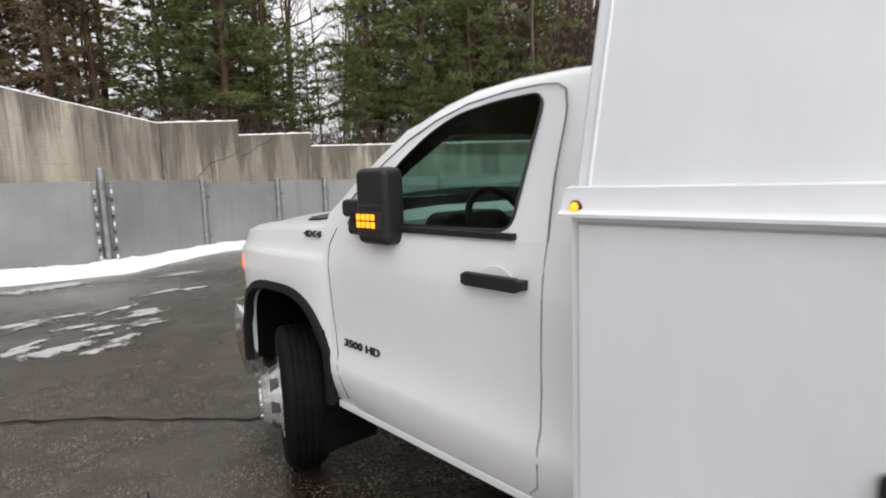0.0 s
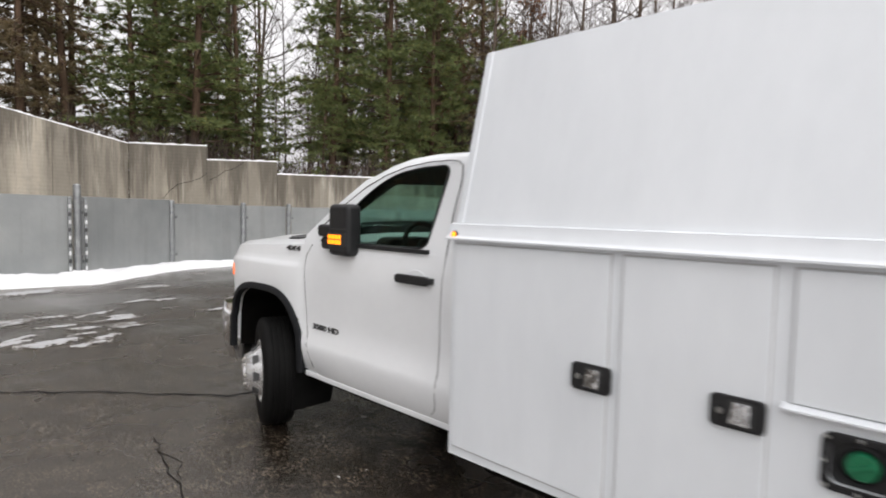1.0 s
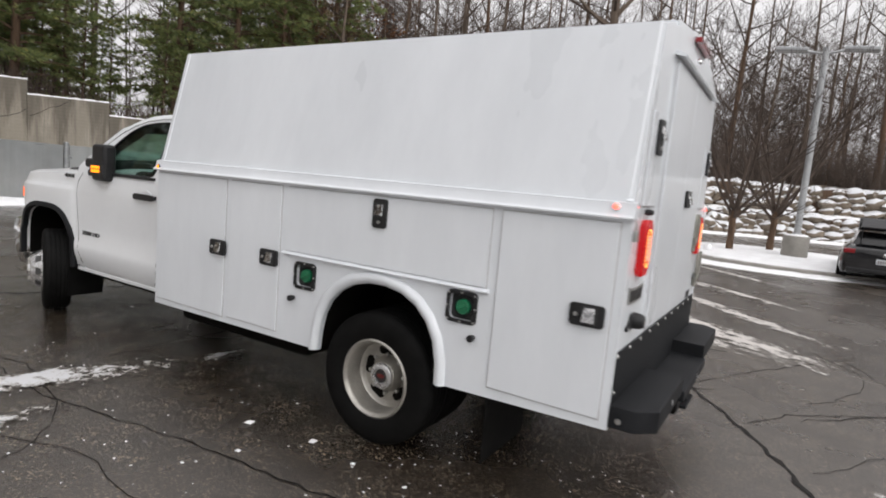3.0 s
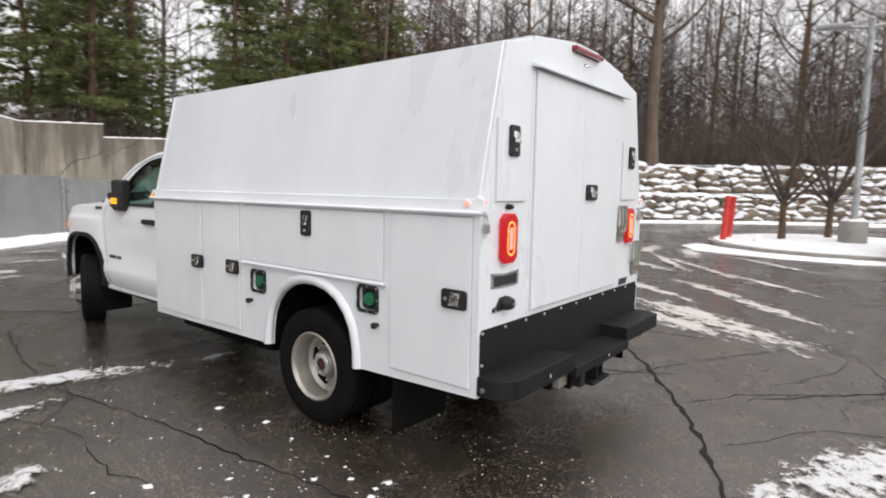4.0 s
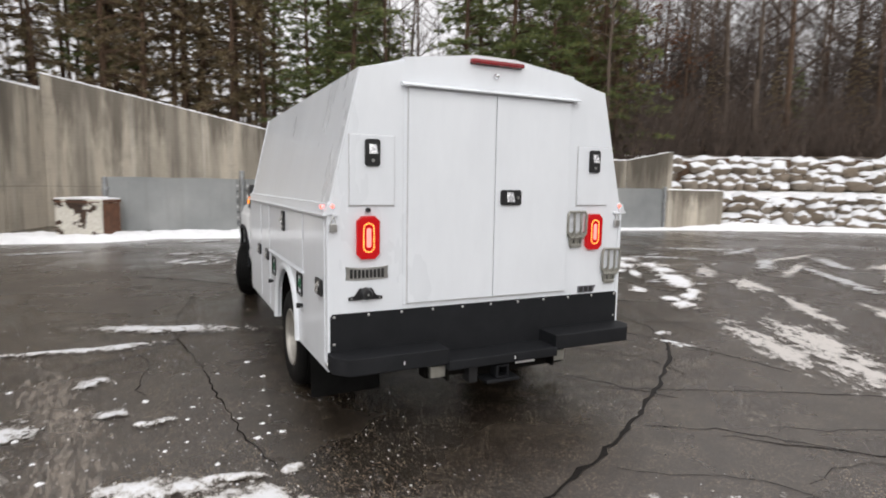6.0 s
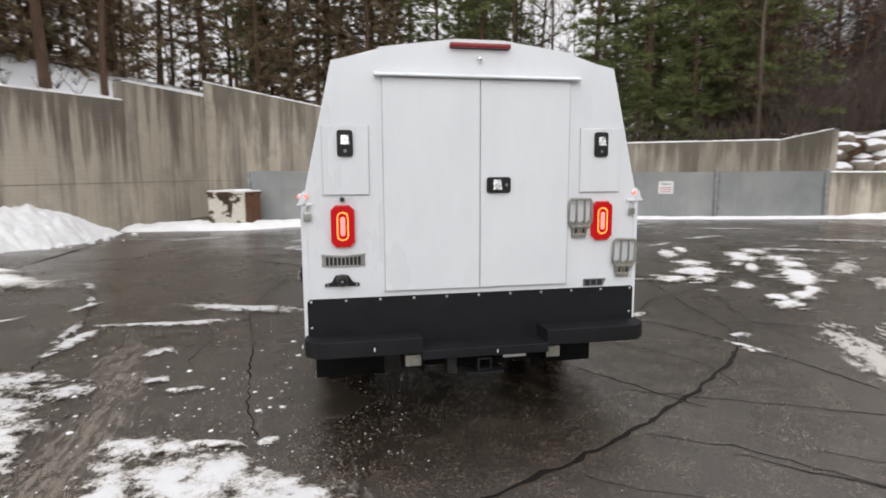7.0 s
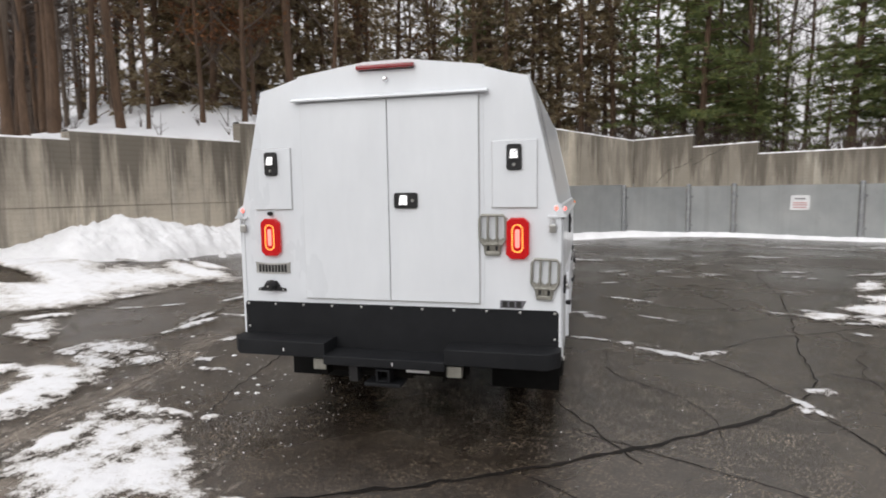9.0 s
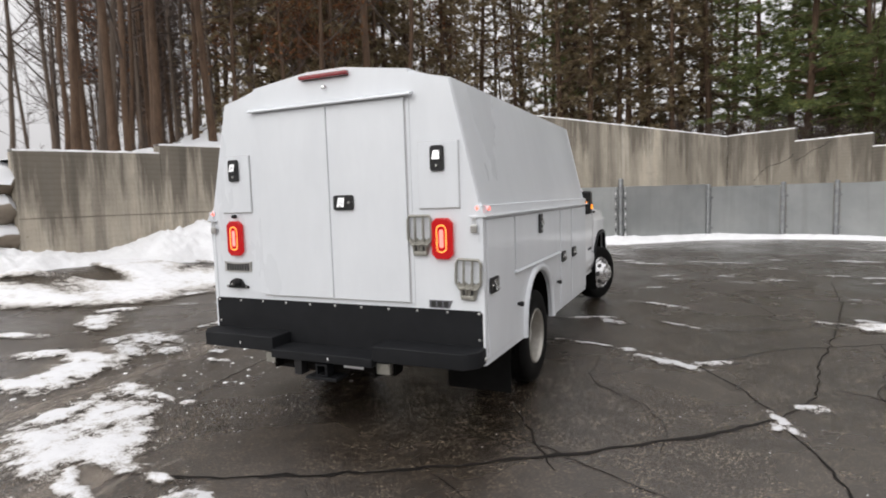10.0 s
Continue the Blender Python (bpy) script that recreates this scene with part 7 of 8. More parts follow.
# boulders beside the open end of the western wall
rock_wall = tagged(new("rock_wall"), "stacked boulders capped with snow beside the concrete wall", "rock wall", "boulder terraces", "structure")
for k in range(16):
    ob = new("boulder", rb.choice(boulders))
    ob.matrix_world = Matrix.Translation((-11.15 - 0.95 * (k % 4) + rb.uniform(-0.1, 0.1), 3.75 - 0.45 * (k % 4), 0.45 + 0.60 * (k // 4))) @ Matrix.Diagonal((1.35, 1.2, 0.85, 1)) @ pose(0, 0, 0, rb.uniform(-15, 15), rb.uniform(-15, 15), rb.uniform(0, 360))
    ob.parent = rock_wall
bank("snow_bank", [(19.8, 13.2, 0.8, 0.35), (23.0, 11.7, 0.6, 0.20), (27.2, 8.9, 0.5, 0.15), (30.8, 5.8, 0.5, 0.15), (33.5, 1.9, 0.5, 0.15), (35.4, -2.8, 0.5, 0.15), (36.6, -8.0, 0.5, 0.15), (37.4, -14.0, 0.5, 0.15)], 0.10, "bright snow along the foot of the boulders", 95, CLEANSNOW)

# ---- the wooded bank above the walls: x, y, height at the rim ----
RIM = [(-30, -26, 0.4), (-18, -8, 1.0), (-13.5, 2.0, 2.3), (-10.70, 3.80, 2.70), (-10.00, 6.80, 2.85), (-8.95, 11.70, 3.15), (-7.65, 16.40, 3.95), (-6.3, 21.7, 4.75), (-2.0, 23.0, 4.35), (3.55, 24.05, 3.65), (5.9, 22.85, 3.25), (8.2, 21.85, 2.80), (12.6, 19.2, 2.80), (16.9, 16.75, 2.80), (20.8, 17.4, 3.25), (25.2, 15.0, 3.30), (30.0, 11.8, 3.30), (34.0, 8.0, 3.30), (37.2, 3.4, 3.30), (39.3, -2.0, 3.30), (40.6, -8.0, 3.30), (41.6, -15, 3.2), (42.6, -24, 3.0)]
mids = [Vector(p) for p in RIM]
norms = []
for i in range(len(mids)):
    d = (mids[min(i + 1, len(mids) - 1)] - mids[max(i - 1, 0)]).to_2d().normalized()
    norms.append(Vector((-d.y, d.x)))
centre = Vector((4.0, -14.0))
for i, p in enumerate(mids):
    radial = (p.to_2d() - centre).normalized()
    norms[i] = (norms[i] * 0.45 + radial * 0.75).normalized()


def rise(i, d):
    """Height gained d metres behind the rim; the west bank is steep, the east wood almost level."""
    steep = [0, 0, 0, 0, 0.30, 1.30, 1.2, 0.8, 0.5][i] if i < 9 else 0.0
    return (0.06 + 0.20 * steep) * d - (0.0016 * d * d if d < 45 else 0.0016 * 45 * (2 * d - 45)) * (0.6 + 0.4 * steep)


def hill_point(fi, d):
    i = min(int(fi), len(mids) - 2)
    t = fi - i
    p = mids[i].lerp(mids[i + 1], t)
    n = norms[i].lerp(norms[i + 1], t).normalized()
    z = p.z + rise(i, d) * (1 - t) + rise(i + 1, d) * t
    return Vector((p.x + n.x * d, p.y + n.y * d, z))


DS = [0, 0.6, 1.5, 3, 5, 8, 12, 17, 24, 32, 45, 65, 100]
bm = nb()
cols = []
for k in range((len(mids) - 1) * 4 + 1):
    fi = k / 4
    col = []
    for j, d in enumerate(DS):
        p = hill_point(fi, d)
        wob = 0.0 if j == 0 else 0.28 * noise.noise(Vector((p.x * 0.25, p.y * 0.25, 0)))
        col.append(bm.verts.new((p.x, p.y, p.z + wob)))
    cols.append(col)
for a, b in zip(cols, cols[1:]):
    for j in range(len(DS) - 1):
        bm.faces.new((a[j], b[j], b[j + 1], a[j + 1]))
alone("wooded_bank", bm, HILL, "bank of fallen leaves and snow above the walls", "hillside", kind="structure", angle=60)


# ---- trees ----
def grow_limbs(bm, start, way, length, radius, depth, r, tips, up=0.15, sides=5):
    """One limb with its own branches; tips collects the ends."""
    pts, rad = [Vector(start)], [radius]
    d = Vector(way).normalized()
    n = 5 if depth > 1 else 3 if depth else 2
    for k in range(n):
        d = (d + Vector((r.uniform(-1, 1), r.uniform(-1, 1), r.uniform(-1, 1))) * 0.17 + Vector((0, 0, up * 0.35))).normalized()
        pts.append(pts[-1] + d * length / n)
        rad.append(max(0.004, radius * (1 - 0.8 * (k + 1) / n)))
    tube(bm, pts, rad, sides if depth > 1 else 3, cap=False)
    tips.append(pts[-1])
    if depth <= 0:
        return
    for k in range(r.randint(3, 5)):
        t = r.uniform(0.3, 0.95)
        i = min(n - 1, int(t * n))
        p = pts[i].lerp(pts[i + 1], t * n - i)
        side = Vector((r.uniform(-1, 1), r.uniform(-1, 1), r.uniform(-0.2, 0.9))).normalized()
        w = ((pts[i + 1] - pts[i]).normalized() * 0.8 + side).normalized()
        grow_limbs(bm, p, w, length * r.uniform(0.4, 0.65), rad[i] * 0.55, depth - 1, r, tips, up, sides)


def trunk_bm(h, r0, r, lean=0.05, sides=9, top=0.25):
    pts, rad = [], []
    x = y = 0.0
    n = 9
    for k in range(n + 1):
        t = k / n
        x += r.uniform(-1, 1) * lean * h / n
        y += r.uniform(-1, 1) * lean * h / n
        pts.append((x, y, -0.4 + (h + 0.4) * t))
        rad.append(r0 * (1.25 if k == 0 else 1 - (1 - top) * t))
    return tube(nb(), pts, rad, sides), [Vector(p) for p in pts], rad


def at_height(pts, rad, t):
    n = len(pts) - 1
    i = min(n - 1, int(t * n))
    return pts[i].lerp(pts[i + 1], t * n - i), rad[i]


def bare_tree(seed, h, r0, low, limbs, depth, bark, label, leaves=0.0, reach=1.0):
    r = random.Random(seed)
    tree = thing("bare_tree", (0, 0, 0), label, "tree", "bare trees on the bank")
    tb, pts, rad = trunk_bm(h, r0, r)
    part("trunk", tb, bark, tree, angle=60)
    bm, tips = nb(), []
    for k in range(limbs):
        t = low + (0.98 - low) * (k + r.random()) / limbs
        p, rr = at_height(pts, rad, t)
        a = r.uniform(0, 6.3)
        grow_limbs(bm, p, (math.cos(a), math.sin(a), r.uniform(0.25, 0.9)), h * r.uniform(0.14, 0.30) * (1.15 - t * 0.6) * reach, rr * 0.5, depth, r, tips, 0.25)
    part("crown", bm, TWIG, tree, "bare brown twigs", 0)
    if leaves:
        lf = nb()
        for p in tips:
            for _ in range(int(leaves)):
                c = p + Vector((r.gauss(0, 0.25), r.gauss(0, 0.25), r.gauss(0, 0.25)))
                u, v = Vector((r.uniform(-1, 1), r.uniform(-1, 1), r.uniform(-1, 1))).normalized(), Vector((r.uniform(-1, 1), r.uniform(-1, 1), r.uniform(-1, 1))).normalized()
                lf.faces.new([lf.verts.new(c + q) for q in (u * 0.09, v * 0.06, -u * 0.09, -v * 0.06)])
        part("dead_leaves", lf, BROWNLEAF, tree, "dry brown leaves", 0)
    return tree


def needle_spray(bm, c, out, size, r, blades, wide):
    """A tuft of needle blades fanning from c towards out."""
    out = Vector(out).normalized()
    side = out.cross(Vector((0, 0, 1)))
    side = side.normalized() if side.length > 0.1 else Vector((1, 0, 0))
    for _ in range(blades):
        d = (out * r.uniform(0.1, 1.0) + side * r.uniform(-1.0, 1.0) + Vector((0, 0, r.uniform(-0.45, 0.55)))).normalized()
        l_, w = size * r.uniform(0.45, 1.0), size * wide * r.uniform(0.040, 0.080)
        q = d.cross(Vector((r.uniform(-1, 1), r.uniform(-1, 1), r.uniform(-1, 1))))
        q = q.normalized() * w if q.length > 0.05 else side * w
        bm.faces.new([bm.verts.new(v) for v in (c - q, c + d * l_, c + q)])


def evergreen(seed, h, r0, low, whorls, reach, mat, label, droop, blades, size, kindname="pine_tree", density=1.0, wide=1.0):
    r = random.Random(seed)
    tree = thing(kindname, (0, 0, 0), label, "tree", "evergreen trees on the bank")
    tb, pts, rad = trunk_bm(h, r0, r, 0.015, 8, 0.12)
    part("trunk", tb, BARK, tree, angle=60)
    limbs, crown = nb(), nb()
    for k in range(whorls):
        t = low + (0.99 - low) * k / whorls
        spread = reach * ((1 - t) ** 0.75 * 0.95 + 0.10) * r.uniform(0.75, 1.1)
        for _ in range(r.randint(3, 5)):
            a = r.uniform(0, 6.3)
            p, rr = at_height(pts, rad, min(0.99, t + r.uniform(-0.012, 0.012)))
            L = spread * r.uniform(0.55, 1.15)
            d = Vector((math.cos(a), math.sin(a), 0.0))
            n = 5
            line = [p + d * L * i / n + Vector((0, 0, (0.30 - droop * i / n) * L * i / n)) for i in range(n + 1)]
            tube(limbs, line, [max(0.008, 0.045 * (1 - 0.8 * i / n) * min(1.0, L / 2)) for i in range(n + 1)], 3, cap=False)
            m = max(2, int(L / size * 1.25 * density))
            for i in range(m):
                f = 0.08 + 0.92 * (i + r.random()) / m
                j = min(n - 1, int(f * n))
                c = line[j].lerp(line[j + 1], f * n - j)
                w = 0.34 * L * (1.05 - f) + 0.12
                c = c + Vector((-d.y, d.x, 0)) * r.uniform(-1, 1) * w + Vector((0, 0, r.uniform(-0.12, 0.08)))
                needle_spray(crown, c, d + Vector((-d.y, d.x, 0)) * r.uniform(-0.8, 0.8), size, r, blades, wide)
    tagged(part("branchwork", limbs, BARK, tree, angle=0), kind="stuff")
    part("crown", crown, mat, tree, "green needles" if mat is NEEDLES else "dark dull needles", 0)
    return tree


PINES = [evergreen(11, 15, 0.17, 0.05, 27, 3.4, NEEDLES, "tall white pine with open green boughs", 0.35, 33, 0.38, density=1.3),
         evergreen(12, 18, 0.19, 0.12, 27, 3.6, NEEDLES, "tall white pine with ragged green boughs", 0.42, 33, 0.40, density=1.25),
         evergreen(13, 12, 0.13, 0.03, 23, 3.1, NEEDLES, "bushy green pine with boughs to the ground", 0.30, 33, 0.36, density=1.4)]
HEMS = [evergreen(21, 14, 0.15, 0.05, 24, 3.0, DARKNEEDLES, "dark drooping hemlock dusted with snow", 0.75, 26, 0.36, "hemlock_tree", 0.9, 1.3),
        evergreen(22, 17, 0.16, 0.08, 24, 3.2, DARKNEEDLES, "dark drooping hemlock dusted with snow", 0.70, 26, 0.38, "hemlock_tree", 0.85, 1.3)]
BARES = [bare_tree(31, 17, 0.085, 0.16, 14, 2, BARK, "tall slender bare tree"),
         bare_tree(32, 20, 0.120, 0.20, 14, 2, BARK, "tall bare tree with a dark trunk"),
         bare_tree(33, 14, 0.060, 0.12, 13, 2, BARK, "thin bare tree with upright branches"),
         bare_tree(34, 18, 0.105, 0.22, 13, 2, PALEBARK, "tall bare tree with pale grey bark")]
OAKS = [bare_tree(41, 11, 0.13, 0.18, 15, 2, BARK, "young oak still holding brown leaves", 5)]
SPREADS = [bare_tree(71, 13.5, 0.17, 0.22, 9, 3, PALEBARK, "bare tree with long spreading grey limbs", reach=1.75),
           bare_tree(72, 15.5, 0.20, 0.28, 8, 3, BARK, "bare tree with long spreading brown limbs", reach=1.65)]
BIG = bare_tree(51, 21, 0.36, 0.33, 16, 3, PALEBARK, "large bare tree with a thick brown trunk")


def vase_tree(seed, label):
    """A short trunk that forks into many upright stems with fine twigs."""
    r = random.Random(seed)
    tree = thing("bare_tree", (0, 0, 0), label, "tree", "trees on the island")
    part("trunk", tube(nb(), [(0, 0, -0.3), (0.01, 0, 0.5), (0.0, 0.02, 1.0), (0.02, 0.0, 1.35)], [0.13, 0.105, 0.10, 0.085], 9), BARK, tree, angle=60)
    bm, tips = nb(), []
    for k in range(9):
        a = 6.28 * (k + r.random() * 0.6) / 9
        out = r.uniform(0.35, 0.95)
        grow_limbs(bm, (0, 0, r.uniform(0.95, 1.35)), (math.cos(a) * out, math.sin(a) * out, 1.0), r.uniform(3.4, 4.6), 0.055, 3, r, tips, 0.12)
    for k in range(6):
        a = r.uniform(0, 6.28)
        grow_limbs(bm, (0, 0, r.uniform(1.1, 1.4)), (math.cos(a), math.sin(a), 0.30), r.uniform(1.8, 2.6), 0.028, 2, r, tips, 0.0)
    part("crown", bm, TWIG, tree, "dense bare twigs", 0)
    return tree


SMALL = vase_tree(61, "small bare vase-shaped tree on the snowy island")


rt = random.Random(77)
used_first = set()


def plant(kind, fi, d, scale=1.0, lean=2.0):
    p = hill_point(fi, d)
    m = Matrix.Translation((p.x, p.y, p.z - 0.15)) @ pose(0, 0, 0, rt.uniform(-lean, lean), rt.uniform(-lean, lean), rt.uniform(0, 360))
    if kind.name in used_first:
        ob = copy_thing(kind, m)
    else:
        used_first.add(kind.name)
        kind.matrix_basis = m
        ob = kind
    s = scale * rt.uniform(0.9, 1.12)
    ob.scale = (s, s, s)
    return ob


# rows by stretch of the rim: from, to, number, nearest, farthest, kinds
STRETCHES = [(0.5, 3.0, 24, 2, 30, BARES + BARES), (3.0, 4.6, 26, 2, 28, BARES + BARES + OAKS), (2.9, 4.5, 9, 2.5, 9, [BARES[1], BARES[1], BARES[3]]), (4.4, 6.2, 24, 8.0, 26, HEMS + HEMS + BARES + OAKS), (6.0, 8.0, 24, 7.5, 24, HEMS * 3 + BARES[:2] + OAKS),
             (7.7, 8.9, 8, 4.6, 14, HEMS * 3 + PINES[1:2]), (10.6, 11.4, 7, 4.0, 18, BARES), (8.9, 9.15, 2, 9, 16, BARES[:2]),
             (13.0, 14.5, 16, 2.5, 18, BARES + OAKS + PINES[:2] + HEMS), (14.5, 18.0, 14, 4, 14, SPREADS * 3 + OAKS + BARES[:1]), (14.5, 18.0, 16, 10, 28, BARES + SPREADS), (18.0, 21.8, 22, 3, 26, SPREADS * 3 + BARES[:1])]
for a, b, n, d0, d1, kinds in STRETCHES:
    for k in range(n):
        plant(rt.choice(kinds), a + (b - a) * (k + rt.random()) / n, d0 + (d1 - d0) * rt.random() ** 1.3)
for kind, fi, d, s in ((HEMS[0], 5.12, 6.5, 1.0), (HEMS[1], 5.38, 6.0, 0.95), (HEMS[1], 5.25, 9.5, 1.0), (HEMS[0], 4.95, 8.5, 1.0),
                       (OAKS[0], 5.20, 2.0, 0.85), (OAKS[0], 5.42, 4.5, 0.8), (OAKS[0], 4.92, 3.6, 0.8), (BARES[1], 5.72, 2.4, 1.25), (BARES[0], 6.02, 1.2, 1.2),
                       (PINES[0], 9.45, 4.5, 0.95), (PINES[1], 9.80, 7.0, 1.0), (PINES[0], 10.05, 3.2, 1.0), (PINES[1], 10.30, 8.5, 1.05), (PINES[2], 9.95, 10.0, 1.1), (PINES[2], 10.45, 4.5, 0.55), (PINES[0], 10.66, 12.0, 1.0), (PINES[2], 10.88, 3.0, 0.42), (PINES[2], 11.16, 4.0, 0.45),
                       (PINES[1], 11.62, 4.0, 1.0), (PINES[0], 11.90, 7.5, 1.1), (PINES[1], 12.12, 4.5, 1.0), (PINES[0], 12.38, 8.0, 1.1), (PINES[2], 12.55, 4.0, 1.05), (PINES[1], 12.85, 7.0, 1.0),
                       (PINES[2], 11.45, 2.2, 0.45), (PINES[2], 11.95, 2.0, 0.42), (PINES[2], 12.30, 2.4, 0.40), (PINES[1], 13.15, 11.0, 1.0),
                       (HEMS[0], 14.75, 6.0, 0.50), (HEMS[0], 15.25, 4.5, 0.42), (PINES[2], 15.55, 8.0, 0.50), (HEMS[0], 15.95, 6.0, 0.48), (HEMS[1], 16.45, 5.0, 0.40), (HEMS[0], 16.95, 7.0, 0.45), (HEMS[1], 17.6, 8.0, 0.45),
                       (HEMS[0], 8.0, 5.0, 1.1), (HEMS[1], 8.3, 6.0, 1.0), (HEMS[0], 8.62, 4.5, 0.95), (HEMS[0], 8.45, 8.0, 1.0), (HEMS[1], 8.85, 9.0, 0.95), (PINES[1], 9.15, 11.0, 1.05), (PINES[0], 10.9, 9.0, 0.95), (HEMS[1], 7.75, 5.5, 1.05)):
    plant(kind, fi, d, s)
fork, fork_tips = nb(), []
for start, way, length, radius in (((0, 0, 8.3), (-0.30, 0.86, 0.72), 5.2, 0.17), ((0, 0, 9.2), (0.28, -0.80, 1.0), 4.6, 0.15), ((0, 0, 7.4), (-0.32, 0.92, 0.30), 2.8, 0.07)):
    grow_limbs(fork, start, way, length, radius, 3, rt, fork_tips, 0.25)
part("fork", fork, PALEBARK, BIG, "heavy forking limbs", 60)
BIG.matrix_basis = Matrix.Translation((31.4, 10.0, 3.2))
for (x, y), s, turn in (((16.9, 1.05), 1.0, 40), ((18.3, -0.05), 0.95, 170)):
    m = Matrix.Translation((x, y, 0.22)) @ pose(0, 0, 0, 0, 0, turn)
    if turn == 40:
        SMALL.matrix_basis = m
    else:
        copy_thing(SMALL, m)

# far wood, too many trees to count
rf = random.Random(99)
vs, fs = [], []


def stick(p, q, r0, r1, n=3):
    p, q = Vector(p), Vector(q)
    d = (q - p).normalized()
    u = d.orthogonal().normalized()
    v = d.cross(u)
    k = len(vs)
    for c, r in ((p, r0), (q, r1)):
        for j in range(n):
            a = 2 * math.pi * j / n
            w = c + (u * math.cos(a) + v * math.sin(a)) * r
            vs.append((w.x, w.y, w.z))
    for j in range(n):
        fs.append((k + j, k + (j + 1) % n, k + n + (j + 1) % n, k + n + j))


for k in range(630):
    fi = rf.uniform(10.4, 13.2) if k < 22 else rf.uniform(14.2, 18.5) if k > 590 else rf.choice((rf.uniform(0.3, 8.2), rf.uniform(13.2, len(mids) - 1.2), rf.uniform(13.2, len(mids) - 1.2), rf.uniform(13.2, 18.0)))
    p = hill_point(fi, rf.uniform(14, 48))
    h = rf.uniform(10, 19)
    r0 = rf.uniform(0.035, 0.10)
    top = p + Vector((rf.uniform(-1.5, 1.5), rf.uniform(-1.5, 1.5), h))
    stick(p - Vector((0, 0, 0.5)), p.lerp(top, 0.5), r0, r0 * 0.65, 4)
    stick(p.lerp(top, 0.5), top, r0 * 0.65, 0.02, 3)
    for _ in range(26):
        t = rf.uniform(0.18, 0.97)
        b0 = p.lerp(top, t)
        a = rf.uniform(0, 6.3)
        L = h * rf.uniform(0.09, 0.27) * (1.2 - t * 0.7)
        e = b0 + Vector((math.cos(a), math.sin(a), rf.uniform(0.1, 0.9))) * L
        stick(b0, e, 0.034, 0.013)
        for _ in range(3):
            g = b0.lerp(e, rf.uniform(0.4, 1.0))
            stick(g, g + Vector((rf.uniform(-1, 1), rf.uniform(-1, 1), rf.uniform(0, 1))) * L * 0.5, 0.017, 0.008)
for k in range(150):      # saplings and thicket below the tall trees
    p = hill_point(rf.uniform(13.6, 19.5), rf.uniform(5, 22))
    h = rf.uniform(4, 9)
    top = p + Vector((rf.uniform(-1.2, 1.2), rf.uniform(-1.2, 1.2), h))
    stick(p - Vector((0, 0, 0.3)), top, 0.045, 0.012, 4)
    for _ in range(34):
        b0 = p.lerp(top, rf.uniform(0.08, 0.97))
        a = rf.uniform(0, 6.3)
        e = b0 + Vector((math.cos(a), math.sin(a), rf.uniform(0.1, 0.9))) * h * rf.uniform(0.10, 0.30)
        stick(b0, e, 0.026, 0.010)
        for _ in range(2):
            g = b0.lerp(e, rf.uniform(0.3, 1.0))
            stick(g, g + Vector((rf.uniform(-1, 1), rf.uniform(-1, 1), rf.uniform(-0.1, 1))) * h * 0.10, 0.015, 0.008)
me = bpy.data.meshes.new("far_wood")
me.from_pydata(vs, [], fs)
me.materials.append(TWIG)
tagged(new("far_wood", me), "dense bare brown wood far up the bank", "wood", kind="stuff")
# low brush and saplings along the rim
vs, fs = [], []
for k in range(3200):
    west = k < 40
    fi = rf.uniform(3.6, 6.6) if west else rf.uniform(8.6, len(mids) - 1.2) if k < 1500 else rf.uniform(13.2, len(mids) - 1.2)
    p = hill_point(fi, 0.8 + (9 if west else 16) * rf.random() ** 1.4)
    for _ in range(rf.randint(3, 6)):
        d = Vector((rf.uniform(-0.7, 0.7), rf.uniform(-0.7, 0.7), 1)).normalized()
        L = rf.uniform(0.15, 0.9) if west else rf.uniform(0.5, 1.5) if fi < 13 else rf.uniform(0.8, 4.2)
        q = p + d * L
        stick(p, q, 0.017, 0.005)
        for _ in range(1):
            g = p.lerp(q, rf.uniform(0.3, 0.9))
            stick(g, g + Vector((rf.uniform(-1, 1), rf.uniform(-1, 1), rf.uniform(0.1, 1))) * L * 0.4, 0.007, 0.003)
me = bpy.data.meshes.new("brush")
me.from_pydata(vs, [], fs)
me.materials.append(TWIG)
tagged(new("brush", me), "tangled bare brush and saplings along the bank", "brush", kind="stuff")

# ---- parked black hatchback with its tailgate open ----
KX, KY = 13.15, -2.55
car = thing("hatchback_car", (KX + 2, KY, 0), "black hatchback car parked with its tailgate open", "car")
cm = Matrix.Translation((KX, KY, 0)) @ pose(0, 0, 0, 0, 0, -4)
secs = []
for x, hw, zb, zt in ((0.00, 0.74, 0.34, 0.86), (0.10, 0.86, 0.26, 0.95), (0.7, 0.90, 0.22, 0.98), (1.6, 0.90, 0.20, 0.95), (3.0, 0.89, 0.20, 0.92), (3.9, 0.84, 0.22, 0.80), (4.15, 0.70, 0.30, 0.68)):
    secs.append([(x, -hw * 0.93, zb), (x, -hw, zb + 0.15), (x, -hw, (zb + zt) / 2), (x, -hw * 0.95, zt - 0.10), (x, -hw * 0.80, zt), (x, hw * 0.80, zt), (x, hw * 0.95, zt - 0.10), (x, hw, (zb + zt) / 2), (x, hw, zb + 0.15), (x, hw * 0.93, zb)])
shell = loft(secs)
wheels_at = [(0.78, -0.80), (0.78, 0.80), (3.28, -0.80), (3.28, 0.80)]
tools = []
for x, y in wheels_at:
    tools.append(lathe(nb(), [(0, -0.16), (0.37, -0.16), (0.37, 0.2), (0, 0.2)], Matrix.Translation((x, y, 0.33)) @ pose(0, 0, 0, 90, 0, 0), 24))
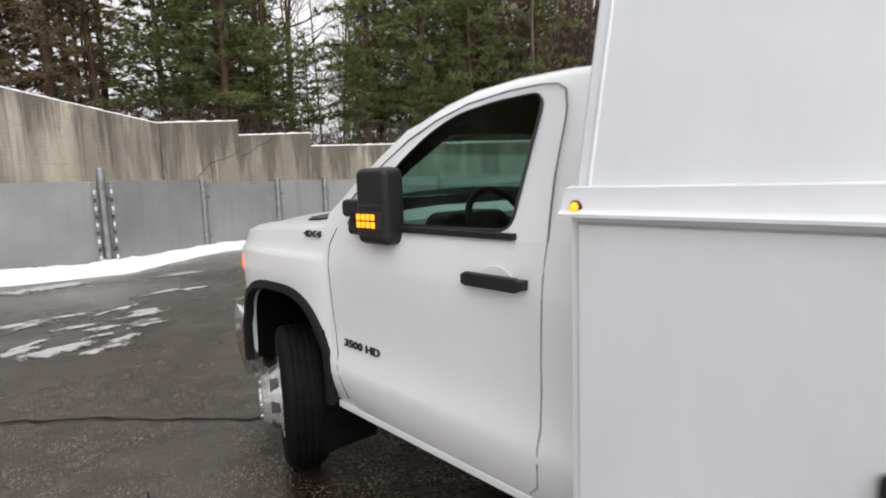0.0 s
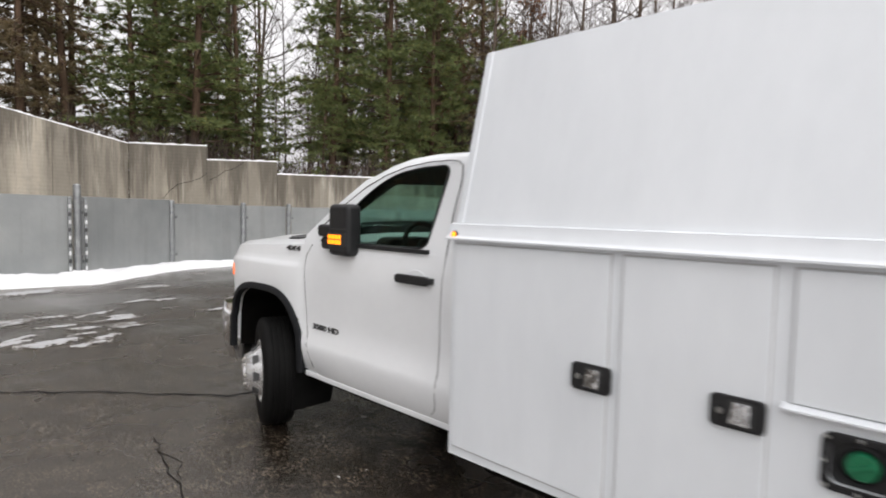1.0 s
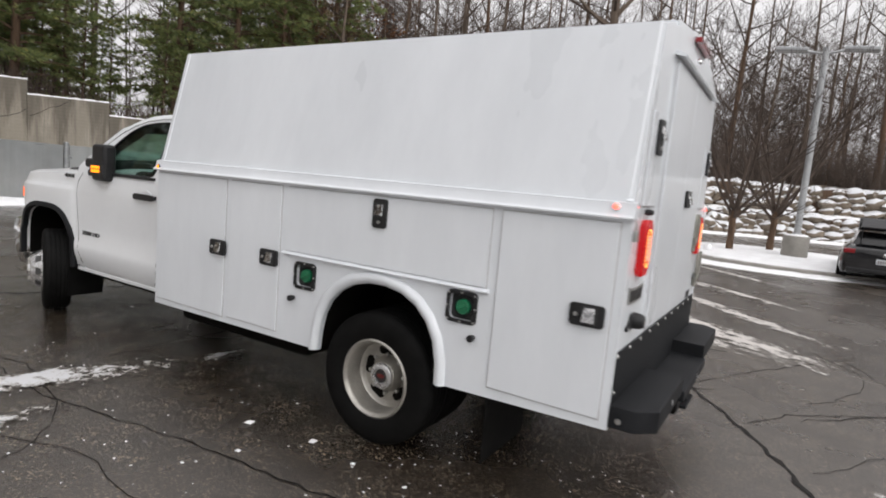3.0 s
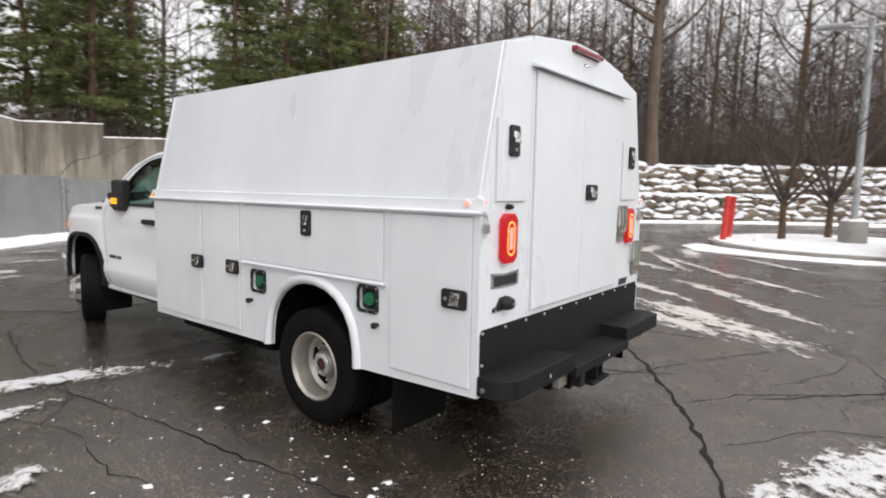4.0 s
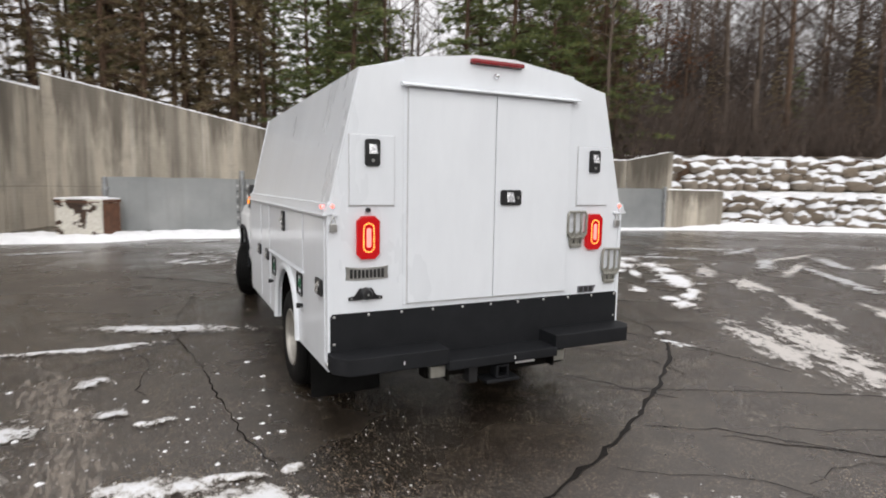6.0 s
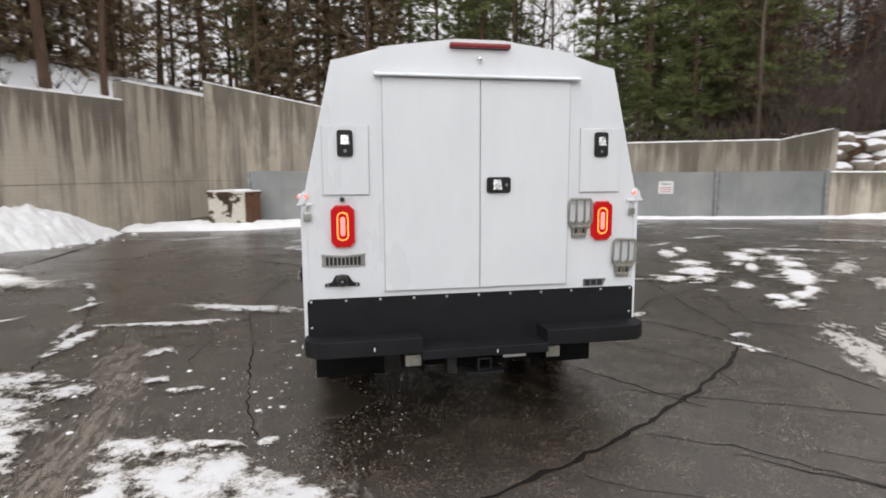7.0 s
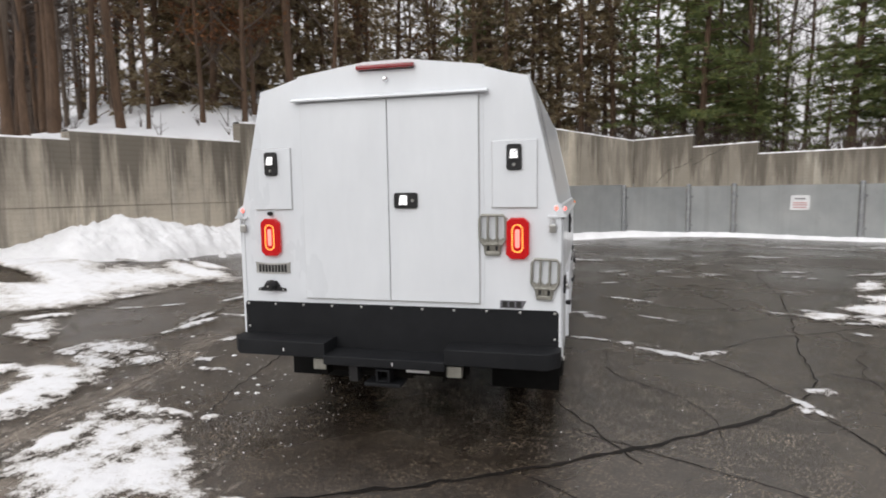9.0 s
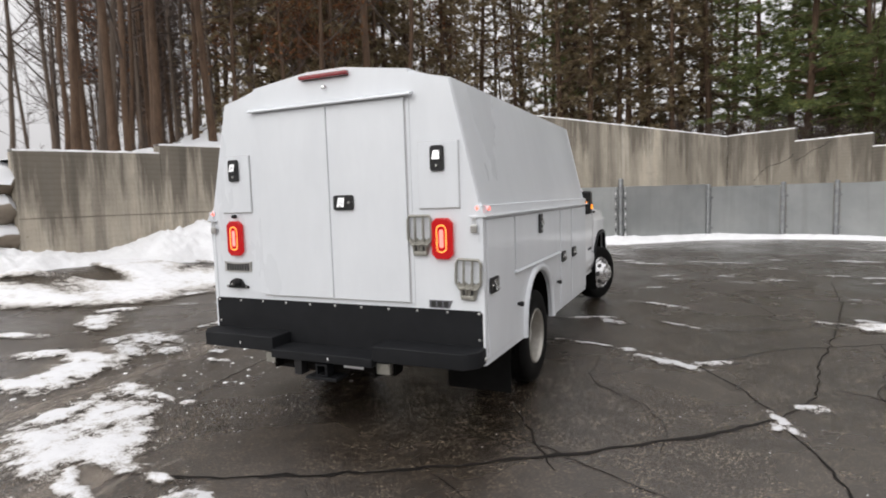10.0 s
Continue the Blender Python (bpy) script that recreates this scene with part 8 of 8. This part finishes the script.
part("body", shifted(cut(shell, *tools), cm), CARPAINT, car, "glossy black body")
top_ = loft([[(0.55, -0.66, 0.95), (0.55, 0.66, 0.95), (0.62, 0.56, 1.28), (0.62, -0.56, 1.28)], [(1.5, -0.72, 0.94), (1.5, 0.72, 0.94), (1.45, 0.60, 1.36), (1.45, -0.60, 1.36)], [(2.8, -0.72, 0.92), (2.8, 0.72, 0.92), (2.1, 0.58, 1.34), (2.1, -0.58, 1.34)]])
part("cabin_roof", shifted(top_, cm), CARPAINT, car)
for x, y in wheels_at:
    wm = cm @ Matrix.Translation((x, y, 0.33)) @ pose(0, 0, 0, 90 if y < 0 else -90, 0, 0)
    w_ = part("wheel", shifted(lathe(nb(), [(0.21, -0.10), (0.30, -0.11), (0.33, -0.09), (0.33, 0.09), (0.30, 0.11), (0.21, 0.10)], None, 28, True), wm), RUBBER, car)
    part("rim", shifted(lathe(nb(), [(0.21, 0.07), (0.20, 0.05), (0.06, 0.06), (0.05, 0.08), (0, 0.08)], None, 20), wm), ALLOY, w_)
gate = part("tailgate", shifted(boxed(-0.62, 0.0, -0.60, 0.60, -0.04, 0.03, 0.02), cm @ Matrix.Translation((0.62, 0, 1.34)) @ pose(0, 0, 0, 0, 24, 0)), CARPAINT, car, "raised black tailgate")
part("tailgate_glass", shifted(boxed(-0.50, -0.12, -0.42, 0.42, -0.05, -0.038, 0.004), cm @ Matrix.Translation((0.62, 0, 1.34)) @ pose(0, 0, 0, 0, 24, 0)), GLASS, gate)
part("tailgate_skirt", shifted(boxed(-0.66, -0.58, -0.56, 0.56, -0.24, 0.02, 0.02), cm @ Matrix.Translation((0.62, 0, 1.34)) @ pose(0, 0, 0, 0, 24, 0)), CARPAINT, gate)
for y in (-0.50, 0.50):
    part("gas_strut", shifted(tube(nb(), [(0.45, y, 0.96), (0.40, y, 1.36)], 0.012, 6), cm), BLACK, gate)
for y in (-0.70, 0.70):
    part("tail_lamp", shifted(boxed(-0.01, 0.12, y - 0.12, y + 0.12, 0.74, 0.86, 0.02), cm), DARKRED, car, "dark red tail lamp")
plate = part("number_plate", shifted(boxed(-0.03, -0.005, -0.16, 0.16, 0.54, 0.66, 0.004), cm), PLATE, car, "pale number plate with grey bars")
for k in range(6):
    part("plate_bar", shifted(boxed(-0.036, -0.029, -0.13 + k * 0.045, -0.10 + k * 0.045, 0.57, 0.63), cm), SIGNGREY, plate)
part("rear_emblem", shifted(lathe(nb(), [(0.045, 0), (0.03, 0.012), (0, 0.014)], seg=12), cm @ Matrix.Translation((0.0, 0, 0.76)) @ pose(0, 0, 0, 0, -90, 0)), CHROME, car)
part("bumper_lip", shifted(boxed(-0.03, 0.10, -0.72, 0.72, 0.30, 0.40, 0.02), cm), BLACK, car)
